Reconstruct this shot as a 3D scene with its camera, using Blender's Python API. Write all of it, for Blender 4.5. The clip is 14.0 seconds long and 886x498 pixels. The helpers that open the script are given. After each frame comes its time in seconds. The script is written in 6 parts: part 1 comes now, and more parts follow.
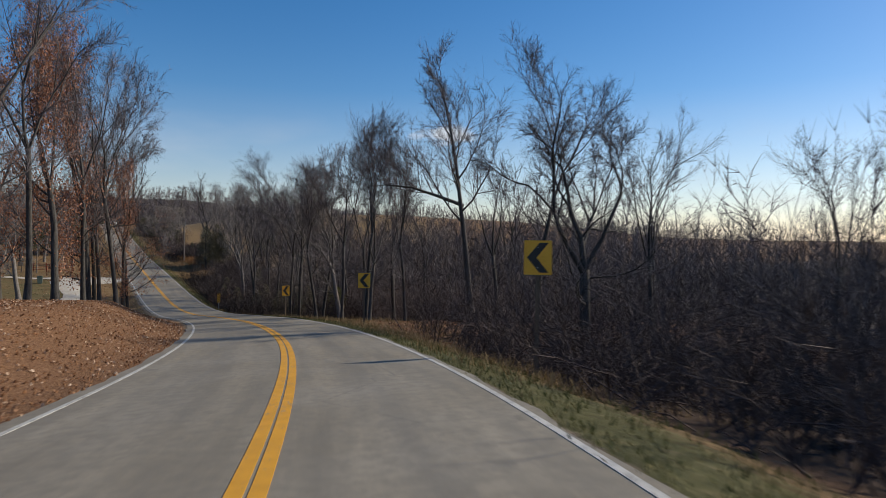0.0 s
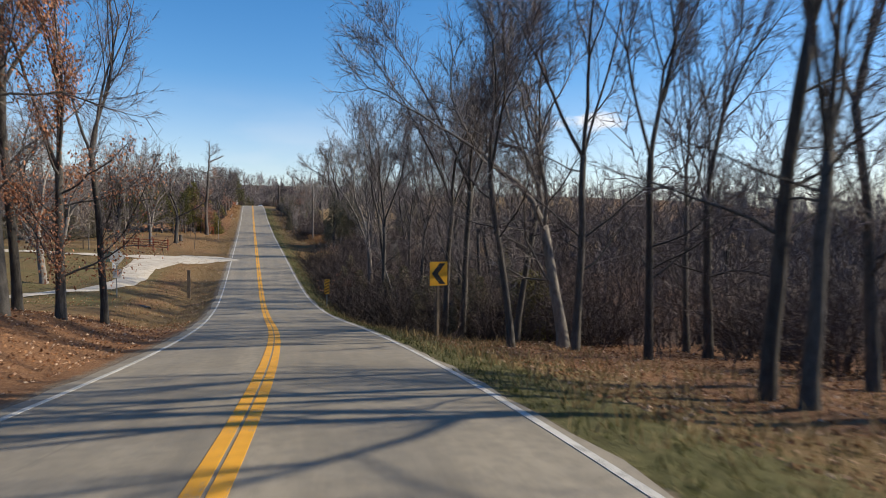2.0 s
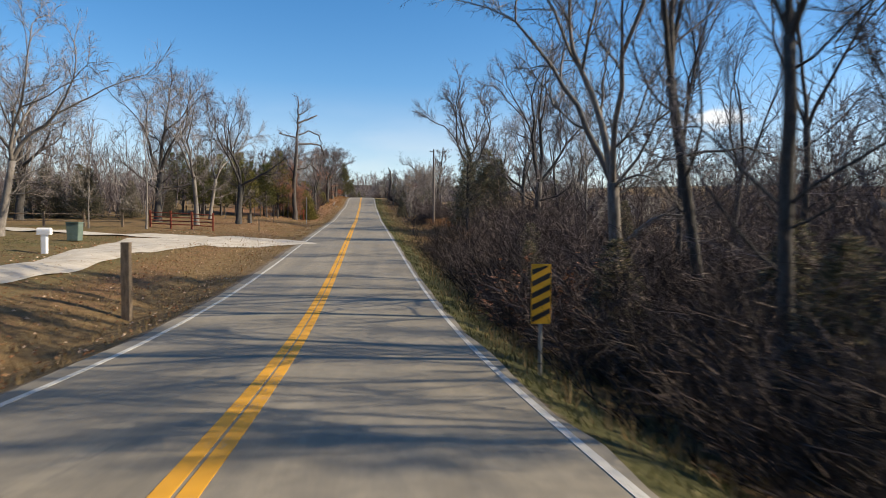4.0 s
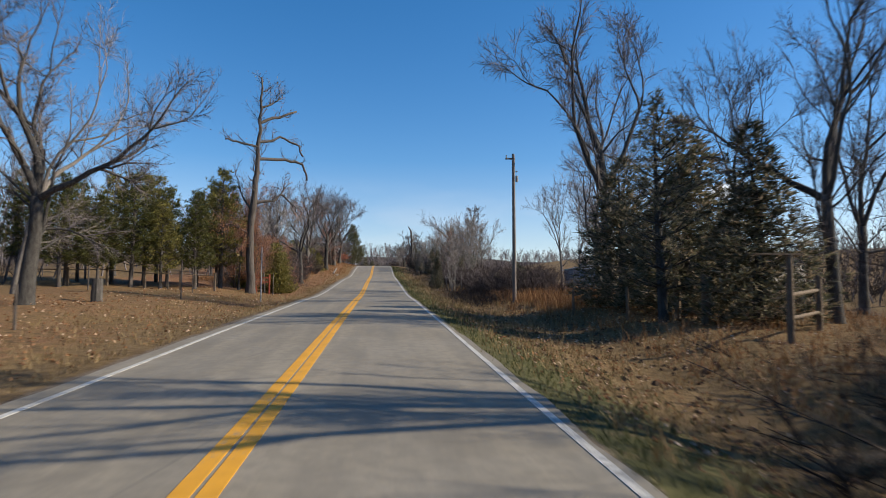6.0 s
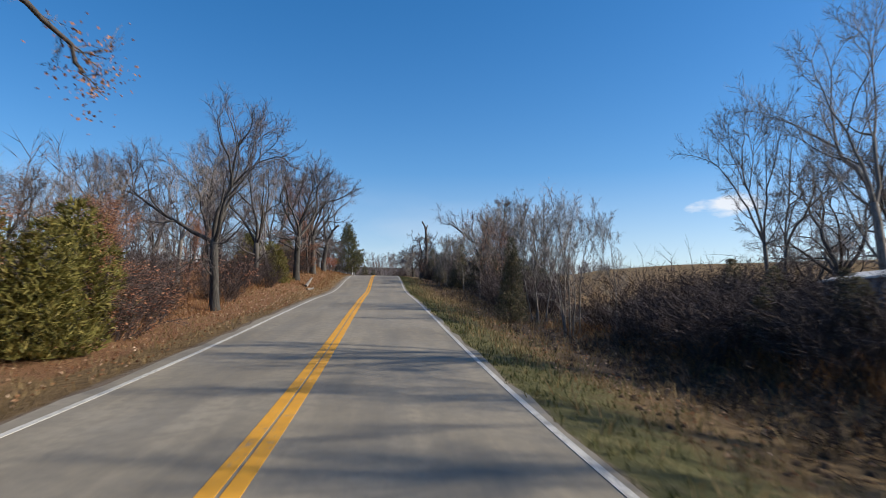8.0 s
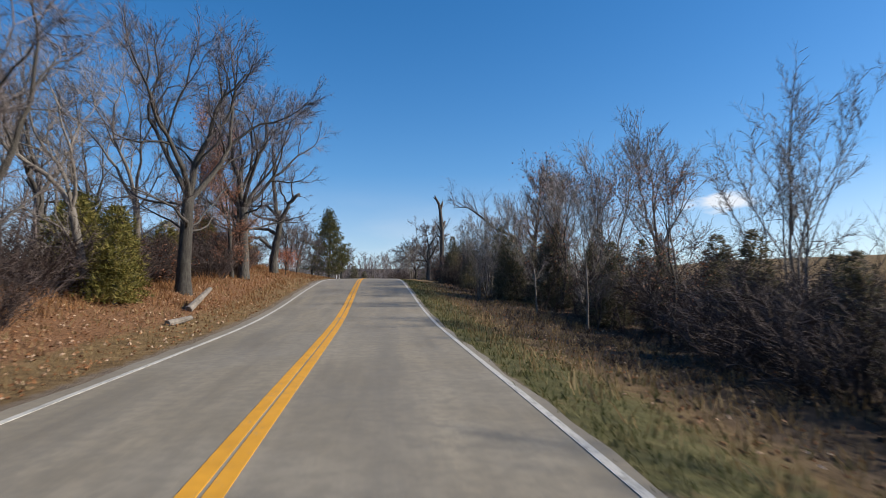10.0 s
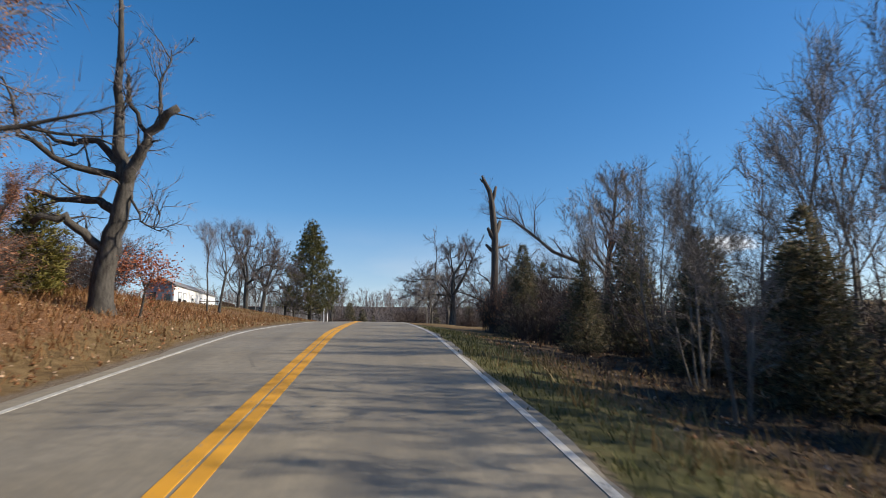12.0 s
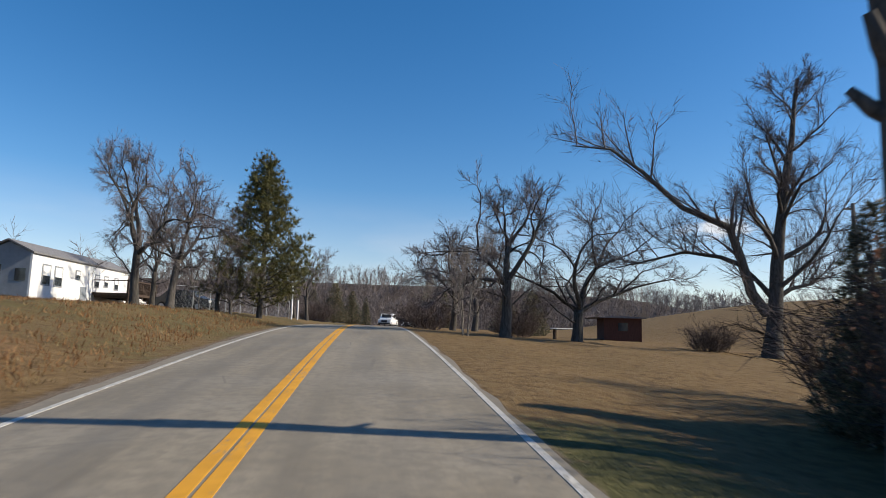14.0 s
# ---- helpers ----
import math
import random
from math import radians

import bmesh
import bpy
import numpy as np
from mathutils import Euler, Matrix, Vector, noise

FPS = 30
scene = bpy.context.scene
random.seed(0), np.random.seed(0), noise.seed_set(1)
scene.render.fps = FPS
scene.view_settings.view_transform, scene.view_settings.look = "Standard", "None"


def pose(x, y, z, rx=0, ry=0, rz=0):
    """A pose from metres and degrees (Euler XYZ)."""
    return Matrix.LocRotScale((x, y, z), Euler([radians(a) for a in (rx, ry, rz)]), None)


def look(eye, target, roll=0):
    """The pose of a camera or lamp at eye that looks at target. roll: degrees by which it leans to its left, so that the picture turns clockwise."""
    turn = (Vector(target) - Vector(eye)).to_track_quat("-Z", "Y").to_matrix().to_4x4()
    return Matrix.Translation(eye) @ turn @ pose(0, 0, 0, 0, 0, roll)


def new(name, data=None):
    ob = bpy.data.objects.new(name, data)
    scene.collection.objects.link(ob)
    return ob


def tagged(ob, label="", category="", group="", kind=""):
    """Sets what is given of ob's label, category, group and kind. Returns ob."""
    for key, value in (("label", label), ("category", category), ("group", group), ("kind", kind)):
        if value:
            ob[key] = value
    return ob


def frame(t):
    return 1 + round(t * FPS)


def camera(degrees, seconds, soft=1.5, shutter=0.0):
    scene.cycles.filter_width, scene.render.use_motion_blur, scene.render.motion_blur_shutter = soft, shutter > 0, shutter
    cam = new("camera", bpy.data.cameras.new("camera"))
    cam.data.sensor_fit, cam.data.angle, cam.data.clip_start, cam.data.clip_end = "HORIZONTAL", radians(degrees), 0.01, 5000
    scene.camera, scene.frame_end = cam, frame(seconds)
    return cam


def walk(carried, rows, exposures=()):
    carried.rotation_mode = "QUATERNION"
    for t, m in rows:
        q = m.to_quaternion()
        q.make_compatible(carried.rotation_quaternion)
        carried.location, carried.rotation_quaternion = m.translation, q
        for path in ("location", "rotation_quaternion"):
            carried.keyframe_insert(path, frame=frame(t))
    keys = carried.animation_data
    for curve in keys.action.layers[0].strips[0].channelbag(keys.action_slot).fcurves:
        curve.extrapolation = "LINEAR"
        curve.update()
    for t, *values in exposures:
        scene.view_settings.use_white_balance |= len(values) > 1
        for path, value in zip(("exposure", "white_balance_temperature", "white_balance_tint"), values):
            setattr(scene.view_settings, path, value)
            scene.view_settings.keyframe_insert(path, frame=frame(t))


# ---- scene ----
cam = camera(69.9, 14.0, soft=0.85, shutter=0.2)
PATH = [
    (0.0, pose(-8.49, 6.29, 9.84, 88.96, -0.69, -29.81)),
    (0.5, pose(-5.93, 13.39, 9.20, 88.61, -0.43, -26.63)),
    (1.0, pose(-3.71, 20.55, 8.49, 88.46, -0.78, -23.75)),
    (1.5, pose(-1.89, 27.61, 7.84, 88.19, -0.80, -20.43)),
    (2.0, pose(-0.63, 34.69, 7.18, 87.90, -0.58, -16.93)),
    (2.5, pose(0.33, 41.80, 6.58, 87.50, -0.36, -13.50)),
    (3.0, pose(0.87, 49.22, 5.84, 87.04, -0.30, -10.43)),
    (3.5, pose(1.32, 56.88, 5.03, 86.99, -0.31, -7.20)),
    (4.0, pose(1.32, 65.06, 4.29, 88.20, -0.25, -6.90)),
    (4.5, pose(1.31, 73.79, 3.83, 90.71, -0.19, -6.59)),
    (5.0, pose(1.31, 82.80, 3.87, 93.73, -0.14, -6.28)),
    (5.5, pose(1.30, 91.81, 4.24, 94.86, -0.08, -5.98)),
    (6.0, pose(1.30, 100.54, 4.69, 94.91, -0.02, -5.67)),
    (6.5, pose(1.28, 108.95, 5.06, 96.16, 0.27, -5.64)),
    (7.0, pose(1.29, 117.21, 5.54, 96.64, 0.11, -5.45)),
    (7.5, pose(1.27, 125.27, 5.90, 96.30, -0.28, -5.29)),
    (8.0, pose(1.25, 133.35, 6.35, 95.96, -0.14, -5.45)),
    (8.5, pose(1.26, 141.17, 6.71, 96.41, 0.05, -5.59)),
    (9.0, pose(1.26, 148.63, 7.22, 96.83, 0.24, -5.72)),
    (9.5, pose(1.26, 155.80, 7.78, 96.54, 0.43, -5.86)),
    (10.0, pose(1.27, 162.71, 8.30, 96.02, 0.62, -6.00)),
    (10.5, pose(1.27, 169.40, 8.78, 95.20, 0.81, -6.14)),
    (11.0, pose(1.28, 175.93, 9.15, 96.73, 0.70, -6.04)),
    (11.5, pose(1.21, 182.27, 9.52, 98.42, 0.91, -6.13)),
    (12.0, pose(1.44, 188.26, 10.14, 99.54, -0.10, -5.85)),
    (12.5, pose(1.26, 194.50, 10.91, 99.96, -0.74, -6.17)),
    (13.0, pose(1.24, 200.76, 11.62, 99.21, -0.98, -6.42)),
    (13.5, pose(1.22, 206.82, 12.21, 98.36, -0.93, -6.62)),
    (14.0, pose(1.35, 212.65, 12.73, 97.55, -1.26, -6.54)),
]
walk(cam, PATH, exposures=[(0.0, 0.0, 6300, 10), (0.6, 0.13, 6300, 10), (1.5, 0.47, 6400, 10), (2.5, 0.57, 6600, 10), (3.5, 0.67, 6900, 10), (6.0, 0.47, 6450, 10), (8.0, 0.42, 6300, 10), (11.0, 0.42, 6350, 10), (12.0, 0.39, 6550, 10), (13.5, 0.3, 6500, 10), (14.0, 0.35, 6500, 10)])

# ---- sky and sun ----
SUN_AZ, SUN_EL = radians(98), radians(31)     # clockwise from +y, above the horizon
world = bpy.data.worlds.new("winter_sky")
scene.world = world
world.use_nodes = True
wn, wl = world.node_tree.nodes, world.node_tree.links
sky = wn.new("ShaderNodeTexSky")
sky.sky_type, sky.sun_disc = "NISHITA", False
sky.sun_elevation, sky.sun_rotation = SUN_EL, SUN_AZ
sky.air_density, sky.dust_density, sky.ozone_density, sky.altitude = 1.0, 0.45, 2.0, 300
tone = wn.new("ShaderNodeHueSaturation")
wl.new(sky.outputs[0], tone.inputs["Color"])
tint = wn.new("ShaderNodeMix")
tint.data_type, tint.blend_type = "RGBA", "MULTIPLY"
tint.inputs[0].default_value = 1.0
tint.inputs[7].default_value = (1.06, 1.0, 1.03, 1)
wl.new(tone.outputs[0], tint.inputs[6])
# small clouds low over the horizon
way = wn.new("ShaderNodeTexCoord")
stretch = wn.new("ShaderNodeMapping")
stretch.inputs["Scale"].default_value = (2.6, 2.6, 9.0)
puff = wn.new("ShaderNodeTexNoise")
puff.inputs["Scale"].default_value, puff.inputs["Detail"].default_value = 1.7, 6
thick = wn.new("ShaderNodeMapRange")
thick.inputs[1].default_value, thick.inputs[2].default_value = 0.56, 0.72
height = wn.new("ShaderNodeSeparateXYZ")
band = wn.new("ShaderNodeMapRange")
band.inputs[1].default_value, band.inputs[2].default_value, band.inputs[3].default_value, band.inputs[4].default_value = 0.06, 0.2, 0.3, 0.0
both = wn.new("ShaderNodeMath")
both.operation = "MULTIPLY"
cloud = wn.new("ShaderNodeMix")
cloud.data_type = "RGBA"
cloud.inputs[7].default_value = (5.6, 5.7, 6.0, 1)
wl.new(way.outputs["Generated"], stretch.inputs["Vector"])
wl.new(stretch.outputs[0], puff.inputs["Vector"])
wl.new(puff.outputs[0], thick.inputs[0])
wl.new(way.outputs["Generated"], height.inputs[0])
wl.new(height.outputs["Z"], band.inputs[0])
depth = wn.new("ShaderNodeMapRange")     # paler towards the horizon
depth.inputs[1].default_value, depth.inputs[2].default_value, depth.inputs[3].default_value, depth.inputs[4].default_value = 0.0, 0.22, 0.92, 1.38
wl.new(height.outputs["Z"], depth.inputs[0])
wl.new(depth.outputs[0], tone.inputs["Saturation"])
wl.new(thick.outputs[0], both.inputs[0])
wl.new(band.outputs[0], both.inputs[1])
wl.new(both.outputs[0], cloud.inputs[0])
wl.new(tint.outputs[2], cloud.inputs[6])
# one small heap of cloud by itself
heap = wn.new("ShaderNodeVectorMath")
heap.operation = "DISTANCE"
squash = wn.new("ShaderNodeMapping")
squash.inputs["Scale"].default_value = (1.0, 1.0, 3.2)
wl.new(way.outputs["Generated"], squash.inputs["Vector"])
wl.new(squash.outputs[0], heap.inputs[0])
heap.inputs[1].default_value = (math.sin(radians(30.0)) * 0.986, math.cos(radians(30.0)) * 0.986, 0.158 * 3.2)
billow = wn.new("ShaderNodeTexNoise")
billow.inputs["Scale"].default_value, billow.inputs["Detail"].default_value = 24, 5
wl.new(squash.outputs[0], billow.inputs["Vector"])
rag = wn.new("ShaderNodeMath")
rag.operation = "MULTIPLY_ADD"
rag.inputs[1].default_value = -0.08
wl.new(billow.outputs[0], rag.inputs[0])
wl.new(heap.outputs["Value"], rag.inputs[2])
puffed = wn.new("ShaderNodeMapRange")
puffed.inputs[1].default_value, puffed.inputs[2].default_value, puffed.inputs[3].default_value, puffed.inputs[4].default_value = -0.012, 0.012, 0.85, 0.0
wl.new(rag.outputs[0], puffed.inputs[0])
heaped = wn.new("ShaderNodeMix")
heaped.data_type = "RGBA"
heaped.inputs[7].default_value = (6.4, 6.4, 6.5, 1)
wl.new(puffed.outputs[0], heaped.inputs[0])
wl.new(cloud.outputs[2], heaped.inputs[6])
wl.new(heaped.outputs[2], wn["Background"].inputs[0])
wn["Background"].inputs[1].default_value = 0.11
sun = new("sun", bpy.data.lights.new("sun", "SUN"))
sun.data.energy, sun.data.angle, sun.data.color = 5.0, radians(0.55), (1.0, 0.88, 0.69)
sun_dir = Vector((math.sin(SUN_AZ) * math.cos(SUN_EL), math.cos(SUN_AZ) * math.cos(SUN_EL), math.sin(SUN_EL)))
sun.matrix_world = look(sun_dir * 100, (0, 0, 0))


# ---- materials ----
class Nodes:
    """A short way to wire a material."""

    def __init__(self, name):
        self.m = bpy.data.materials.new(name)
        self.m.use_nodes = True
        self.t = self.m.node_tree
        self.b = self.t.nodes["Principled BSDF"]

    def add(self, kind, **kw):
        n = self.t.nodes.new(kind)
        for k, v in kw.items():
            n.inputs[k].default_value = v
        return n

    def link(self, a, b):
        self.t.links.new(a, b)

    def noise(self, scale, detail=4, vec=None, rough=0.6):
        n = self.add("ShaderNodeTexNoise", Scale=scale, Detail=detail, Roughness=rough)
        if vec is not None:
            self.link(vec, n.inputs["Vector"])
        return n.outputs[0]

    def coords(self, which="Object", scale=(1, 1, 1)):
        c = self.add("ShaderNodeTexCoord").outputs[which]
        if scale == (1, 1, 1):
            return c
        mp = self.add("ShaderNodeMapping")
        mp.inputs["Scale"].default_value = scale
        self.link(c, mp.inputs["Vector"])
        return mp.outputs[0]

    def ramp(self, fac, stops):
        r = self.add("ShaderNodeValToRGB")
        el = r.color_ramp.elements
        while len(el) < len(stops):
            el.new(0.5)
        for e, (p, c) in zip(el, stops):
            e.position, e.color = p, (*c, 1) if len(c) == 3 else c
        self.link(fac, r.inputs[0])
        return r.outputs[0]

    def mix(self, fac, a, b, blend="MIX"):
        n = self.t.nodes.new("ShaderNodeMix")
        n.data_type, n.blend_type = "RGBA", blend
        for sock, v in ((n.inputs[0], fac), (n.inputs[6], a), (n.inputs[7], b)):
            if isinstance(v, (int, float)):
                sock.default_value = v
            elif isinstance(v, tuple):
                sock.default_value = (*v, 1)
            else:
                self.link(v, sock)
        return n.outputs[2]

    def math(self, op, a, b=0.0):
        n = self.t.nodes.new("ShaderNodeMath")
        n.operation = op
        for sock, v in zip(n.inputs, (a, b)):
            if isinstance(v, (int, float)):
                sock.default_value = v
            else:
                self.link(v, sock)
        return n.outputs[0]

    def bump(self, height, strength=0.4, dist=0.02):
        n = self.add("ShaderNodeBump", Strength=strength, Distance=dist)
        self.link(height, n.inputs["Height"])
        self.link(n.outputs[0], self.b.inputs["Normal"])

    def done(self, colour, rough=0.85, metal=0.0, spec=0.3):
        if isinstance(colour, tuple):
            self.b.inputs["Base Color"].default_value = (*colour, 1)
        else:
            self.link(colour, self.b.inputs["Base Color"])
        if isinstance(rough, (int, float)):
            self.b.inputs["Roughness"].default_value = rough
        else:
            self.link(rough, self.b.inputs["Roughness"])
        self.b.inputs["Metallic"].default_value = metal
        self.b.inputs["Specular IOR Level"].default_value = spec
        return self.m


def two_tone(name, a, b, scale=6.0, stretch=(1, 1, 1), rough=0.85, bump=0.4, dist=0.01, metal=0.0, vary=0.25, spec=0.3):
    """Two colours mixed by noise at two scales, a little different on every object."""
    n = Nodes(name)
    v = n.coords("Object", stretch)
    big, fine = n.noise(scale, 5, v), n.noise(scale * 9, 3, v)
    f = n.math("ADD", n.math("MULTIPLY", big, 0.65), n.math("MULTIPLY", fine, 0.35))
    col = n.ramp(f, [(0.36, a), (0.64, b)])
    rnd = n.add("ShaderNodeObjectInfo").outputs["Random"]
    lum = n.math("ADD", n.math("MULTIPLY", rnd, vary), 1 - vary / 2)
    hs = n.add("ShaderNodeHueSaturation")
    n.link(lum, hs.inputs["Value"])
    n.link(col, hs.inputs["Color"])
    if bump:
        n.bump(f, bump, dist)
    return n.done(hs.outputs[0], rough, metal, spec)


def leafy(name, stops, rough=0.7, trans=0.25):
    """Leaves and blades: one tone an island, with some light through them."""
    n = Nodes(name)
    g = n.add("ShaderNodeNewGeometry").outputs["Random Per Island"]
    col = n.ramp(g, stops)
    n.done(col, rough, 0.0, 0.2)
    tr = n.add("ShaderNodeBsdfTranslucent")
    n.link(col, tr.inputs[0])
    ms = n.add("ShaderNodeMixShader", Fac=trans)
    n.link(n.b.outputs[0], ms.inputs[1])
    n.link(tr.outputs[0], ms.inputs[2])
    n.link(ms.outputs[0], n.t.nodes["Material Output"].inputs[0])
    return n.m


def asphalt():
    n = Nodes("aged_asphalt")
    uv = n.add("ShaderNodeUVMap").outputs[0]
    obj = n.coords("Object")
    grit = n.noise(90, 3, obj)
    mp = n.add("ShaderNodeMapping")
    mp.inputs["Scale"].default_value = (1.1, 0.09, 1)
    n.link(uv, mp.inputs["Vector"])
    stain = n.noise(1.6, 5, mp.outputs[0], 0.65)
    patch = n.noise(0.35, 3, obj)
    col = n.ramp(stain, [(0.28, (0.135, 0.117, 0.088)), (0.5, (0.225, 0.195, 0.146)), (0.74, (0.325, 0.28, 0.208))])
    col = n.mix(n.math("MULTIPLY", grit, 0.5), col, (0.165, 0.147, 0.114), "MIX")
    col = n.mix(n.ramp(patch, [(0.4, (0, 0, 0)), (0.7, (0.35, 0.35, 0.35))]), col, (0.32, 0.295, 0.25))
    mott = n.noise(5.5, 4, obj, 0.7)
    col = n.mix(n.ramp(mott, [(0.42, (0, 0, 0)), (0.62, (0.55, 0.55, 0.55))]), col, (0.155, 0.138, 0.11))
    # two dark oil bands, one a lane, and thin cracks
    sx = n.add("ShaderNodeSeparateXYZ")
    n.link(uv, sx.inputs[0])
    off = n.math("ABSOLUTE", n.math("SUBTRACT", n.math("ABSOLUTE", sx.outputs[0]), 1.42))
    band = n.math("MULTIPLY", n.math("SUBTRACT", 0.55, n.math("MINIMUM", off, 0.55)), 0.35)
    col = n.mix(band, col, (0.12, 0.117, 0.11))
    mp2 = n.add("ShaderNodeMapping")
    mp2.inputs["Scale"].default_value = (0.22, 0.5, 1)
    n.link(uv, mp2.inputs["Vector"])
    warp = n.mix(0.06, mp2.outputs[0], n.add("ShaderNodeTexNoise", Scale=2.0).outputs[1])
    vo = n.t.nodes.new("ShaderNodeTexVoronoi")
    vo.feature = "DISTANCE_TO_EDGE"
    vo.inputs["Scale"].default_value = 0.9
    n.link(warp, vo.inputs["Vector"])
    crack = n.math("MULTIPLY", n.math("LESS_THAN", vo.outputs[0], 0.0035), n.ramp(patch, [(0.4, (0, 0, 0)), (0.6, (1, 1, 1))]))
    col = n.mix(n.math("MULTIPLY", crack, 0.3), col, (0.07, 0.065, 0.06))
    n.bump(grit, 0.5, 0.006)
    return n.done(col, n.ramp(stain, [(0.3, (0.72,) * 3), (0.7, (0.9,) * 3)]), 0.0, 0.35)


def paint(name, colour, wear):
    n = Nodes(name)
    v = n.coords("Object")
    f = n.noise(14, 5, v, 0.7)
    big = n.noise(0.8, 3, v)
    worn = n.math("GREATER_THAN", n.math("ADD", f, n.math("MULTIPLY", big, 0.35)), wear)
    dirt = n.ramp(n.noise(3, 4, v), [(0.3, tuple(c * 0.78 for c in colour)), (0.7, colour)])
    n.bump(n.noise(90, 2, v), 0.4, 0.004)
    return n.done(n.mix(n.math("MULTIPLY", worn, 0.75), dirt, (0.2, 0.195, 0.18)), 0.7, 0.0, 0.35)


def ground_material():
    """Leaf litter, dry grass, green grass, gravel and mould with painted shade, by the painted zones of the sheet."""
    n = Nodes("winter_ground")
    v = n.coords("Object")
    zone = n.add("ShaderNodeVertexColor")
    zone.layer_name = "zone"
    z = n.add("ShaderNodeSeparateColor")
    n.link(zone.outputs[0], z.inputs[0])
    fine, mid, big = n.noise(22, 4, v, 0.7), n.noise(3.5, 5, v, 0.65), n.noise(0.25, 4, v)
    dry = n.ramp(mid, [(0.3, (0.09, 0.057, 0.026)), (0.5, (0.18, 0.118, 0.053)), (0.72, (0.25, 0.172, 0.085))])
    litter = n.ramp(fine, [(0.32, (0.0594, 0.0297, 0.0158)), (0.5, (0.185, 0.0957, 0.0475)), (0.7, (0.304, 0.178, 0.102))])
    # dark wood floor: leaf mould, darkened further to carry the shade of the trees
    mould_shade = n.ramp(mid, [(0.3, (0.0285, 0.0211, 0.0169)), (0.7, (0.0763, 0.0561, 0.0444))])
    green = n.ramp(mid, [(0.3, (0.0495, 0.0528, 0.0185)), (0.55, (0.102, 0.0957, 0.0396)), (0.75, (0.165, 0.132, 0.066))])
    gravel = n.ramp(fine, [(0.3, (0.0924, 0.0693, 0.0495)), (0.7, (0.238, 0.191, 0.142))])
    speck = n.math("ADD", n.math("MULTIPLY", n.math("SUBTRACT", mid, 0.5), 1.6), n.math("MULTIPLY", n.math("SUBTRACT", big, 0.5), 1.2))

    def edge(s):
        return n.ramp(n.math("ADD", s, n.math("MULTIPLY", speck, 0.6)), [(0.35, (0, 0, 0)), (0.65, (1, 1, 1))])
    col = n.mix(n.math("MULTIPLY", fine, 0.4), dry, (0.105, 0.07, 0.04))
    col = n.mix(edge(z.outputs[1]), col, green)
    col = n.mix(edge(z.outputs[0]), col, litter)
    col = n.mix(edge(z.outputs[2]), col, gravel)
    col = n.mix(zone.outputs[1], col, mould_shade)
    n.bump(n.math("ADD", n.math("MULTIPLY", fine, 0.5), mid), 0.9, 0.09)
    return n.done(col, 0.95, 0.0, 0.15)


M_ASPHALT = asphalt()
M_WHITE_LINE = paint("white_road_paint", (0.52, 0.505, 0.466), 0.73)
M_YELLOW_LINE = paint("yellow_road_paint", (0.648, 0.315, 0.0225), 0.8)
M_GROUND = ground_material()
M_CONCRETE = two_tone("driveway_concrete", (0.288, 0.252, 0.2), (0.448, 0.408, 0.344), 1.5, bump=0.2)
M_BARK = two_tone("grey_brown_bark", (0.0308, 0.0274, 0.0248), (0.104, 0.0959, 0.0869), 5, (3, 3, 0.6), 0.95, 0.9, 0.03, vary=0.5)
M_BARK_PALE = two_tone("pale_bark", (0.093, 0.0818, 0.0713), (0.236, 0.211, 0.186), 5, (2, 2, 0.7), 0.9, 0.6, 0.02, vary=0.4)
M_BARK_DEAD = two_tone("weathered_dead_wood", (0.0421, 0.0354, 0.0312), (0.124, 0.106, 0.0935), 4, (3, 3, 0.5), 0.95, 0.9, 0.03, vary=0.2)
M_TWIG = two_tone("bare_twigs", (0.0918, 0.076, 0.0729), (0.194, 0.167, 0.164), 2, rough=0.9, bump=0, vary=0.5)
M_TWIG_PALE = two_tone("pale_twigs", (0.172, 0.145, 0.129), (0.317, 0.277, 0.244), 2, rough=0.9, bump=0, vary=0.4)
M_BRUSH = two_tone("brush_stems", (0.045, 0.0336, 0.0312), (0.108, 0.0816, 0.075), 3, rough=0.9, bump=0, vary=0.4)
# brush stems again, darkened so the colour holds the shade inside the tangle
M_BRAMBLE_SHADE = two_tone("shade_dark_bramble", (0.018, 0.0132, 0.0114), (0.051, 0.0384, 0.033), 3, rough=0.9, bump=0, vary=0.3)
M_DEAD_LEAF = leafy("dry_oak_leaves", [(0.0, (0.18, 0.0744, 0.042)), (0.5, (0.35, 0.158, 0.084)), (1.0, (0.491, 0.263, 0.16))])
M_RED_LEAF = leafy("rust_red_oak_leaves", [(0.0, (0.16, 0.04, 0.02)), (0.5, (0.38, 0.11, 0.05)), (1.0, (0.52, 0.24, 0.13))])
M_LITTER = leafy("fallen_leaves", [(0.0, (0.09, 0.0375, 0.0165)), (0.4, (0.217, 0.0975, 0.0413)), (0.75, (0.315, 0.165, 0.0825)), (1.0, (0.62, 0.47, 0.34))], 0.8, 0.1)
M_DRY_GRASS = leafy("dry_grass", [(0.0, (0.13, 0.0845, 0.039)), (0.6, (0.234, 0.163, 0.078)), (1.0, (0.325, 0.247, 0.13))])
M_RED_GRASS = leafy("broomsedge", [(0.0, (0.14, 0.063, 0.0245)), (0.6, (0.252, 0.126, 0.0525)), (1.0, (0.322, 0.189, 0.091))])
M_GREEN_GRASS = leafy("green_grass", [(0.0, (0.0385, 0.049, 0.0154)), (0.6, (0.0875, 0.0945, 0.0315)), (1.0, (0.21, 0.168, 0.0805))])
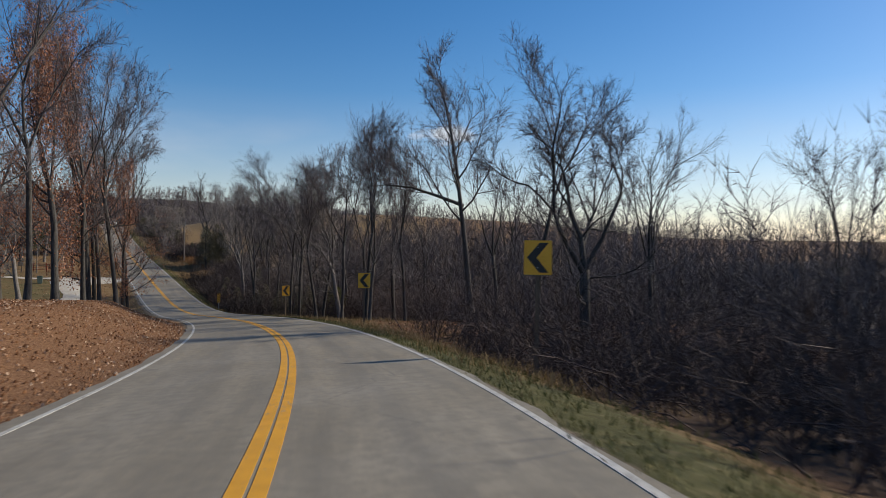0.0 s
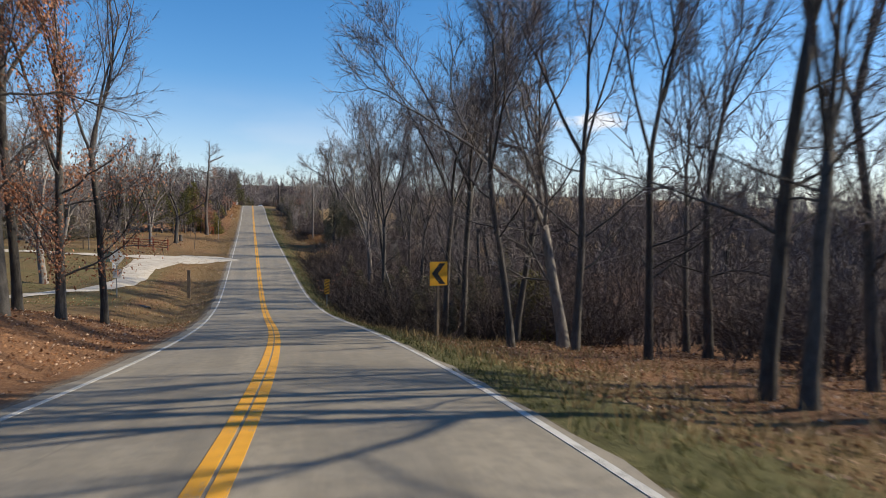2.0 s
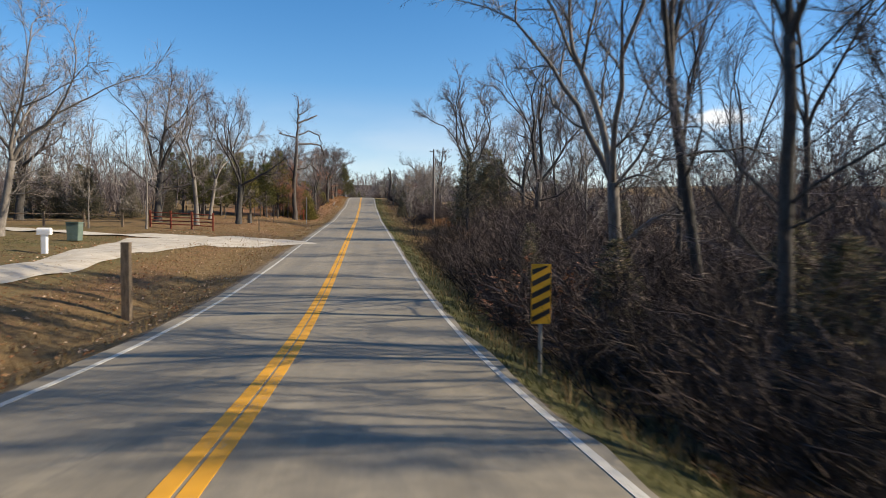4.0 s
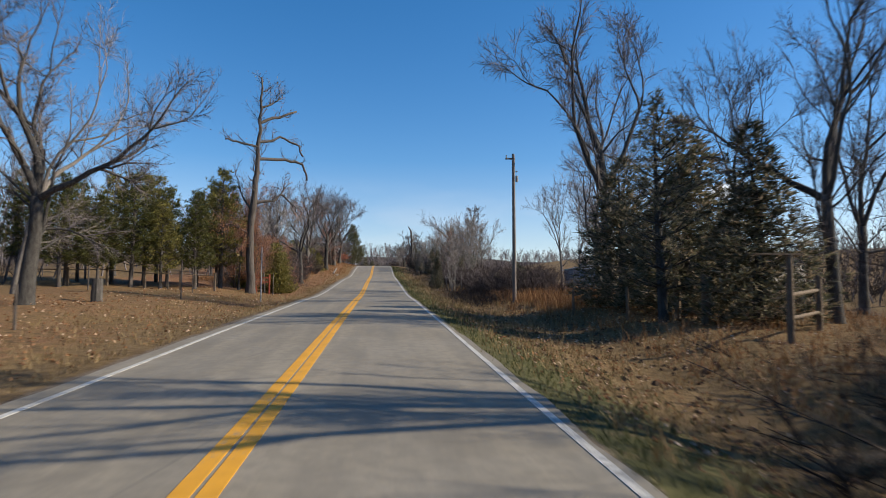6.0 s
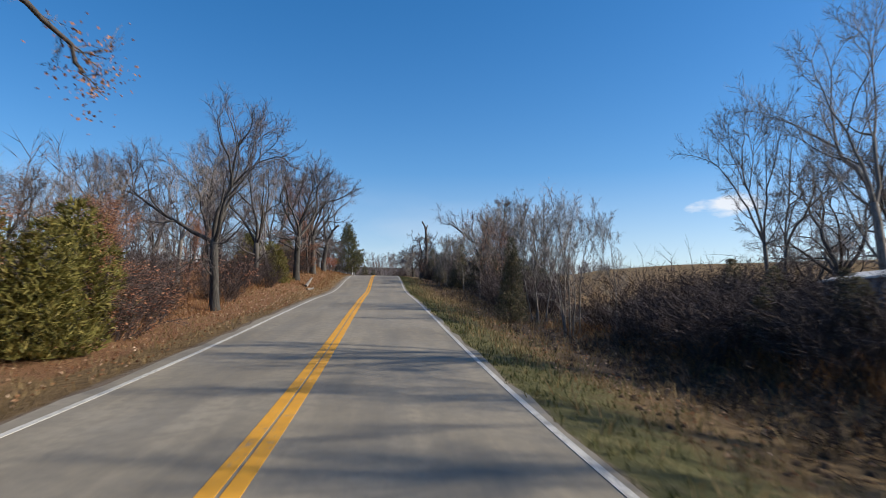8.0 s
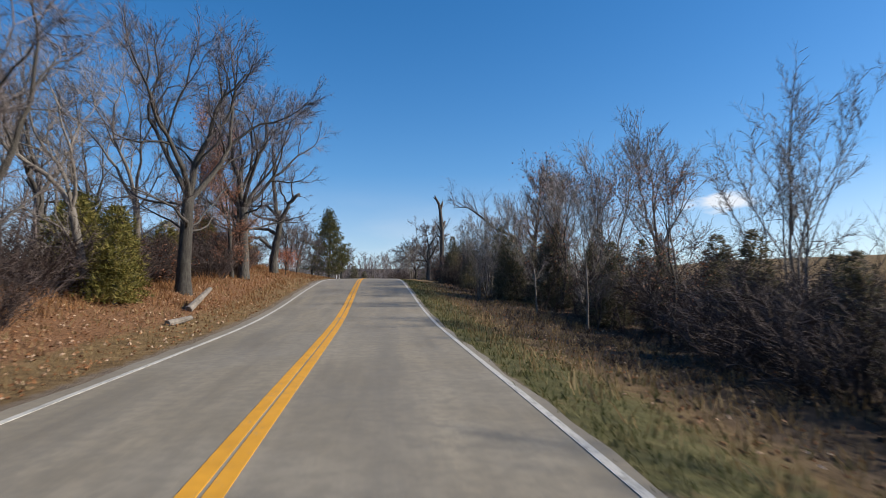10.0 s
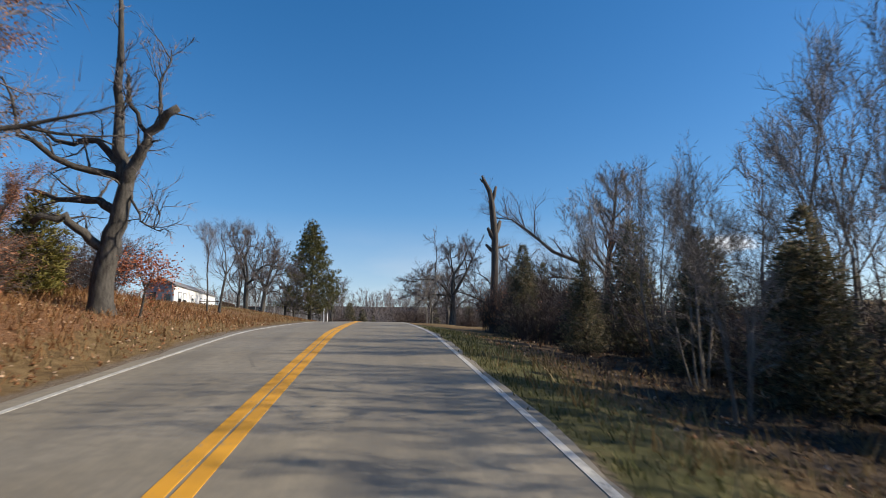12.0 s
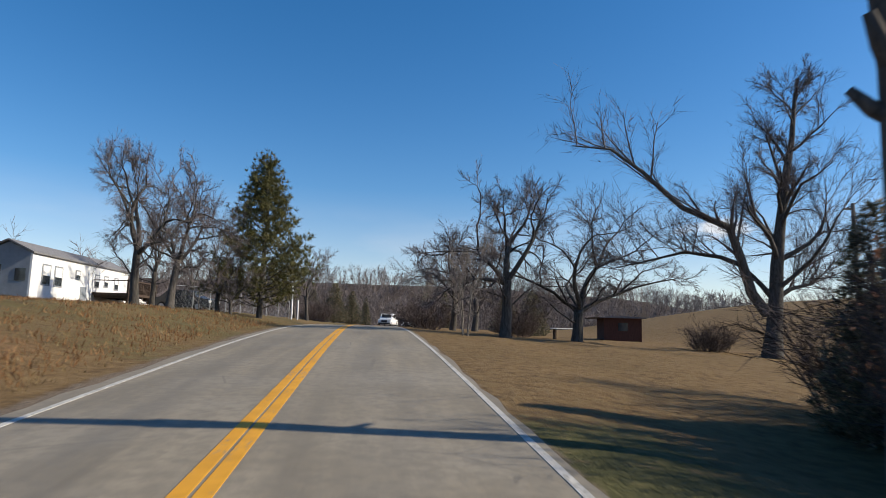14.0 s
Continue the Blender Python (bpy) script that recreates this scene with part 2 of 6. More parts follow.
M_CEDAR = leafy("cedar_foliage", [(0.0, (0.0528, 0.0581, 0.0365)), (0.6, (0.157, 0.151, 0.0945)), (1.0, (0.352, 0.272, 0.196))], 0.7, 0.38)
M_PINE = leafy("pine_needles", [(0.0, (0.065, 0.065, 0.0163)), (0.6, (0.179, 0.163, 0.0422)), (1.0, (0.309, 0.253, 0.0813))], 0.6, 0.2)
M_PINE_DARK = leafy("dark_pine_needles", [(0.0, (0.03, 0.039, 0.0132)), (0.6, (0.096, 0.102, 0.03)), (1.0, (0.204, 0.186, 0.06))], 0.6, 0.42)
M_SPRUCE = leafy("conifer_needles", [(0.0, (0.0455, 0.052, 0.0195)), (0.6, (0.117, 0.114, 0.0403)), (1.0, (0.208, 0.176, 0.0748))], 0.6, 0.2)
M_SIGN_YELLOW = two_tone("sign_yellow", (0.75, 0.36, 0.015), (0.85, 0.44, 0.03), 3, rough=0.45, bump=0.03, vary=0.05, spec=0.5)
M_SIGN_BLACK = two_tone("sign_black", (0.012, 0.012, 0.012), (0.03, 0.03, 0.03), 4, rough=0.5, bump=0.03, vary=0, spec=0.4)
M_SIGN_BACK = two_tone("dull_aluminium", (0.2, 0.2, 0.2), (0.3, 0.3, 0.295), 3, rough=0.6, bump=0.05, vary=0.05)
M_METAL = two_tone("galvanised_steel", (0.25, 0.26, 0.27), (0.42, 0.43, 0.44), 8, rough=0.45, bump=0.1, metal=0.7)
M_WOOD_POST = two_tone("weathered_post_wood", (0.077, 0.056, 0.0385), (0.217, 0.164, 0.115), 6, (4, 4, 0.5), 0.9, 0.6)
M_POLE = two_tone("utility_pole_wood", (0.0975, 0.0825, 0.0713), (0.225, 0.195, 0.173), 5, (5, 5, 0.4), 0.9, 0.5)
M_RED_WOOD = two_tone("rusty_red_paint", (0.16, 0.035, 0.02), (0.3, 0.08, 0.045), 6, rough=0.85, bump=0.4)
M_SIDING = two_tone("white_siding", (0.7, 0.71, 0.72), (0.82, 0.82, 0.82), 2, rough=0.55, bump=0.05, vary=0.05)
# the home's gable shade is put into this grey; doors and insulators share it
M_SIDING_GREY_SHADED = two_tone("grey_and_shaded_siding", (0.2, 0.225, 0.26), (0.27, 0.3, 0.34), 2, rough=0.6, bump=0.05, vary=0.05)
M_ROOF = two_tone("grey_shingle_roof", (0.1, 0.1, 0.11), (0.22, 0.22, 0.23), 9, rough=0.9, bump=0.4)
M_TIN = two_tone("pale_tin_roof", (0.527, 0.518, 0.493), (0.663, 0.654, 0.62), 2, (6, 1, 1), 0.5, 0.15)
M_SHED = two_tone("blue_grey_sheet_wall", (0.168, 0.184, 0.212), (0.248, 0.268, 0.296), 2, (6, 6, 0.5), 0.6, 0.2, vary=0.1)
M_BARN = two_tone("dark_red_boards", (0.04, 0.018, 0.014), (0.1, 0.042, 0.032), 5, (6, 6, 0.4), 0.9, 0.5)
M_DECK = two_tone("dark_deck_boards", (0.033, 0.022, 0.0165), (0.088, 0.0605, 0.044), 6, (4, 1, 1), 0.85, 0.4)
M_GLASS = two_tone("dark_window_glass", (0.02, 0.025, 0.03), (0.05, 0.06, 0.07), 2, rough=0.08, bump=0, vary=0.1, spec=0.6)
M_RUBBER_AND_SHADE = two_tone("tyre_rubber_and_pipe_shade", (0.015, 0.015, 0.015), (0.03, 0.03, 0.03), 8, rough=0.85, bump=0.2)
M_CAR_WHITE = two_tone("white_car_paint", (0.72, 0.72, 0.73), (0.8, 0.8, 0.8), 1, rough=0.25, bump=0, vary=0.02, spec=0.5)
M_CAR_DARK = two_tone("dark_car_paint", (0.02, 0.022, 0.028), (0.05, 0.05, 0.055), 1, rough=0.25, bump=0, vary=0.02, spec=0.5)
M_LAMP = two_tone("clear_headlight", (0.6, 0.6, 0.6), (0.8, 0.8, 0.8), 3, rough=0.15, bump=0, vary=0, spec=0.6)
M_TAN_WALL = two_tone("sunlit_tan_siding", (0.24, 0.22, 0.192), (0.336, 0.312, 0.28), 3, (6, 6, 0.5), 0.75, 0.15)
M_OLD_SIDING = two_tone("weathered_dark_siding", (0.05, 0.048, 0.048), (0.12, 0.115, 0.11), 3, (6, 6, 0.5), 0.8, 0.3)
M_EARTH = two_tone("dark_turned_earth", (0.03, 0.019, 0.012), (0.095, 0.06, 0.036), 9, rough=0.95, bump=0.5, vary=0)
M_HAY = two_tone("faded_green_plastic", (0.08, 0.12, 0.1), (0.14, 0.18, 0.15), 3, rough=0.5, bump=0.1)


# ---- mesh helpers ----
class Soup:
    """Vertices and faces gathered for one mesh."""

    def __init__(self):
        self.v, self.f = [], []

    def tube(self, pts, radii, sides=6, cap=True):
        k0 = len(self.v)
        n = len(pts)
        ref = Vector((0.31, 0.17, 0.94)) if abs((pts[-1] - pts[0]).normalized().z) < 0.9 else Vector((1, 0.2, 0))
        for i, p in enumerate(pts):
            d = (pts[min(i + 1, n - 1)] - pts[max(i - 1, 0)]).normalized()
            a = d.cross(ref).normalized()
            b = d.cross(a)
            for k in range(sides):
                w = 2 * math.pi * k / sides
                q = p + (a * math.cos(w) + b * math.sin(w)) * radii[i]
                self.v.append((q.x, q.y, q.z))
        for i in range(n - 1):
            for k in range(sides):
                j = (k + 1) % sides
                self.f.append((k0 + i * sides + k, k0 + i * sides + j, k0 + (i + 1) * sides + j, k0 + (i + 1) * sides + k))
        if cap:
            self.f.append(tuple(k0 + (n - 1) * sides + k for k in range(sides)))

    def spike(self, p, q, r):
        """A thin three-sided twig that ends in a point."""
        d = (q - p).normalized()
        a = d.cross(Vector((0.3, 0.9, 0.2))).normalized() * r
        b = d.cross(a)
        k = len(self.v)
        for w in (a, b * 0.87 - a * 0.5, b * -0.87 - a * 0.5):
            self.v.append(tuple(p + w))
        self.v.append(tuple(q))
        self.f += [(k, k + 1, k + 3), (k + 1, k + 2, k + 3), (k + 2, k, k + 3)]

    def sliver(self, p, q, r):
        """The finest twig or needle: one narrow blade, turned its own way."""
        a = (q - p).cross(Vector((math.sin(p.x * 91 + p.z * 37), math.sin(p.y * 83 + p.x * 29), math.sin(p.z * 97 + p.y * 31)))).normalized() * r
        k = len(self.v)
        self.v += [tuple(p + a), tuple(p - a), tuple(q)]
        self.f.append((k, k + 1, k + 2))

    def leaf(self, p, along, across, lift):
        """A leaf folded along its middle."""
        k = len(self.v)
        m = p + along * 0.5 + lift
        for q in (p, p + along * 0.5 + across, p + along, p + along * 0.5 - across, m):
            self.v.append(tuple(q))
        self.f += [(k, k + 1, k + 4), (k + 1, k + 2, k + 4), (k + 2, k + 3, k + 4), (k + 3, k, k + 4)]

    def blade(self, p, tip, w):
        k = len(self.v)
        m = (p + tip) * 0.5 + Vector((0, 0, (tip - p).length * 0.12))
        for q in (p - w, p + w, m + w * 0.7, m - w * 0.7, tip):
            self.v.append(tuple(q))
        self.f += [(k, k + 1, k + 2, k + 3), (k + 3, k + 2, k + 4)]

    def box(self, lo, hi):
        k = len(self.v)
        for z in (lo[2], hi[2]):
            self.v += [(lo[0], lo[1], z), (hi[0], lo[1], z), (hi[0], hi[1], z), (lo[0], hi[1], z)]
        self.f += [(k + 3, k + 2, k + 1, k), (k + 4, k + 5, k + 6, k + 7)] + [(k + i, k + (i + 1) % 4, k + 4 + (i + 1) % 4, k + 4 + i) for i in range(4)]

    def prism(self, outline, a, b, axis=1):
        """An outline of (across, up) drawn out along an axis from a to b."""
        k, n = len(self.v), len(outline)
        for s in (a, b):
            for u, w in outline:
                self.v.append((u, s, w) if axis == 1 else (s, u, w))
        self.f += [tuple(range(k + n - 1, k - 1, -1)), tuple(range(k + n, k + 2 * n))]
        self.f += [(k + i, k + (i + 1) % n, k + n + (i + 1) % n, k + n + i) for i in range(n)]

    def mesh(self, name, material, smooth=False):
        me = bpy.data.meshes.new(name)
        me.from_pydata(self.v, [], self.f)
        if smooth:
            me.polygons.foreach_set("use_smooth", [True] * len(me.polygons))
        me.materials.append(material)
        me.validate()
        return me


def part(name, soup, material, parent, label="", bevel=0.0, smooth=False):
    me = soup if isinstance(soup, bpy.types.Mesh) else soup.mesh(name, material, smooth)
    if bevel:
        bm = bmesh.new()
        bm.from_mesh(me)
        bmesh.ops.recalc_face_normals(bm, faces=bm.faces)
        bmesh.ops.bevel(bm, geom=[e for e in bm.edges if e.calc_face_angle(0) > 0.5], offset=bevel, segments=2, affect="EDGES")
        bm.to_mesh(me)
        bm.free()
    ob = new(name, me)
    ob.parent = parent
    if label:
        tagged(ob, label)
    return ob


def rod(a, b, r, sides=8, r2=None):
    s = Soup()
    a, b = Vector(a), Vector(b)
    s.tube([a, a.lerp(b, 0.02), a.lerp(b, 0.98), b], [r * 0.93, r, r2 or r, (r2 or r) * 0.9], sides)
    s.f.append(tuple(range(sides - 1, -1, -1)))
    return s


def block(lo, hi):
    s = Soup()
    s.box(lo, hi)
    return s


# ---- the lie of the land: centre line, road height, ground height ----
ROAD_KNOTS = [(-90, 15.5), (-40, 12.2), (-15, 10.2), (6.3, 8.41), (13.4, 7.77), (20.5, 7.08), (27.6, 6.41), (34.7, 5.76), (41.8, 5.1), (49.2, 4.36), (56.9, 3.6), (63, 3.02), (69, 2.6),
              (75, 2.36), (82, 2.4), (90, 2.7), (100.5, 3.23), (109, 3.65), (117.2, 4.08), (125.3, 4.48), (133.4, 4.88), (139.5, 5.14), (146, 5.55), (157, 6.38), (169.4, 7.28), (176, 7.7),
              (182.3, 8.14), (188.3, 8.72), (194.5, 9.44), (200.8, 10.14), (206.8, 10.76), (212.7, 11.2), (220, 11.68), (232, 12.4), (242, 12.83), (252, 13.05), (264, 13.2), (280, 13.35), (310, 13.5), (350, 13.0), (420, 12.0), (900, 12.0)]
KY = np.array([k[0] for k in ROAD_KNOTS], float)
KZ = np.array([k[1] for k in ROAD_KNOTS], float)
KM = np.gradient(KZ, KY)


def road_z(y):
    y = np.clip(np.asarray(y, float), KY[0], KY[-1])
    i = np.clip(np.searchsorted(KY, y, side="right") - 1, 0, len(KY) - 2)
    h = KY[i + 1] - KY[i]
    s = (y - KY[i]) / h
    return ((2 * s**3 - 3 * s**2 + 1) * KZ[i] + (s**3 - 2 * s**2 + s) * h * KM[i]
            + (3 * s**2 - 2 * s**3) * KZ[i + 1] + (s**3 - s**2) * h * KM[i + 1])


def widen(y):
    s = np.clip((50 - np.asarray(y, float)) / 28, 0, 1)
    return s * s * (3 - 2 * s)


def centre_x(y):
    y = np.asarray(y, float)
    a = 0.001354 * np.maximum(60 - np.maximum(y, -30), 0) ** 2.229
    far = np.clip(y - 255, 0, 75)
    return 0.4 * widen(y) + 0.002 * far * far + 0.3 * np.maximum(y - 330, 0) - a - np.maximum(-30 - y, 0) * 0.763


# height beside the road against distance from its centre, at stations along it
LEFT_U = [2.8, 3.4, 4.6, 6.5, 9, 14, 25, 60, 140]
LEFT = {-60: [-.03, 0, .4, 1.2, 1.5, 1.6, 2, 3, 5], 45: [-.03, 0.02, .45, 1.3, 1.5, 1.55, 1.6, 2, 4], 54: [-.03, -.05, .2, .9, 1.2, 1.2, 1.3, 2, 4], 66: [-.03, -.2, -.35, .05, .45, .7, 1.0, 2, 4],
        80: [-.03, -.25, -.5, 0, .45, .65, 1.0, 2, 5], 93: [-.03, -.08, -.2, .1, .4, .65, 1.0, 2, 5], 104: [-.03, -.05, -.02, .15, .35, .5, .8, 1.5, 3]}
LEFT.update({136: [-.03, -.15, -.3, -.1, .25, .5, .8, 1.5, 3], 161: [-.03, -.12, -.3, -.35, 0, .5, 1, 1.8, 2.5], 178: [-.03, .0, .2, .55, .9, 1.2, 1.5, 2.0, 2.5], 203: [-.03, .03, .45, .9, 1.15, 1.3, 1.6, 2.0, 2.5],
        226: [-.03, .0, .2, .55, .95, 1.15, 1.5, 2.0, 2.4], 250: [-.03, .0, .2, .5, .78, .9, 1.7, 3.0, 3.2], 265: [-.03, 0, .3, .5, .7, .85, 1.4, 2.8, 3], 300: [-.03, 0, .1, .2, .4, .5, .5, .5, .5]})
RIGHT_U = [3.1, 3.8, 5, 7, 10, 15, 25, 60, 140, 320]
RIGHT = {-60: [-.03, -.1, -.4, -1.1, -1.9, -2.7, -3.5, -4.5, -4.5, -4.5], 24: [-.03, -.1, -.4, -1.1, -1.7, -2.3, -3.2, -4, -4, -4], 38: [-.03, -.06, -.18, -.35, -.5, -.8, -1.6, -3, -3, -3], 53: [-.03, -.1, -.3, -.6, -.8, -1.2, -2, -2.5, -2, -2],
         66: [-.03, -.25, -.8, -1.3, -1.5, -1.6, -2, -1.5, -1, -1], 90: [-.03, -.2, -.7, -.9, -.8, -.7, -.5, 0, 0, 0], 105: [-.03, -.15, -.5, -.7, -.3, -.1, 0, .2, .5, .5]}
RIGHT.update({130: [-.03, -.12, -.35, -.55, 0, .05, -.6, -.9, -.6, -.6], 155: [-.03, -.1, -.3, -.6, -.6, -.35, -.25, -.6, 0, 0], 200: [-.03, -.1, -.3, -.6, -.9, -1.1, -1.6, -2.5, 0, 0],
         235: [-.03, -.05, -.12, -.25, -.4, -.7, -1.2, 2.4, 6, -6], 300: [-.03, 0, -.05, -.1, -.2, -.3, 0, 5.5, 8, -8]})


def side(table, us, y, a):
    ys = np.array(sorted(table), float)
    rows = np.array([np.interp(a, us, table[k]) for k in sorted(table)])
    yy = np.clip(y, ys[0], ys[-1])
    i = np.clip(np.searchsorted(ys, yy, side="right") - 1, 0, len(ys) - 2)
    s = (yy - ys[i]) / (ys[i + 1] - ys[i])
    s = s * s * (3 - 2 * s)
    n = np.arange(len(a))
    return rows[i, n] * (1 - s) + rows[i + 1, n] * s


def ground_z(x, y):
    x, y = np.atleast_1d(np.asarray(x, float)), np.atleast_1d(np.asarray(y, float))
    u = x - centre_x(y)
    z = road_z(y) + np.where(u < 0, side(LEFT, LEFT_U, y, np.maximum(-u - 0.5 * widen(y), 0)), side(RIGHT, RIGHT_U, y, np.maximum(u, 0)))
    away = np.clip((np.abs(u) - 3.4) / 3, 0, 1)
    z += away * (0.07 * np.sin(0.9 * x + 0.31 * y) * np.sin(0.53 * y - 0.4 * x) + 0.04 * np.sin(2.1 * x) * np.sin(1.7 * y + 1))
    far = np.clip((y - 400) / 160, 0, 1)
    east = np.clip((x - 70) / 150, 0, 1)
    return z + 26 * far * far * (3 - 2 * far) * (1 - 0.9 * east * east * (3 - 2 * east))


# ---- ground, road, driveway ----
def sheet(name, us, ys, material, height, smooth=True, ragged=False):
    """A sheet that follows the road: across by us, along by ys."""
    us, ys = np.array(us, float), np.array(ys, float)
    U, Y = np.meshgrid(us, ys)
    U = U - np.where((U < -2) & (U > -6), 0.5 * widen(Y), 0)
    if ragged:
        U = U + np.where((us > 3.2) | (us < -2.7), 1, 0) * np.random.default_rng(3).uniform(-0.07, 0.07, (len(ys), 1)) * np.sign(us)
    X = centre_x(Y) + U
    Z = height(X.ravel(), Y.ravel(), U.ravel())
    v = np.stack([X.ravel(), Y.ravel(), Z], 1)
    n = len(us)
    f = [(j * n + i, j * n + i + 1, (j + 1) * n + i + 1, (j + 1) * n + i) for j in range(len(ys) - 1) for i in range(n - 1)]
    me = bpy.data.meshes.new(name)
    me.from_pydata(v.tolist(), [], f)
    uv = me.uv_layers.new(name="UVMap")
    flat = np.stack([U.ravel(), Y.ravel()], 1)
    idx = np.empty(len(me.loops), int)
    me.loops.foreach_get("vertex_index", idx)
    uv.data.foreach_set("uv", flat[idx].ravel())
    me.polygons.foreach_set("use_smooth", [smooth] * len(me.polygons))
    me.materials.append(material)
    return new(name, me), U.ravel(), Y.ravel()


near = np.concatenate([np.arange(-26, -10, 1.3), np.arange(-10, -3.4, 0.6), [-3.4, -3.1, -2.8, 0, 3.1, 3.4, 3.7], np.arange(4.2, 10, 0.6), np.arange(10, 27, 1.3)])
us = np.concatenate([[-3000, -1500, -800, -450, -300, -220, -160, -120, -90, -70, -54, -42, -33], near, [33, 42, 54, 70, 90, 120, 160, 220, 300, 450, 800, 1500, 3000]])
ys = np.concatenate([[-900, -400, -200, -120, -80, -50, -30, -15, -5], np.arange(0, 275, 1.25), np.arange(276, 340, 4), np.arange(345, 620, 12), [650, 750, 900, 1300, 2000, 3000]])
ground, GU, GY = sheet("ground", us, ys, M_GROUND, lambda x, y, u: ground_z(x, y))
tagged(ground, "rolling winter ground of leaf litter and dry grass", "ground", kind="structure")


def step(v, a, b):
    s = np.clip((v - a) / (b - a), 0, 1)
    return s * s * (3 - 2 * s)


zone = ground.data.color_attributes.new("zone", "FLOAT_COLOR", "POINT")
left, right = GU < 0, GU > 0
a = np.abs(GU)
litter = np.where(left, 1 - step(GY, 60, 72), np.where(GY < 100, step(a, 5.5, 8), 0.25))
litter = np.where(left & (GY > 62) & (GY < 100), 0.45 * step(a, 4.5, 6) * (1 - step(a, 7, 9)), litter)
litter = np.where(left & (GY > 100) & (GY < 215), np.where(GY > 145, 1.0, 0.42) * step(a, 3.8, 5) * (1 - step(a, 14, 22)), litter)
litter = np.where((GY > 215) & left, 0.5 * step(a, 3.8, 5) * (1 - step(GY, 220, 240)) * (1 - step(a, 11, 18)), litter)
litter = np.where((GY > 385) | (left & (a > 40)) | (right & (a > 95)), 0.5, litter)
green = np.where(right, (1 - step(a, 4.2, 6.0)) * 0.75, 0.1)
green = np.where(left & (GY > 70) & (GY < 112), step(a, 5.5, 7.5) * 0.47, green)
green = np.where(left & (GY > 225), 0.45, green)
green = np.where(right & (GY > 220), 0.3, green)
gravel = 0.85 * np.where(left, 1 - step(a, 2.85, 3.25), 1 - step(a, 3.15, 3.45))
mould_shade = np.maximum(step(GY, 370, 400), np.maximum(step(a, 26, 40) * (1 - step(GY, 100, 130)), left * step(a, 26, 40)))
# right verge and ditch: tree shade put into the ground colour
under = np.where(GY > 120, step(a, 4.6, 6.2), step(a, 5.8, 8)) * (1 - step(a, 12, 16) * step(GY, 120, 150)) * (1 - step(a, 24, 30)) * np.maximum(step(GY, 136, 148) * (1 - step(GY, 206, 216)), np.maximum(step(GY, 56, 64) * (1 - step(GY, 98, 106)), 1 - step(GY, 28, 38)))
mould_shade = np.maximum(mould_shade, 0.85 * right * under)
rgba = np.stack([litter, green, gravel, mould_shade], 1)
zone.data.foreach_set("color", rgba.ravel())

road_us = [-2.8, -2.75, -2.1, -1.4, -0.7, 0.0, 0.7, 1.4, 2.2, 3.1, 3.21, 3.26]
road_ys = np.concatenate([[-80, -50, -30, -15], np.arange(-5, 300, 1.0), np.arange(302, 420, 4)])


def road_height(x, y, u):
    drop = np.tile(np.where((np.array(road_us) < -2.76) | (np.array(road_us) > 3.24), -0.12, 0.0), len(u) // len(road_us))
    return road_z(y) + 0.02 - 0.012 * np.abs(u) + drop


road = sheet("road", road_us, road_ys, M_ASPHALT, road_height, False, True)[0]
tagged(road, "worn grey two-lane asphalt road with painted lines", "road", kind="structure")


def line(name, u, width, material, label):
    def h(x, y, q):
        return road_z(y) + 0.026 - 0.012 * np.abs(q) - np.where(np.abs(q + np.where((q < -2) & (q > -6), 0.5 * widen(y), 0) - u) > width / 2 + 0.001, 0.02, 0)
    w = width / 2
    ob, _, _ = sheet(name, [u - w - 0.002, u - w, u + w, u + w + 0.002], road_ys, material, h, False)
    ob.parent = road
    tagged(ob, label, kind="structure")


line("edge_line", -2.45, 0.09, M_WHITE_LINE, "worn white edge line")
line("edge_line", 3.06, 0.09, M_WHITE_LINE, "worn white edge line")
line("centre_line", 0.037, 0.14, M_YELLOW_LINE, "yellow centre line")
line("centre_line", 0.213, 0.14, M_YELLOW_LINE, "yellow centre line")


def ribbon(name, pts, widths, material, lift, label):
    """A paved strip that lies on the ground along a bent line."""
    s, n = Soup(), 16
    dense, w = [], []
    for (p, q), (w0, w1) in zip(zip(pts, pts[1:]), zip(widths, widths[1:])):
        for k in range(n):
            dense.append((p[0] + (q[0] - p[0]) * k / n, p[1] + (q[1] - p[1]) * k / n))
            w.append(w0 + (w1 - w0) * k / n)
    dense.append(pts[-1])
    w.append(widths[-1])
    cols = 9
    for i, (x, y) in enumerate(dense):
        a, b = dense[max(i - 1, 0)], dense[min(i + 1, len(dense) - 1)]
        d = Vector((b[0] - a[0], b[1] - a[1])).normalized()
        for k in range(cols):
            o = (k / (cols - 1) - 0.5) * w[i]
            px, py = x - d.y * o, y + d.x * o
            s.v.append((px, py, float(ground_z(px, py)[0]) + (lift if 0 < k < cols - 1 else lift * 0.6)))
    for i in range(len(dense) - 1):
        for k in range(cols - 1):
            s.f.append((i * cols + k, i * cols + k + 1, (i + 1) * cols + k + 1, (i + 1) * cols + k))
    return tagged(new(name, s.mesh(name, material, True)), label, "driveway", kind="structure")


ribbon("driveway", [(-2.9, 105.8), (-5.5, 104.2), (-8.8, 100), (-9.6, 94), (-9.1, 88), (-9.2, 83.5), (-10.4, 79.4), (-15, 74), (-30, 68)], [5, 5.4, 4.6, 2.6, 1.9, 1.7, 1.6, 1.8, 2], M_CONCRETE, 0.06, "pale concrete driveway curving through the yard")
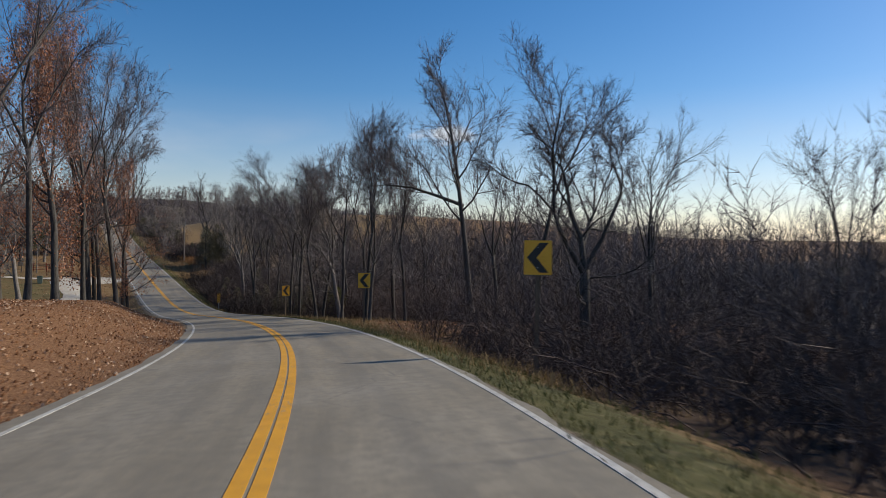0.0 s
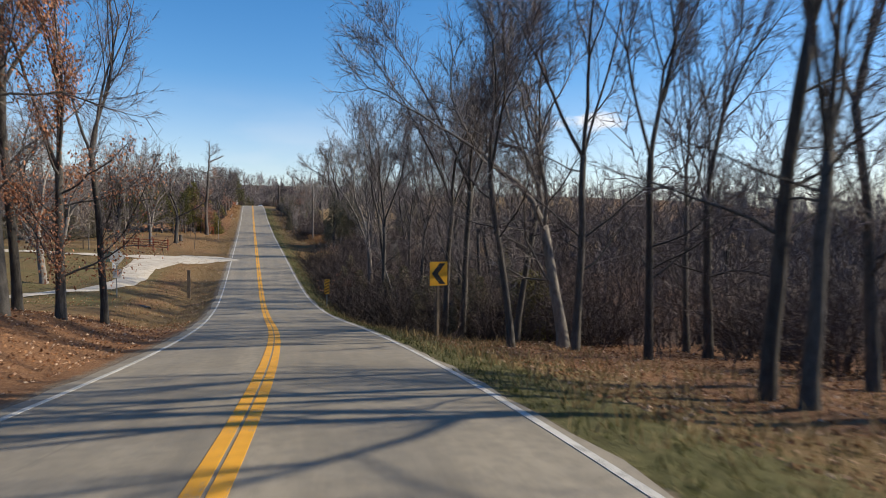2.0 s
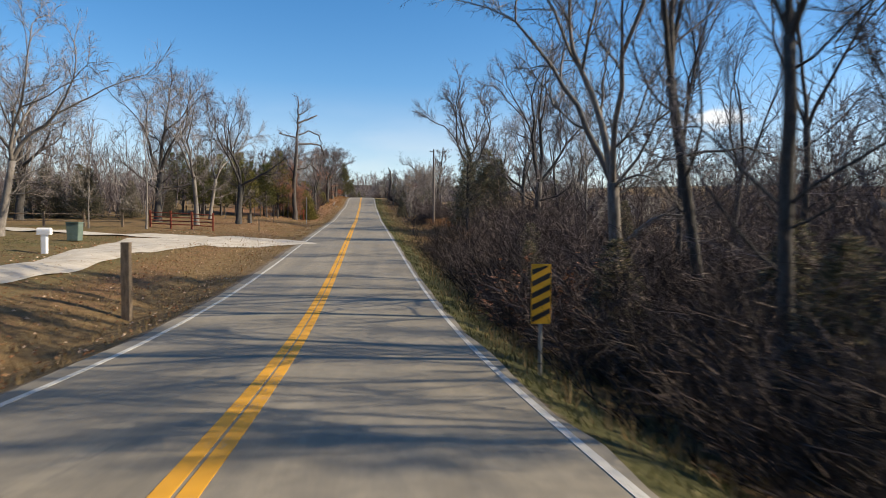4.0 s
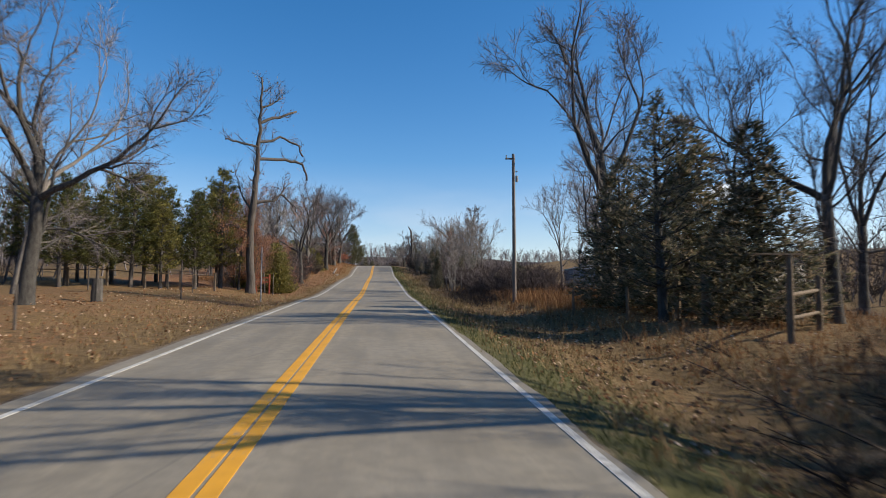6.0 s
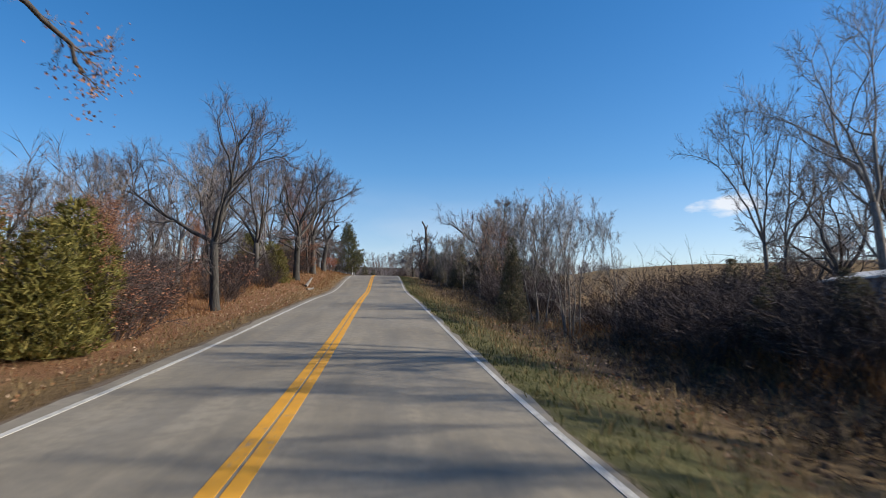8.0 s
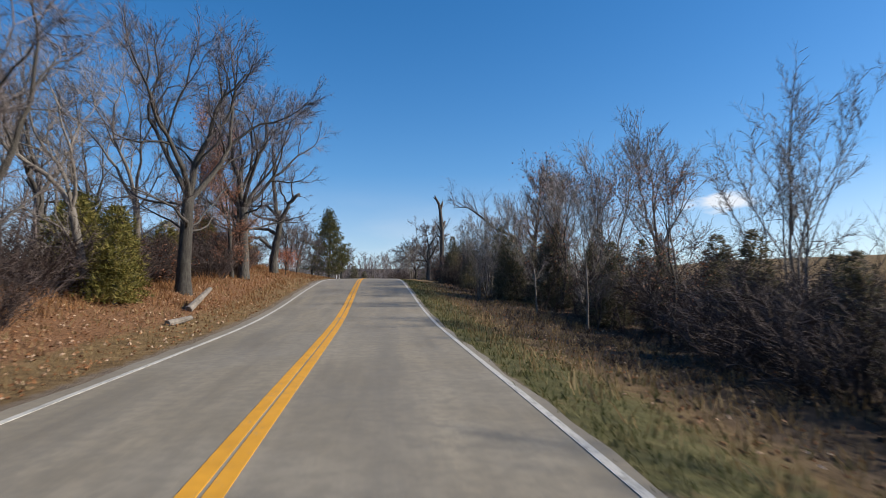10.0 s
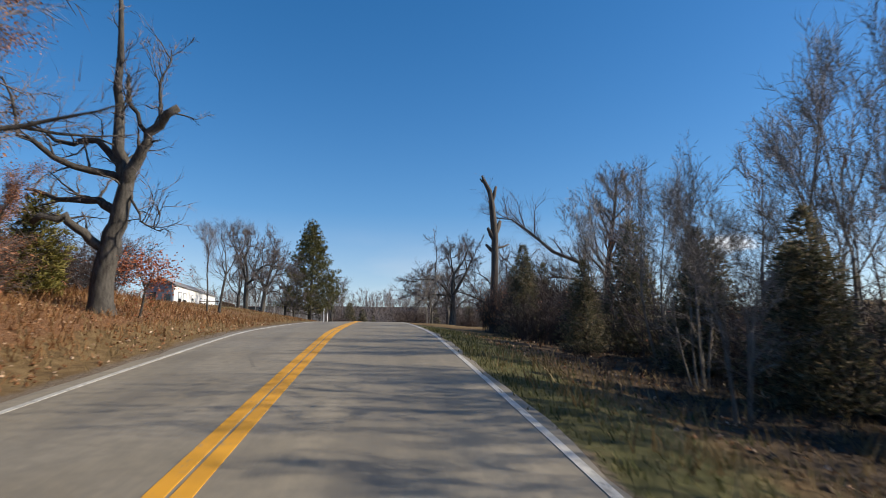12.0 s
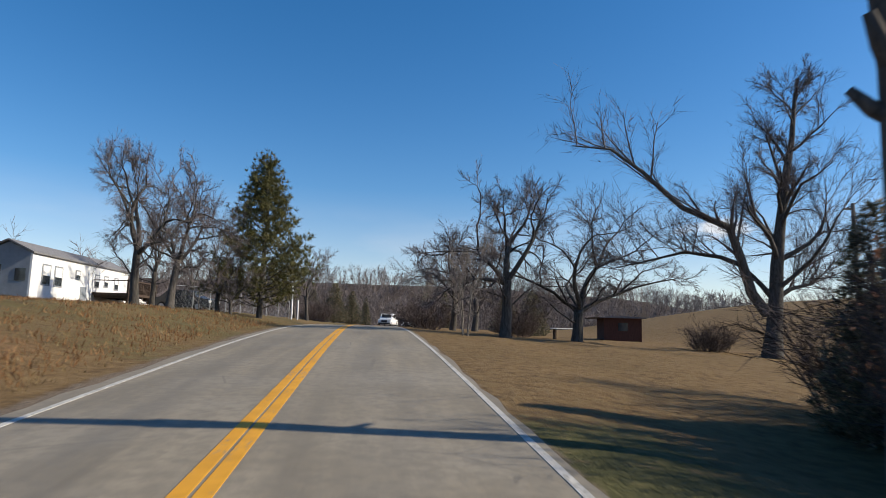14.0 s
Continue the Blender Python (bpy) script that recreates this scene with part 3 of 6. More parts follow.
ribbon("driveway", [(-8.0, 103.4), (-14, 103.6), (-19, 105.2), (-26, 107), (-45, 110)], [3.4, 2, 1.6, 1.6, 1.6], M_CONCRETE, 0.1, "pale gravel lane leading off the driveway")


# ---- growing things ----
def wander(rng, p, d, length, n, wob, up):
    pts = [p.copy()]
    d = d.normalized()
    for _ in range(n):
        d = (d + Vector((rng.gauss(0, wob), rng.gauss(0, wob), rng.gauss(0, wob) + up))).normalized()
        pts.append(pts[-1] + d * (length / n))
    return pts


def along(pts, t):
    i = min(int(t * (len(pts) - 1)), len(pts) - 2)
    return pts[i].lerp(pts[i + 1], t * (len(pts) - 1) - i), (pts[i + 1] - pts[i]).normalized()


def side_way(rng, d, angle, az):
    a = d.cross(Vector((0.21, 0.37, 0.9)))
    if a.length < 0.1:
        a = d.cross(Vector((1, 0, 0)))
    a.normalize()
    b = d.cross(a)
    return (d * math.cos(angle) + (a * math.cos(az) + b * math.sin(az)) * math.sin(angle)).normalized()


def sprout(rng, tw, p, d, length, r, forks):
    """A twig with side twigs."""
    q = p + (d + Vector((rng.gauss(0, 0.12), rng.gauss(0, 0.12), 0.1))).normalized() * length
    tw.sliver(p, q, r * 1.3)
    for _ in range(forks):
        t = rng.uniform(0.25, 0.85)
        e = side_way(rng, d, rng.uniform(0.4, 0.9), rng.uniform(0, 6.28))
        tw.sliver(p.lerp(q, t), p.lerp(q, t) + e * length * rng.uniform(0.35, 0.75), r * 0.95)


def bare_tree(seed, h=14.0, r=0.25, fork=0.35, limbs=14, reach=0.32, rise=0.9, wob=0.1, lean=0.03, subs=6, twigs=15, top=0.12, extra=(), forks=5):
    """Meshes of a leafless tree: trunk, limbs and a crown of twigs."""
    rng = random.Random(seed)
    tr, tw, limb_list = Soup(), Soup(), []
    d0 = Vector((rng.gauss(0, lean), rng.gauss(0, lean), 1))
    pts = wander(rng, Vector((0, 0, -0.25)), d0, h, 9, wob * 0.45, 0.03)
    rad = [r * (1 - i / 9 * (1 - top)) ** 1.0 for i in range(10)]
    rad[0] *= 1.35
    tr.tube(pts, rad, 8)
    for k in range(limbs):
        t = fork + (0.98 - fork) * ((k + rng.random()) / limbs)
        p, d = along(pts, t)
        az = k * 2.4 + rng.uniform(-.5, .5)
        ang = rise * (1.15 - 0.55 * (t - fork) / (1 - fork)) * rng.uniform(0.75, 1.2)
        ll = h * reach * (1.15 - 0.75 * (t - fork) / (1 - fork)) * rng.uniform(0.65, 1.2)
        lr = min(r * 0.42, r * (1 - t * (1 - top)) * 0.62) * rng.uniform(0.7, 1)
        br = Soup()
        limb_list.append(br)
        lp = wander(rng, p, side_way(rng, d, ang, az), ll, 5, wob * 1.6, 0.09)
        br.tube(lp, [lr * (1 - 0.8 * i / 5) for i in range(6)], 5)
        for j in range(subs):
            u = rng.uniform(0.2, 1.0)
            q, e = along(lp, min(u, 0.99))
            sl = ll * rng.uniform(0.25, 0.5)
            sr = max(lr * (1 - 0.8 * u) * 0.6, 0.012)
            sp = wander(rng, q, side_way(rng, e, rng.uniform(0.35, 0.85), rng.uniform(0, 6.28)), sl, 3, wob * 1.5, 0.08)
            tw.tube(sp, [sr, sr * 0.75, sr * 0.5, sr * 0.25], 4, False)
            for g in range(twigs):
                w = (g + rng.random()) / twigs
                q2, e2 = along(sp, min(w, 0.99))
                sprout(rng, tw, q2, side_way(rng, e2, rng.uniform(0.2, 0.8), rng.uniform(0, 6.28)), sl * rng.uniform(0.35, 0.8), rng.uniform(0.006, 0.011), forks)
    for pts, lr in extra:
        lp = [Vector(p) for p in pts]
        br = Soup()
        limb_list.append(br)
        n = len(lp) - 1
        br.tube(lp, [lr * (1 - 0.93 * i / n) for i in range(n + 1)], 7)
        for j in range(subs * 3):
            u = 0.25 + 0.74 * (j + rng.random()) / (subs * 3)
            q, e = along(lp, min(u, 0.99))
            sl = h * rng.uniform(0.12, 0.24)
            sp = wander(rng, q, (side_way(rng, e, rng.uniform(0.6, 1.1), rng.uniform(0, 6.28)) + Vector((0, 0, 0.7))).normalized(), sl, 3, wob, 0.1)
            sr = max(lr * (1 - 0.75 * u) * 0.45, 0.015)
            tw.tube(sp, [sr, sr * 0.75, sr * 0.5, sr * 0.25], 4, False)
            for g in range(twigs + 4):
                q2, e2 = along(sp, min((g + rng.random()) / (twigs + 4), 0.99))
                sprout(rng, tw, q2, side_way(rng, e2, rng.uniform(0.2, 0.8), rng.uniform(0, 6.28)), sl * rng.uniform(0.3, 0.6), 0.009, 5)
    return dict(trunk=tr, limb=limb_list, crown=tw)


def spreading_tree(seed, h=12.0, r=0.27, fork=0.3, leaders=4, levels=3, spread=0.6, wob=0.12, up=0.05, lat=2, twigs=14, forks=4, leaves=0, lean=0.03, low=3, tl=1.0, fill=0.5, stems=1, leaf=1.0):
    """Meshes of a leafless tree whose trunk divides into rising leaders that fork again and again into fine twigs."""
    rng = random.Random(seed)
    tr, tw, bo, lf, limb_list = Soup(), Soup(), Soup(), Soup(), []

    def grow(p, d, length, rad, level, axis=None):
        n = 4 if level else 3
        pts = wander(rng, p, d, length, n, wob * (1.0 if level > 1 else 1.3), up)
        end = rad * (0.6 if level else 0.25)
        radii = [rad + (end - rad) * i / n for i in range(n + 1)]
        if axis is not None:
            axis.extend(list(zip(pts, radii))[1 if axis else 0:])
        else:
            (bo if rad > 0.03 else tw).tube(pts, radii, 7 if rad > 0.09 else 4, level == 0)
        count = twigs if level == 0 else max(2, twigs // 3)
        for g in range(count):
            q, e = along(pts, min((g + rng.random()) / count, 0.99))
            sprout(rng, tw, q, side_way(rng, e, rng.uniform(0.25, 0.9), rng.uniform(0, 6.28)), (h * 0.042 + length * 0.2) * tl * rng.uniform(0.5, 1.15), rng.uniform(0.005, 0.01), forks)
        if level < 2:
            for _ in range(leaves if level == 0 else leaves // 2):
                q, e = along(pts, rng.random() * 0.99)
                q = q + Vector((rng.gauss(0, .3), rng.gauss(0, .3), rng.gauss(-.05, .25)))
                al = Vector((rng.gauss(0, 1), rng.gauss(0, 1), rng.gauss(-.6, .6))).normalized() * rng.uniform(0.08, 0.15) * leaf
                ac = al.cross(Vector((rng.gauss(0, 1), rng.gauss(0, 1), rng.gauss(0, 1)))).normalized() * al.length * 0.38
                lf.leaf(q, al, ac, Vector((0, 0, 0.02)))
        if level == 0:
            return
        e = (pts[-1] - pts[-2]).normalized()
        k = 2 if rng.random() < 0.75 else 3
        az0 = rng.uniform(0, 6.28)
        for j in range(k):
            ang = spread * rng.uniform(0.45, 1.0) * (0.6 if j == 0 else 1.15)
            grow(pts[-1], side_way(rng, e, ang, az0 + j * 6.28 / k), length * rng.uniform(0.6, 0.86), end * (0.95 if j == 0 else 0.75), level - 1, axis if j == 0 else None)
        for j in range(lat):
            if rng.random() < 0.8:
                q, e2 = along(pts, rng.uniform(0.2, 0.9))
                grow(q, side_way(rng, e2, spread * rng.uniform(1.0, 1.6), rng.uniform(0, 6.28)), length * rng.uniform(0.4, 0.65), rad * 0.38, max(level - 2, 0))

    def limb(p, d, length, rad, level):
        """One limb from its foot to its tip as a single tube; what it bears goes to the boughs and twigs."""
        axis = []
        grow(p, d, length, rad, level, axis)
        limb_list.append(Soup())
        limb_list[-1].tube([q for q, _ in axis], [w for _, w in axis], 7)

    for st in range(stems):
        off = Vector((rng.uniform(-.35, .35), rng.uniform(-.35, .35), 0)) if stems > 1 else Vector((0, 0, 0))
        hh, rr = (h, r) if st == 0 else (h * rng.uniform(0.6, 0.95), r * rng.uniform(0.6, 1.0))
        tilt = off * (0.5 if stems > 1 else 0)
        trunk = wander(rng, off - Vector((0, 0, 0.25)), Vector((rng.gauss(0, lean), rng.gauss(0, lean), 1)) + tilt, hh * fork + 0.25, 6, wob * 0.35, 0.03)
        tr.tube(trunk, [rr * w for w in (1.5, 1.12, 1.0, 0.95, 0.9, 0.86, 0.84)], 10 if stems == 1 else 6)
        reach = hh * (1 - fork) * 0.4
        az0 = rng.uniform(0, 6.28)
        axis = (trunk[-1] - trunk[-2]).normalized()
        for j in range(leaders):
            ang = spread * (0.25 if j == 0 else rng.uniform(0.65, 1.15))
            limb(trunk[-1] - axis * (rr * 0.3 * j), side_way(rng, axis, ang, az0 + j * 6.28 / max(leaders - 1, 1)), reach * rng.uniform(0.85, 1.15), rr * (0.62 if j == 0 else rng.uniform(0.4, 0.56)), levels)
        for j in range(low):
            q, e = along(trunk, rng.uniform(fill, 0.97))
            limb(q, side_way(rng, e, rng.uniform(0.9, 1.35), rng.uniform(0, 6.28)), reach * rng.uniform(0.5, 1.0), rr * rng.uniform(0.16, 0.3), max(levels - 2, 0))
    every = [tr, tw, bo, lf, *limb_list]
    f = h / max(v[2] for soup in every for v in soup.v)
    for soup in every:
        soup.v = [(x * f, y * f, z * f) for x, y, z in soup.v]
    return dict(trunk=tr, limb=limb_list, branchwork=bo, crown=tw, foliage=lf if leaves else None)


def cedar(seed, h=6.0, r=1.5, base=0.02, power=0.62, sprays=3000, size=0.2, fat=0.11, lump=0.7, lobes=5):
    """Meshes of a dense juniper: several uneven lobes of short upright sprays, ragged at the edge, round one trunk."""
    rng = random.Random(seed)
    tr, nd = Soup(), Soup()
    tr.tube(wander(rng, Vector((0, 0, -0.2)), Vector((0, 0, 1)), h * 0.95, 6, 0.03, 0.02), [0.12 * (1.25 - i / 5.2) for i in range(7)], 7)
    for k in range(30):
        t, az = base + (0.9 - base) * k / 30, k * 2.4
        w = r * (1 - t) ** power * 0.8
        tr.tube(wander(rng, Vector((0, 0, h * t)), Vector((math.cos(az), math.sin(az), 0.6)), w, 3, 0.1, 0.03), [0.025, 0.018, 0.012, 0.005], 4)
    shapes = [(0, 0, 1.0, 0.8)]
    for k in range(lobes):
        az, o = k * 6.283 / lobes + rng.uniform(-.5, .5), r * rng.uniform(0.35, 0.6)
        shapes.append((math.cos(az) * o, math.sin(az) * o, rng.uniform(0.5, 0.88), rng.uniform(0.42, 0.6)))
    weights = [a[2] * a[3] for a in shapes]
    for k in range(sprays):
        ox, oy, top, girth = rng.choices(shapes, weights)[0]
        t = rng.random() ** 1.2
        w = r * girth * min(1.0, 0.5 + t / 0.18) * (1 - t) ** power + 0.03
        az = rng.uniform(0, 6.283)
        c, sn = math.cos(az), math.sin(az)
        w *= 1 + lump * noise.noise(Vector((c * 1.6 + seed + ox, sn * 1.6 + oy, t * h * 0.9))) + 0.4 * noise.noise(Vector((c * 4 + seed, sn * 4 + ox, t * h * 2.4)))
        u = rng.random() ** 0.36
        z = base + (1 - base) * t * top
        q = Vector((ox * (1 - 0.6 * t) + c * w * u, oy * (1 - 0.6 * t) + sn * w * u, h * z))
        for _ in range(5):
            o = Vector((c * 0.6 + rng.gauss(0, .5), sn * 0.6 + rng.gauss(0, .5), 0.55 + rng.gauss(0, .45))).normalized() * size * rng.uniform(0.45, 1.35)
            nd.sliver(q, q + o, size * fat)
    return dict(trunk=tr, crown=nd)


def pine(seed, h=8.0, r=1.9, base=0.25, whorls=11, power=0.75, tufts=9, needles=15, size=0.24, ragged=0.5, droop=0.0, trunk_r=0.13, fat=0.055):
    """Meshes of a pine: whorls of boughs with tufts of needles towards their ends, and gaps between them."""
    rng = random.Random(seed)
    tr, nd = Soup(), Soup()
    tr.tube(wander(rng, Vector((0, 0, -0.2)), Vector((0, 0, 1)), h + 0.1, 6, 0.025, 0.02), [trunk_r * (1.25 - i / 5.1) for i in range(7)], 7)
    for k in range(whorls):
        t = base + (0.97 - base) * k / (whorls - 1)
        az0 = rng.uniform(0, 6.28)
        for j in range(6 if t < 0.8 else 4):
            w = (r * (1 - t) ** power + 0.12) * rng.uniform(1 - ragged, 1.1) * (0.75 if k == 0 else 1)
            az = az0 + j * 1.05 + rng.uniform(-.25, .25)
            bp = wander(rng, Vector((0, 0, h * t + rng.uniform(-.12, .12))), Vector((math.cos(az), math.sin(az), 0.15 - droop + 0.6 * t)), w, 4, 0.09, 0.07 + droop * 0.3)
            tr.tube(bp, [0.032, 0.026, 0.02, 0.013, 0.006], 4)
            for i in range(max(3, int(tufts * (0.35 + w / r)))):
                q, e = along(bp, 0.3 + 0.69 * rng.random() ** 0.7)
                q = q + Vector((rng.gauss(0, .1), rng.gauss(0, .1), rng.gauss(0.03, .07))) * (r * 0.6)
                for _ in range(needles):
                    o = Vector((e.x * 0.5 + rng.gauss(0, .6), e.y * 0.5 + rng.gauss(0, .6), 0.3 + rng.gauss(0, .5))).normalized() * size * rng.uniform(0.6, 1.15)
                    nd.sliver(q, q + o, size * fat)
    return dict(trunk=tr, crown=nd)


def gnarled_tree(seed, trunk, r, limbs, twigs=9, leaves=0, below=6.0, shoots=16):
    """Meshes of an old open-grown tree: a leaning trunk and heavy crooked limbs, each (bends, thickness, broken end)."""
    rng = random.Random(seed)
    tr, tw, bo, lf, limb_list = Soup(), Soup(), Soup(), Soup(), []

    def bend(pts, rough):
        out = []
        for a, b in zip(pts, pts[1:]):
            a, b = Vector(a), Vector(b)
            for k in range(3):
                p = a.lerp(b, k / 3)
                if k:
                    p += Vector((rng.gauss(0, rough), rng.gauss(0, rough), rng.gauss(0, rough)))
                out.append(p)
        return out + [Vector(pts[-1])]

    def dress(lp, lr, many, reach):
        for j in range(many):
            u = 0.2 + 0.79 * (j + rng.random()) / many
            q, e = along(lp, min(u, 0.99))
            d = (side_way(rng, e, rng.uniform(0.6, 1.2), rng.uniform(0, 6.28)) + Vector((0, 0, 0.45))).normalized()
            sl = reach * rng.uniform(0.45, 1.1)
            sp = wander(rng, q, d, sl, 5, 0.3, 0.1)
            sr = max(lr * (1 - 0.7 * u) * 0.42, 0.016)
            bo.tube(sp, [sr * (1 - 0.16 * i) for i in range(6)], 5)
            for g in range(leaves if q.z < below else leaves // 20):
                q2, e2 = along(sp, rng.random() * 0.99)
                q2 = q2 + Vector((rng.gauss(0, .25), rng.gauss(0, .25), rng.gauss(-.1, .3)))
                al = Vector((rng.gauss(0, 1), rng.gauss(0, 1), rng.gauss(-.6, .6))).normalized() * rng.uniform(0.05, 0.09)
                ac = al.cross(Vector((rng.gauss(0, 1), rng.gauss(0, 1), rng.gauss(0, 1)))).normalized() * al.length * 0.4
                lf.leaf(q2, al, ac, Vector((0, 0, 0.02)))
            for g in range(twigs):
                q2, e2 = along(sp, min((g + rng.random()) / twigs, 0.99))
                sprout(rng, tw, q2, side_way(rng, e2, rng.uniform(0.3, 0.9), rng.uniform(0, 6.28)), sl * rng.uniform(0.2, 0.5), rng.uniform(0.005, 0.009), 4)

    tp = bend(trunk, 0.03)
    n = len(tp) - 1
    tr.tube(tp, [r * (1.4 if i == 0 else 1.12 if i == 1 else 1 - 0.83 * i / n) for i in range(n + 1)], 10)
    dress(tp[n // 4:], r * 0.4, shoots, 1.4)
    for pts, lr, stub in limbs:
        lp = bend(pts, 0.05)
        n = len(lp) - 1
        br = Soup()
        limb_list.append(br)
        br.tube(lp, [lr * (1 - (0.4 if stub else 0.8) * i / n) for i in range(n + 1)], 7)
        dress(lp, lr, 5 if stub else 9, 0.9 if stub else 1.3)
    return dict(trunk=tr, limb=limb_list, branchwork=bo, crown=tw, foliage=lf if leaves else None)


def shrub(seed, h=2.4, r=1.3, stems=72, twigs=15, leaves=0):
    """A bush: eight main branches from one root, each with its shoots and twigs."""
    rng = random.Random(seed)
    lf, branches = Soup(), [Soup() for _ in range(8)]
    for k in range(stems):
        st = branches[k % 8]
        az, rr = (k % 8 + rng.uniform(-.7, .7)) * 0.785, r * math.sqrt(rng.random()) * 0.55
        p = Vector((math.cos(az) * rr, math.sin(az) * rr, -0.1))
        d = Vector((math.cos(az) * rng.uniform(0, .6), math.sin(az) * rng.uniform(0, .6), 1))
        hh = h * rng.uniform(0.45, 1.05) * (1 - 0.35 * rr / r)
        pts = wander(rng, p, d, hh, 3, 0.16, -0.03)
        w = rng.uniform(0.009, 0.018)
        st.tube(pts, [w, w * 0.8, w * 0.55, w * 0.25], 3, False)
        for _ in range(twigs):
            q, e = along(pts, rng.uniform(0.15, 0.99))
            sprout(rng, st, q, side_way(rng, e, rng.uniform(0.3, 1.0), rng.uniform(0, 6.28)), hh * rng.uniform(0.16, 0.45), 0.006, 3)
            if leaves and rng.random() < 0.5:
                al = Vector((rng.gauss(0, 1), rng.gauss(0, 1), rng.gauss(0, .6))).normalized() * 0.11
                lf.leaf(q + e * 0.2, al, al.cross(Vector((0.2, 0.4, 1))).normalized() * 0.04, Vector((0, 0, 0.02)))
    return dict(branch=branches, foliage=lf if leaves else None)


def prepared(parts, mats):
    out = []
    for k, soups in parts.items():
        for s in soups if isinstance(soups, list) else [soups]:
            if s is not None and s.f:
                out.append((k, s.mesh(k, mats[k], k in ("trunk", "limb", "branchwork"))))
    return out


BARE = dict(trunk=M_BARK, limb=M_BARK, branchwork=M_BARK, crown=M_TWIG, foliage=M_DEAD_LEAF)
PALE = dict(trunk=M_BARK_PALE, limb=M_BARK_PALE, branchwork=M_BARK_PALE, crown=M_TWIG_PALE, foliage=M_DEAD_LEAF)
DEADM = dict(trunk=M_BARK_DEAD, limb=M_BARK_DEAD, branchwork=M_BARK_DEAD, crown=M_TWIG, foliage=M_DEAD_LEAF)
RED = dict(trunk=M_BARK, limb=M_BARK, branchwork=M_BARK, crown=M_TWIG, foliage=M_RED_LEAF)
CED = dict(trunk=M_BARK, crown=M_CEDAR)
PIN = dict(trunk=M_BARK, crown=M_PINE)
PIND = dict(trunk=M_BARK_DEAD, crown=M_PINE_DARK)
SPR = dict(trunk=M_BARK, crown=M_SPRUCE)
BRU = dict(branch=M_BRUSH, foliage=M_DEAD_LEAF)
# kind: (height it is built at, list of variants)
KINDS = {}
KINDS["forest"] = (15.0, [prepared(spreading_tree(s, 15, 0.145, 0.45, 3, 3, 0.42, 0.11, 0.06, 2, 13, low=5, fill=0.4), BARE) for s in (1, 2, 3, 4)])
KINDS["oak"] = (12.0, [prepared(spreading_tree(s, 12, 0.27, 0.33, 4, 3, 0.62, 0.15, 0.05, 2, 15, low=5), BARE) for s in (11, 12, 13)])
KINDS["spread"] = (9.0, [prepared(spreading_tree(s, 9, 0.25, 0.22, 5, 3, 0.85, 0.16, 0.04, 2, 15, low=2), BARE) for s in (21, 22)])
KINDS["back"] = (14.0, [prepared(spreading_tree(s, 14, 0.19, 0.42, 3, 3, 0.42, 0.1, 0.06, 1, 11, forks=3, low=3), BARE) for s in (5, 6)])
KINDS["round"] = (8.0, [prepared(spreading_tree(s, 8, 0.26, 0.34, 5, 3, 0.8, 0.17, 0.03, 2, 18, low=3, tl=1.1), BARE) for s in (25, 27)])
KINDS["leafy"] = (13.0, [prepared(spreading_tree(s, 13, 0.2, 0.4, 3, 3, 0.42, 0.1, 0.06, 2, 9, forks=3, leaves=75, low=10, fill=0.2), BARE) for s in (31, 32)])
KINDS["dead"] = (12.5, [prepared(gnarled_tree(41, [(0, 0, -.3), (.06, 0, 1.5), (.25, 0, 4.1), (.57, 0, 5.9), (.76, .1, 7.4), (.95, 0, 8.9), (1.2, -.1, 10.5), (1.3, 0, 12.5)], 0.26, [
    ([(.45, 0, 5.2), (1.5, .6, 5.3), (2.0, .9, 5.9), (2.4, 1.1, 6.4)], 0.1, False),
    ([(1.9, .8, 5.7), (2.4, 1.2, 5.2), (2.7, 1.5, 4.6)], 0.05, True),
    ([(.8, 0, 7.7), (2.2, 1.4, 7.9), (3.1, 2.0, 7.7), (3.3, 2.1, 6.7)], 0.1, True),
    ([(.95, 0, 8.7), (2.0, 1.0, 9.2), (2.7, 1.5, 8.9), (3.2, 1.8, 8.1)], 0.08, True),
    ([(1.1, 0, 9.8), (2.1, .8, 10.3), (3.0, 1.4, 10.8)], 0.1, True),
    ([(1.2, 0, 10.7), (2.4, .5, 11.4)], 0.07, False),
    ([(.85, 0, 8.4), (-.25, -.4, 8.7), (-.8, -.6, 8.8)], 0.07, True),
    ([(.3, 0, 4.8), (-.25, .3, 5.8), (-.6, .5, 7.0)], 0.07, False),
    ([(.2, 0, 3.4), (-.6, -.4, 3.9), (-1.3, -.8, 3.7)], 0.06, False)], 9, 75, 5.0, 34), DEADM)])
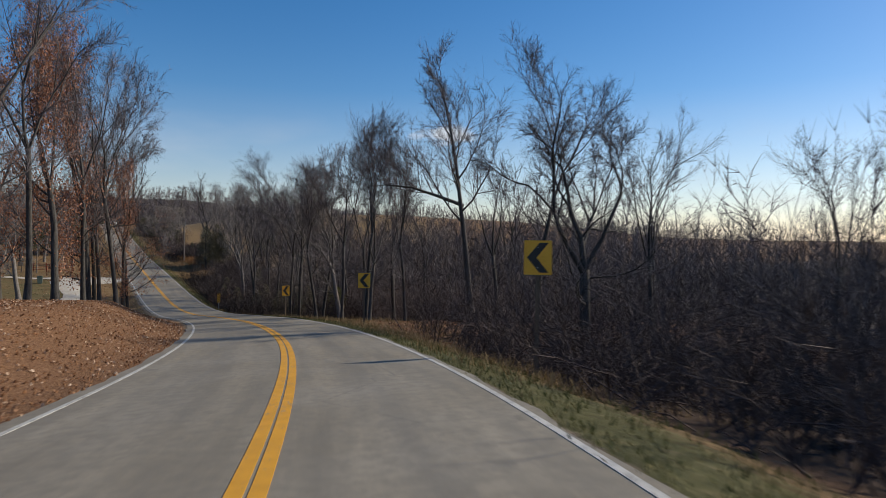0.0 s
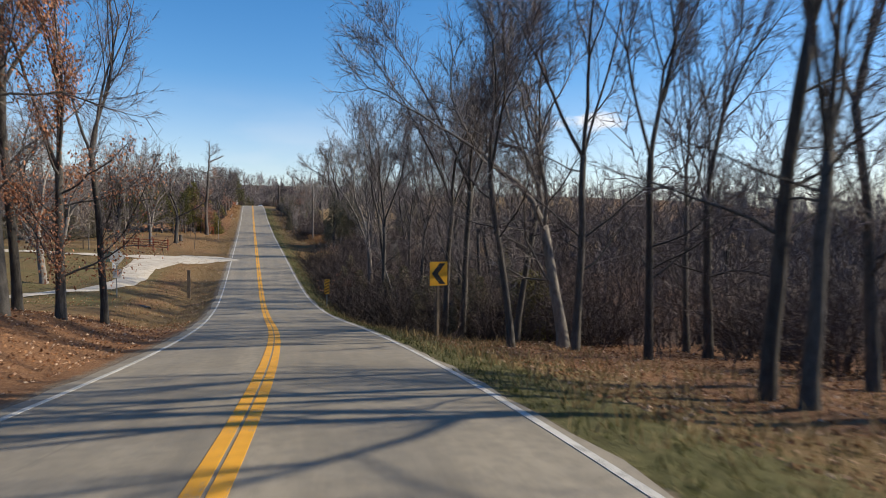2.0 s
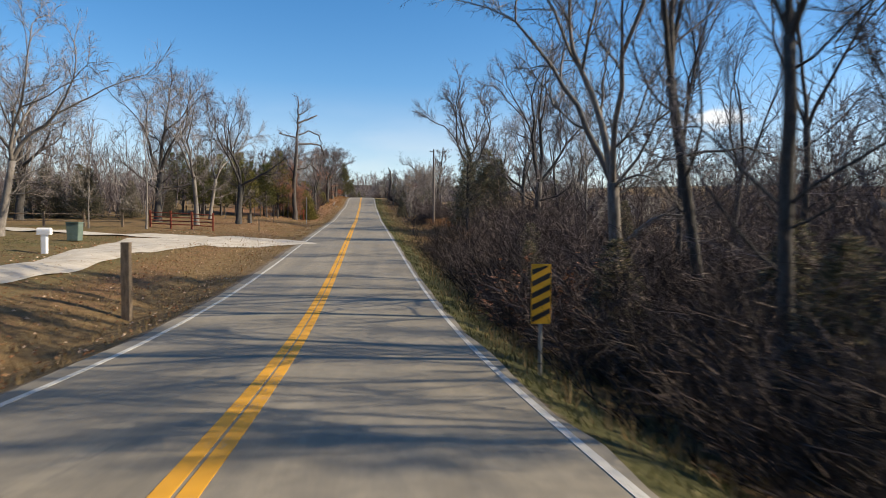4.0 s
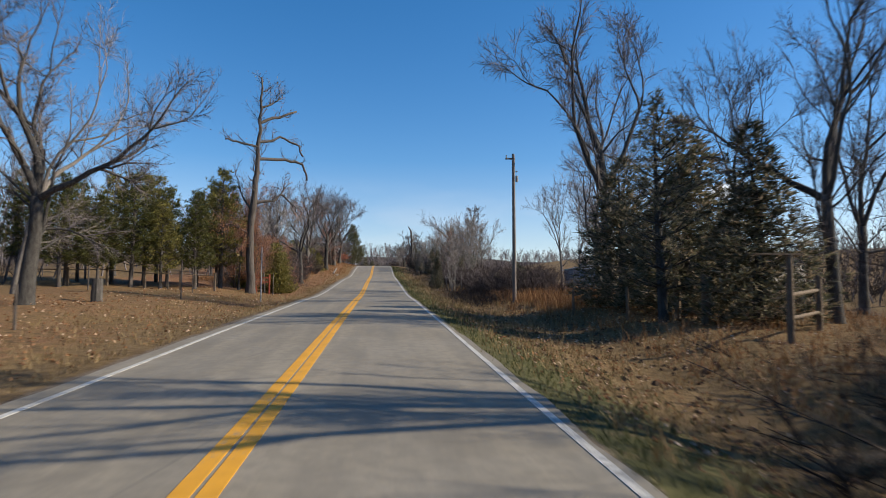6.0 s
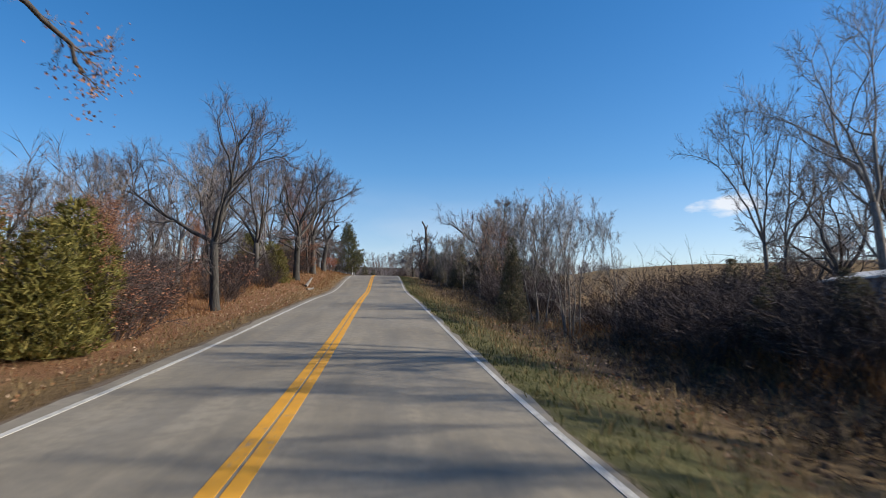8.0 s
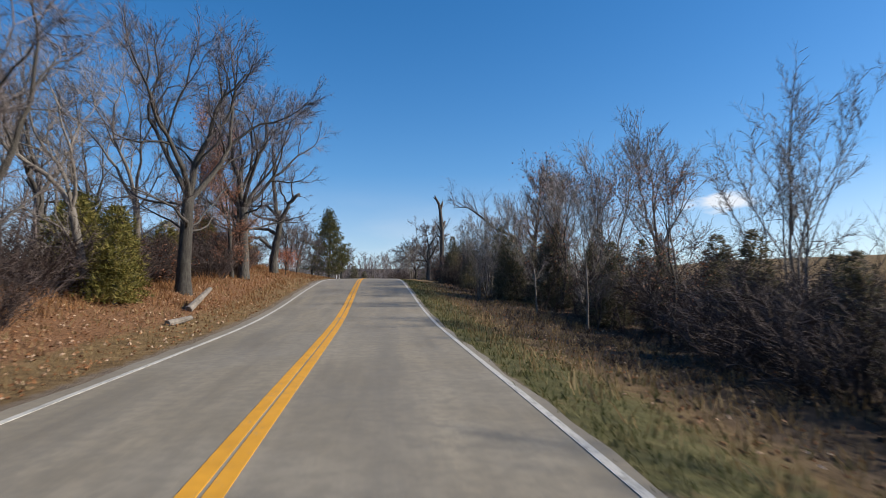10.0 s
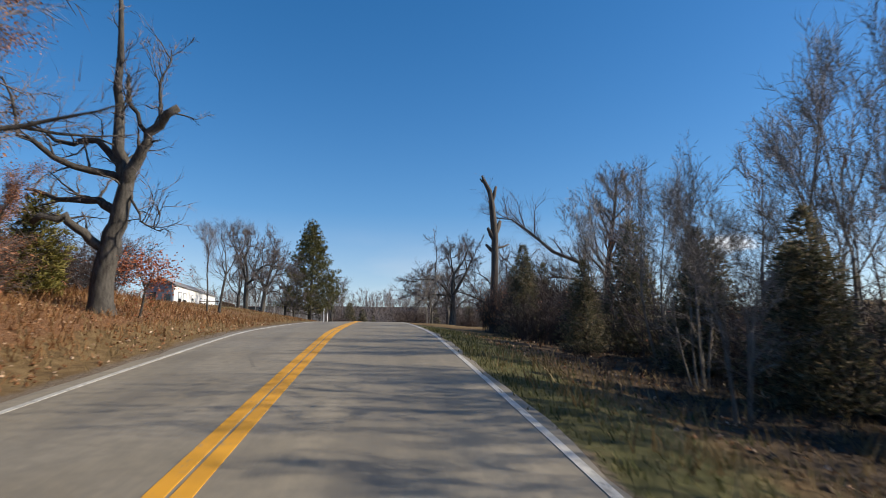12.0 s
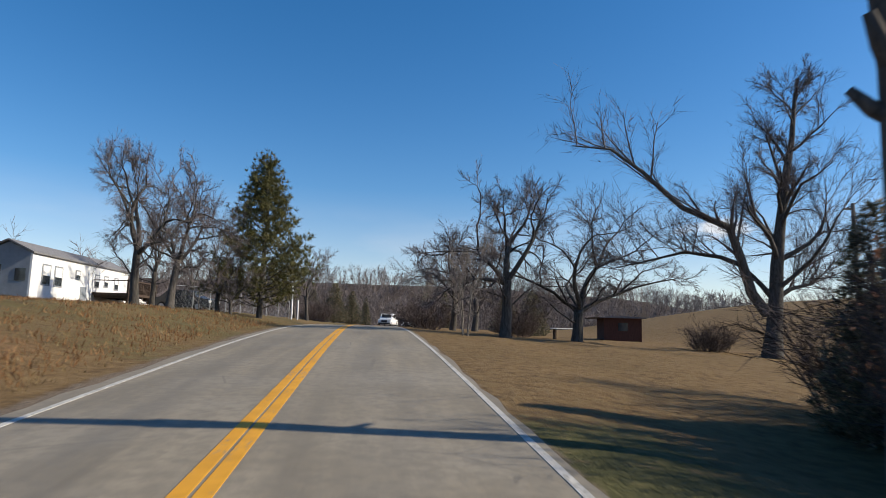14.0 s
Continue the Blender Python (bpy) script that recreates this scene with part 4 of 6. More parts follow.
KINDS["crooked"] = (9.0, [prepared(gnarled_tree(43, [(0, 0, -.3), (0, 0, .7), (.14, 0, 1.7), (.29, 0, 2.6), (.4, 0, 3.4), (.1, 0, 4.2), (-.05, .2, 5.5), (-.1, .1, 6.8), (-.2, 0, 8.6)], 0.31, [
    ([(.38, 0, 3.3), (.77, -.2, 4.0), (.96, -.3, 4.55), (1.75, -.5, 5.15)], 0.17, True),
    ([(.96, -.3, 4.5), (.55, -.5, 5.2), (.46, -.5, 6.0)], 0.06, True),
    ([(1.3, -.4, 4.9), (1.17, -.3, 5.6), (1.3, -.1, 6.9)], 0.06, False),
    ([(.2, 0, 3.8), (-.6, .3, 4.55), (-1.8, .5, 4.6), (-2.7, .7, 5.2)], 0.11, False),
    ([(.35, 0, 3.4), (-.7, -.5, 3.6), (-1.8, -1.0, 4.2), (-2.2, -1.2, 5.6)], 0.11, False),
    ([(.25, 0, 2.5), (-.4, .3, 2.95), (-1.8, .9, 3.1), (-3.0, 1.4, 3.5)], 0.14, False),
    ([(.05, 0, 1.5), (-.45, -.2, 2.0), (-.8, -.4, 2.4), (-1.5, -.6, 2.15)], 0.13, True),
    ([(.55, 0, 3.0), (.9, -.2, 2.3), (1.5, -.4, 2.0)], 0.04, False)]), BARE)])
KINDS["pale"] = (12.0, [prepared(spreading_tree(s, 12, 0.2, 0.34, 3, 3, 0.58, 0.14, 0.06, 2, 14, low=4), PALE) for s in (51, 52)])
KINDS["clump"] = (9.0, [prepared(spreading_tree(s, 9, 0.06, 0.38, 2, 2, 0.36, 0.08, 0.07, 2, 11, forks=3, low=2, stems=5), PALE) for s in (61, 62)])
KINDS["sapling"] = (8.0, [prepared(spreading_tree(s, 8, 0.06, 0.42, 2, 3, 0.38, 0.08, 0.07, 2, 9, forks=3, low=7, fill=0.3), PALE) for s in (71, 72, 73)])
KINDS["young_oak"] = (6.0, [prepared(spreading_tree(s, 6, 0.06, 0.35, 2, 3, 0.5, 0.1, 0.06, 2, 7, forks=2, low=7, fill=0.3, leaves=12, leaf=0.6), BARE) for s in (81, 82)])
KINDS["red_oak"] = (2.4, [prepared(spreading_tree(85, 2.4, 0.04, 0.42, 5, 2, 0.75, 0.1, 0.02, 2, 4, forks=2, low=2, fill=0.4, leaves=26, leaf=0.62), RED)])
KINDS["over_road"] = (16.0, [prepared(bare_tree(12, 16, 0.23, 0.42, 14, 0.33, 0.8, 0.1, lean=0.02,
                                            extra=[([(0, 0, 7.6), (-1.4, 0.6, 8.3), (-2.9, 1.3, 9.0), (-4.4, 2.0, 9.3), (-5.6, 2.5, 9.2)], 0.13)]), BARE)])
KINDS["giant"] = (14.5, [prepared(bare_tree(23, 14.5, 0.42, 0.2, 21, 0.3, 0.8, 0.14, top=0.15, twigs=18,
                                        extra=[([(-0.1, 0, 2.2), (-0.9, 0, 3.2), (-1.5, 0, 5.2), (-2.0, 0, 6.5), (-4.4, 0, 7.4), (-6.4, 0.2, 9.2), (-8.0, 0.3, 10.3), (-10, 0.4, 10.4)], 0.3),
                                               ([(-1.4, 0, 4.6), (-2.4, 0.2, 5.0), (-4.2, 0.3, 5.2), (-6.5, 0.3, 4.6), (-8.2, 0.2, 4.2)], 0.14),
                                               ([(0.1, 0, 2.8), (1.2, 0, 3.5), (2.4, 0, 3.8), (3.6, 0.1, 4.8)], 0.16)]), BARE)])
KINDS["cedar"] = (6.0, [prepared(cedar(s), CED) for s in (91, 92, 93, 94)])
KINDS["big_cedar"] = (7.0, [prepared(pine(s, 7, 2.5, 0.16, 13, 0.6, 10, 13, 0.26, 0.45, 0.05, 0.14), CED) for s in (96,)])
KINDS["pine"] = (8.0, [prepared(pine(s, 8, 2.9, 0.2, 13, 0.65, 14, 15, 0.32, 0.4, fat=f), PIND if s < 103 else PIN) for s, f in ((101, 0.06), (102, 0.05), (103, 0.055))])
KINDS["spruce"] = (8.5, [prepared(pine(s, 8.5, 3.9, 0.07, 24, 0.95, 26, 16, 0.3, 0.13, 0.15, 0.16), SPR) for s in (111,)])
KINDS["green_bush"] = (3.0, [prepared(cedar(s, 3, 1.35, 0.02, 0.5, 1800, 0.2, 0.11, 0.9), PIN) for s in (121, 122)])
KINDS["brush"] = (2.4, [prepared(shrub(s), BRU) for s in (131, 132)])
KINDS["leafy_brush"] = (2.4, [prepared(shrub(s, leaves=1), BRU) for s in (141,)])
NAMES = {"red_oak": "young_oak", "crooked": "old_oak", "back": "bare_tree", "round": "bare_tree", "over_road": "bare_tree", "giant": "old_tree", "forest": "bare_tree", "oak": "bare_tree", "spread": "bare_tree", "leafy": "oak_tree", "dead": "dead_tree", "pale": "pale_tree", "clump": "tree_clump", "sapling": "sapling",
         "young_oak": "young_oak", "cedar": "cedar_tree", "big_cedar": "cedar_tree", "pine": "pine_tree", "spruce": "conifer_tree", "green_bush": "evergreen_bush", "brush": "bush", "leafy_brush": "bush"}
LABELS = {"red_oak": "small round oak full of rust-red leaves on the bank", "crooked": "gnarled old oak with thick crooked limbs", "back": "slender leafless tree deep in the wood", "round": "bare tree with a rounded dense crown", "over_road": "large bare tree", "giant": "huge old tree", "forest": "tall leafless tree with a straight grey trunk", "oak": "leafless oak with crooked dark limbs against the sky", "spread": "low spreading bare tree with a short trunk",
          "leafy": "tall oak still holding rust-brown dead leaves", "dead": "dead tree with stubby broken grey limbs", "pale": "bare tree with pale grey bark",
          "clump": "clump of thin pale bare stems", "sapling": "thin bare sapling at the wood's edge", "young_oak": "young oak with curled brown leaves", "cedar": "dense dark green cedar", "big_cedar": "broad old cedar with a short bare trunk",
          "pine": "yellow-green pine with a bare lower trunk", "spruce": "conical dark green conifer with drooping boughs", "green_bush": "yellow-green evergreen bush by the roadside",
          "brush": "leafless brown bush of thin stems", "leafy_brush": "brown bush with a few dry leaves"}
count = {}
rng = random.Random(7)


def plant(kind, x, y, h, label="", wide=1.0, turn=None, lean=(0, 0), variant=None, group=""):
    built, variants = KINDS[kind]
    k = count[kind] = count.get(kind, -1) + 1
    m = variants[(k if variant is None else variant) % len(variants)]
    ob = new(NAMES[kind])
    s = h / built
    turn = rng.uniform(0, 360) if turn is None else turn
    ob.matrix_basis = Matrix.LocRotScale((x, y, float(ground_z(x, y)[0]) - 0.03), Euler((radians(lean[0]), radians(lean[1]), radians(turn))), (s * wide, s * wide, s))
    for name, me in m:
        o = part(name, me, None, ob)
        if name in ("crown", "foliage", "branchwork"):
            tagged(o, kind="stuff")
    cat = "bush" if "bush" in NAMES[kind] else "tree"
    return tagged(ob, label or LABELS[kind], cat, group or ("roadside trees" if cat == "tree" else "roadside bushes"))


# ---- trees by the curve, left bank ----
for x, y, h, k in [(-8.3, 48.5, 17, "forest"), (-8.0, 53, 19, "leafy"), (-7.3, 54.5, 16, "forest"), (-6.4, 52.5, 18, "forest"), (-5.9, 55.5, 12, "leafy"), (-5.4, 58.8, 15, "forest"), (-9.6, 45.5, 18, "leafy"), (-11.5, 37, 19, "forest"),
                   (-10.8, 44, 18, "forest"), (-7.6, 57.5, 17, "forest"), (-12.5, 50, 17, "leafy"), (-14, 43, 18, "back"), (-13.5, 56, 16, "back"), (-16, 49, 17, "back"), (-18, 40, 18, "back"),
                   (-14.5, 33, 17, "back"), (-19, 57, 15, "back")]:
    plant(k, x, y, h, wide=0.85 if k == "forest" else 0.75)

# ---- wood on the falling side of the curve ----
plant("over_road", 12.9, 39.8, 15.5, "large bare tree with one long limb reaching towards the road", turn=0, lean=(0, -6))
plant("oak", 9.6, 26.0, 12.5, wide=0.9)
for x, y, h, k in [(6.7, 42.2, 14, "forest"), (6.55, 41.3, 9, "back"), (8.7, 51.6, 15, "forest"), (8.0, 60.2, 15.5, "forest"), (12.5, 50.4, 13, "back"), (9.4, 53.6, 14, "pale"), (7.2, 52.9, 13, "forest"), (9.8, 43, 13, "forest"), (7.4, 73.5, 15, "forest"), (16.5, 42.1, 12, "back"), (13.5, 34, 16, "forest"),
                   (16.7, 28.7, 13, "back"), (8.9, 56.5, 14, "forest"), (9.7, 49.4, 14, "forest"), (13.9, 53.2, 13, "forest"), (7.3, 60.5, 14, "forest"), (8.6, 77.8, 16, "forest"), (10.3, 66.8, 15, "forest"), (9.2, 63, 14, "forest")]:
    plant(k, x, y, h, wide=0.9)
for x, y, h, k in [(10.0, 73.9, 15, "forest"), (12.6, 69.8, 14, "forest"), (8.0, 81.2, 14.5, "pale"), (12.1, 86, 14, "forest"), (14.3, 82.4, 15, "forest"), (13.7, 71.4, 13, "forest"), (21, 84.6, 13, "back"), (20, 60, 13, "back"),
                   (22, 48, 13, "back"), (25, 36, 13, "back"), (18, 74, 13, "back"), (27, 66, 12, "back"), (17, 91, 12, "back"), (12, 95, 10, "sapling"), (24, 24, 13, "back"), (19, 18, 13, "back"), (14, 12, 13, "oak")]:
    plant(k, x, y, h, wide=0.9)
for x, y, h, k in [(6.2, 71, 2.4, "brush"), (6.4, 76.5, 2.8, "brush"), (6.0, 81, 2.6, "leafy_brush"), (6.6, 86, 3, "brush"), (6.4, 91, 2.6, "brush"), (8.5, 68, 3, "brush"), (8.8, 74, 3.2, "brush"), (9, 84, 3.4, "brush"), (9, 90, 3, "brush"),
                   (7.4, 95, 2.2, "brush"), (11, 78, 3.2, "brush"), (10.5, 61, 2.6, "brush"), (12, 56, 2.6, "brush"), (14, 63, 3, "brush"), (12.5, 46, 2.2, "brush"), (15, 51, 2.8, "brush"), (8.5, 98, 2.4, "brush"), (11.5, 99, 2.6, "brush")]:
    plant(k, x, y, h, wide=1.3)
for _ in range(12):
    by = rng.uniform(64, 101)
    plant("brush", rng.uniform(8, 14), by, rng.uniform(2.0, 3.6), wide=1.35)
for x, y, h, w in [(7.5, 72.5, 3.0, 1.7), (6.6, 78, 2.8, 1.7), (8.6, 68, 3.2, 1.9), (10.2, 64, 3.2, 1.7), (7.3, 65.6, 2.4, 1.6), (9.2, 76, 3.4, 1.6), (6.4, 84.5, 2.4, 1.6), (7.6, 89, 2.8, 1.6), (8.4, 61.4, 2.6, 1.7), (11.6, 69, 3.6, 1.6)]:
    plant("cedar", x, y, h, "low dark evergreen tangled with vines", wide=w)
plant("green_bush", 11.8, 61.5, 3.4)
plant("green_bush", 13.6, 66.0, 3.6)
plant("cedar", 11.4, 72.5, 4.2, wide=1.1)
plant("cedar", 16.5, 76, 4.6, wide=1.1)
plant("cedar", 11.8, 90, 3.6, wide=1.2)

# ---- yard left of the dip ----
for x, y, h, k in [(-17.1, 99.5, 13, "pale"), (-11.9, 116.9, 13, "pale"), (-13.7, 110.8, 10, "sapling"), (-13.8, 83, 15, "pale"), (-16.3, 121.5, 14, "oak"), (-16.9, 109.5, 8, "sapling"), (-21, 92, 14, "pale"), (-26, 104, 14, "oak"),
                   (-30, 88, 14, "back"), (-24, 115, 13, "oak"), (-33, 112, 14, "back"), (-22, 76, 14, "back"), (-30, 70, 15, "back"), (-36, 98, 15, "back"), (-20, 64, 15, "back"), (-28, 124, 13, "back")]:
    plant(k, x, y, h)
for x, y, h in [(-24, 121, 3.6), (-28, 117, 4), (-20, 126, 3.4), (-33, 105, 4), (-17.5, 129, 3)]:
    plant("cedar", x, y, h, wide=1.5)

# ---- straight climb, left side ----
plant("oak", -9.6, 121.3, 11.5, wide=1.0, variant=1)
plant("pale", -13.5, 128, 13.5, wide=0.8)
for x, y, h in [(-13.5, 140, 6.8), (-12.4, 143, 6.4), (-9.4, 144.5, 8.0), (-14.8, 138.6, 5.2), (-11.2, 145.5, 6.2), (-15.8, 143, 7), (-17.2, 140, 6.2), (-10.3, 147, 7), (-14.4, 147, 7.4), (-18.8, 145, 6.6), (-16.4, 137.6, 6.4), (-12.0, 140.6, 5.4), (-10.4, 142.2, 6.2), (-19.6, 141, 7), (-14, 143.5, 7.2), (-21.5, 143, 7)]:
    plant("pine", x, y, h)
plant("dead", -7.3, 144.0, 14.8, "dead oak with broken limbs and some clinging leaves", turn=0, lean=(0, -4.5))
plant("leafy", -6.3, 151.6, 4.2, wide=1.25, turn=30)
plant("leafy", -7.6, 155.0, 4.6, wide=1.2, turn=200)
plant("leafy", -8.3, 145.0, 8.0, wide=0.75)
plant("leafy", -7.4, 145.0, 4.6, wide=1.1)
plant("leafy", -6.9, 146.8, 6.5, wide=1.0)
plant("leafy", -9.2, 147.8, 8, wide=0.9)
for x, y, h in [(-6.0, 147.6, 3.0), (-6.8, 150.5, 3.6), (-8.3, 149, 3.4), (-7.5, 153.5, 3.0)]:
    plant("green_bush", x, y, h)
plant("oak", -6.3, 163.0, 10.8, variant=1, turn=30, wide=0.95)
for x, y, h, k in [(-20.5, 154.8, 11.5, "oak"), (-8.5, 190, 11, "pale"), (-7.4, 178, 9.6, "oak"), (-7.4, 183.0, 9.5, "pale"), (-5.6, 196.6, 12, "oak"), (-5.9, 197.6, 11, "oak"), (-6.6, 198.8, 6, "leafy"), (-6.0, 195.8, 7.5, "leafy"),
                   (-10.5, 171, 9, "pale"), (-12, 182, 11, "oak"), (-14, 193, 11, "oak"), (-13, 165, 7, "oak"), (-9.0, 168, 4.5, "leafy"), (-10, 203, 10.5, "leafy"), (-16, 203, 10, "oak"), (-18, 180, 10, "oak")]:
    plant(k, x, y, h)
for x, y, h, k in [(-7.3, 156.5, 2.2, "leafy_brush"), (-8.8, 160, 2.4, "brush"), (-7.0, 167, 2.0, "brush"), (-7.8, 172, 2.4, "leafy_brush"), (-6.6, 176, 1.8, "brush"), (-8, 187, 2.2, "brush"), (-7, 197, 2.2, "brush"), (-7.0, 201, 2.0, "leafy_brush"),
                   (-8.8, 206, 2.2, "brush"), (-9.6, 211, 2, "brush"), (-9.5, 192, 2.4, "brush"), (-11, 199, 2.4, "brush"), (-11.5, 207, 2.2, "brush"), (-6.4, 151.5, 2.2, "leafy_brush"), (-9.8, 153, 2.6, "brush"), (-11, 163, 2.2, "brush")]:
    plant(k, x, y, h, wide=1.25)
for x, y, h in [(-8.2, 184, 3.0), (-9.6, 186.5, 3.4), (-10.6, 190, 3.4), (-8.6, 193.5, 2.6), (-11.8, 196, 3.2)]:
    plant("green_bush", x, y, h)
plant("oak", -6.0, 187.7, 12, turn=200, variant=0)
plant("crooked", -5.35, 204.6, 9.0, turn=-4)
plant("red_oak", -4.7, 205.4, 2.3, turn=40, lean=(0, 6))
plant("leafy", -7.4, 203.2, 3.4, wide=1.2)
for x, y, h in [(-7.8, 206.0, 2.8), (-9.4, 204.0, 3.2), (-8.6, 200.6, 2.8), (-10.6, 208.0, 3.0), (-6.6, 182.8, 2.4), (-7.9, 186.2, 3.0)]:
    plant("green_bush", x, y, h, "olive-brown evergreen bush among the trees", turn=x * 90)

for _ in range(9):
    plant(rng.choice(("oak", "sapling", "pale", "leafy")), -rng.uniform(9.5, 18), rng.uniform(152, 179), rng.uniform(5, 7))
for _ in range(16):
    plant("brush", -rng.uniform(6.4, 11), rng.uniform(154, 212), rng.uniform(1.6, 2.8), wide=1.3)

# ---- straight climb, right side ----
plant("oak", 14.8, 118.2, 13, wide=0.72)
plant("oak", 12.6, 106.4, 14, wide=0.9)
plant("forest", 24.0, 137.7, 17)
plant("oak", 12.3, 130.3, 17, wide=0.85)
plant("oak", 17.2, 145.3, 13, wide=0.9)
plant("oak", 22, 126, 13, wide=0.75)
plant("pale", 21.7, 157, 17, wide=0.8)
for x, y, h, w in [(11.2, 125.4, 6.2, 1.5), (12.3, 122.5, 7.2, 1.5), (12.6, 118.6, 6.2, 1.4), (26, 146, 5.5, 1.6), (29, 149, 6, 1.6)]:
    plant("cedar", x, y, h, wide=w * 1.05)
plant("big_cedar", 10.1, 119.6, 7.2)
plant("pale", 19, 161, 12, wide=0.7)
plant("pale", 21.5, 164, 11, wide=0.7)
for x, y, h, k in [(30.9, 172, 12, "spread"), (29, 165, 11, "oak"), (34, 160, 10, "oak"), (26, 150, 9, "oak"), (38, 185, 9, "spread"), (7.6, 154.5, 5.6, "clump"), (8.4, 156, 5.2, "sapling"), (9.4, 155, 4.4, "sapling"), (7.9, 160, 6, "clump")]:
    plant(k, x, y, h)
plant("cedar", 6.6, 159.5, 3.6, wide=0.9)
for x, y, h in [(12.5, 153, 2.6), (11.5, 155, 2.8), (10.5, 158, 2.6), (10.0, 170, 2.6), (9.6, 167, 2.4), (9.4, 172.5, 2.6), (9.8, 176, 2.6),
                (10.4, 177, 2.4), (12, 136, 1.8), (21, 136, 2.4)]:
    plant("brush", x, y, h, wide=1.3)

for x, y, h in [(11.5, 142.5, 3), (14.6, 155.5, 3), (13.6, 154.2, 3), (15.6, 156, 3.2), (11.2, 149.5, 2.6), (10.6, 146.5, 2.2), (10.2, 144.5, 2.6), (11, 146, 2.8), (9.4, 147.8, 2.4), (12.0, 148.2, 2.6), (11.6, 144.0, 2.4), (9.8, 150, 2.6), (10.8, 151.5, 2.8), (11.8, 150.5, 3), (13.8, 152, 3), (9.4, 152.6, 2.2), (10.2, 148.5, 2.4), (11.4, 153.5, 2.6)]:
    plant("brush", x, y, h * 0.85, wide=1.3)
for x, y, h in [(12.4, 150.5, 2.4), (12.8, 153.4, 2.6), (10.9, 145.4, 2.0), (10.0, 147.2, 1.8), (11.9, 147.0, 2.2)]:
    plant("cedar", x, y, h, wide=1.6)

# ---- last rise, right side ----
for x, y, h, k in [(13.8, 188.1, 9.4, "sapling"), (11.0, 195.4, 8.5, "young_oak"), (13.3, 193.6, 10.5, "sapling"), (13.5, 196.5, 10.5, "clump"), (12.8, 201, 9, "sapling"), (13.2, 198, 8, "young_oak"), (16.8, 196.3, 10.5, "pale"), (13.6, 204.5, 10, "clump"),
                   (12.9, 202.6, 9.4, "clump"), (13.5, 207, 9.5, "sapling"), (6.9, 197.5, 4.5, "clump"), (8.2, 201, 5.5, "clump"), (9.5, 205.5, 7, "clump"), (8.8, 192, 6, "sapling"), (9.5, 187, 6.5, "sapling"), (10.5, 182, 6.5, "young_oak"),
                   (11.9, 177.5, 7.5, "sapling"), (13.5, 180, 9, "clump"), (12.0, 218.1, 7.5, "sapling"), (12.9, 214.3, 8.2, "sapling"), (15.3, 223, 8.0, "young_oak"), (10.4, 213, 6, "sapling"), (9, 210.5, 6, "sapling")]:
    plant(k, x, y, h)
for x, y, h, w in [(9.2, 199, 4.2, 1.1), (10.4, 196, 3.8, 1.1), (11.6, 199, 4.2, 1.0), (10.9, 210.9, 5.6, 1.0), (13.6, 211.6, 5.0, 0.8), (15.3, 213.5, 5.4, 1.1), 
                   (11, 188, 4, 1.1), (9.9, 204.2, 4.4, 1.0), (8.0, 208.0, 3.4, 1.0)]:
    plant("cedar", x, y, h * 0.88, wide=w * 1.35)
for x, y, h, k in [(9.7, 219.2, 3.6, "brush"), (9.9, 217.6, 3.4, "brush"), (12.6, 185, 3.0, "brush"), (11.8, 189, 2.8, "brush"),
                   (12.6, 178, 2.6, "brush"), (10.5, 201.5, 2.8, "brush"), (11.5, 206, 2.6, "leafy_brush"), (9.6, 215, 2.6, "leafy_brush"), (12.5, 209, 2.4, "brush"), (14.5, 220, 2.2, "leafy_brush"), (7.5, 212, 2.2, "brush"), (14, 200, 2.4, "brush")]:
    plant(k, x, y, h, wide=1.2)

for x, y, h, w in [(8.6, 221.0, 3.5, 1.15), (9.3, 221.0, 3.8, 1.2), (8.6, 219.2, 3.4, 1.2), (9.8, 219.8, 3.8, 1.2), (7.6, 214.8, 4.0, 1.2), (11.0, 196.0, 4.6, 1.1), (12.4, 194.4, 3.6, 1.2), (13.2, 190, 3.6, 1.3), (12.2, 186, 3.2, 1.3)]:
    plant("cedar", x, y, h, wide=w)
for x, y, h in [(10.2, 220.8, 3.2), (13, 183, 3), (9.4, 218.2, 3.0), (10.4, 222.6, 3.0), (11.2, 221.2, 3.2)]:
    plant("brush", x, y, h, wide=1.2)
for x, y, h in [(11.6, 107.6, 3.0), (12.8, 109, 3.2), (10.6, 105.8, 2.8), (13.8, 106.6, 3.4), (14.6, 109.4, 3.4), (15.8, 107, 3.4)]:
    plant("brush", x, y, h, wide=1.4)
for x, y, h in [(-21.5, 121, 4.2), (-25.5, 122, 4.4), (-23.5, 124, 4.6), (-29, 125, 4.2)]:
    plant("cedar", x, y, h, wide=1.5)

for x, y, h, w in [(10.9, 174.5, 3.0, 1.2), (11.2, 178.4, 3.8, 1.2), (12.4, 177, 3.0, 1.5), (11.6, 181, 3.0, 1.4), (13.6, 184.5, 4.2, 1.3), (11.6, 191.6, 3.0, 1.4), (14.2, 198.6, 5.0, 1.2), (12.6, 204, 4.2, 1.2), (14.4, 207, 4.6, 1.2), (15.2, 192, 4, 1.2), (11.4, 206.6, 3.2, 1.3)]:
    plant("cedar", x, y, h * 0.88, wide=w * 1.3)
for _ in range(14):
    plant(rng.choice(("leafy_brush", "brush")), -rng.uniform(6.6, 9.8), rng.uniform(189, 208), rng.uniform(1.5, 2.4), wide=1.25)

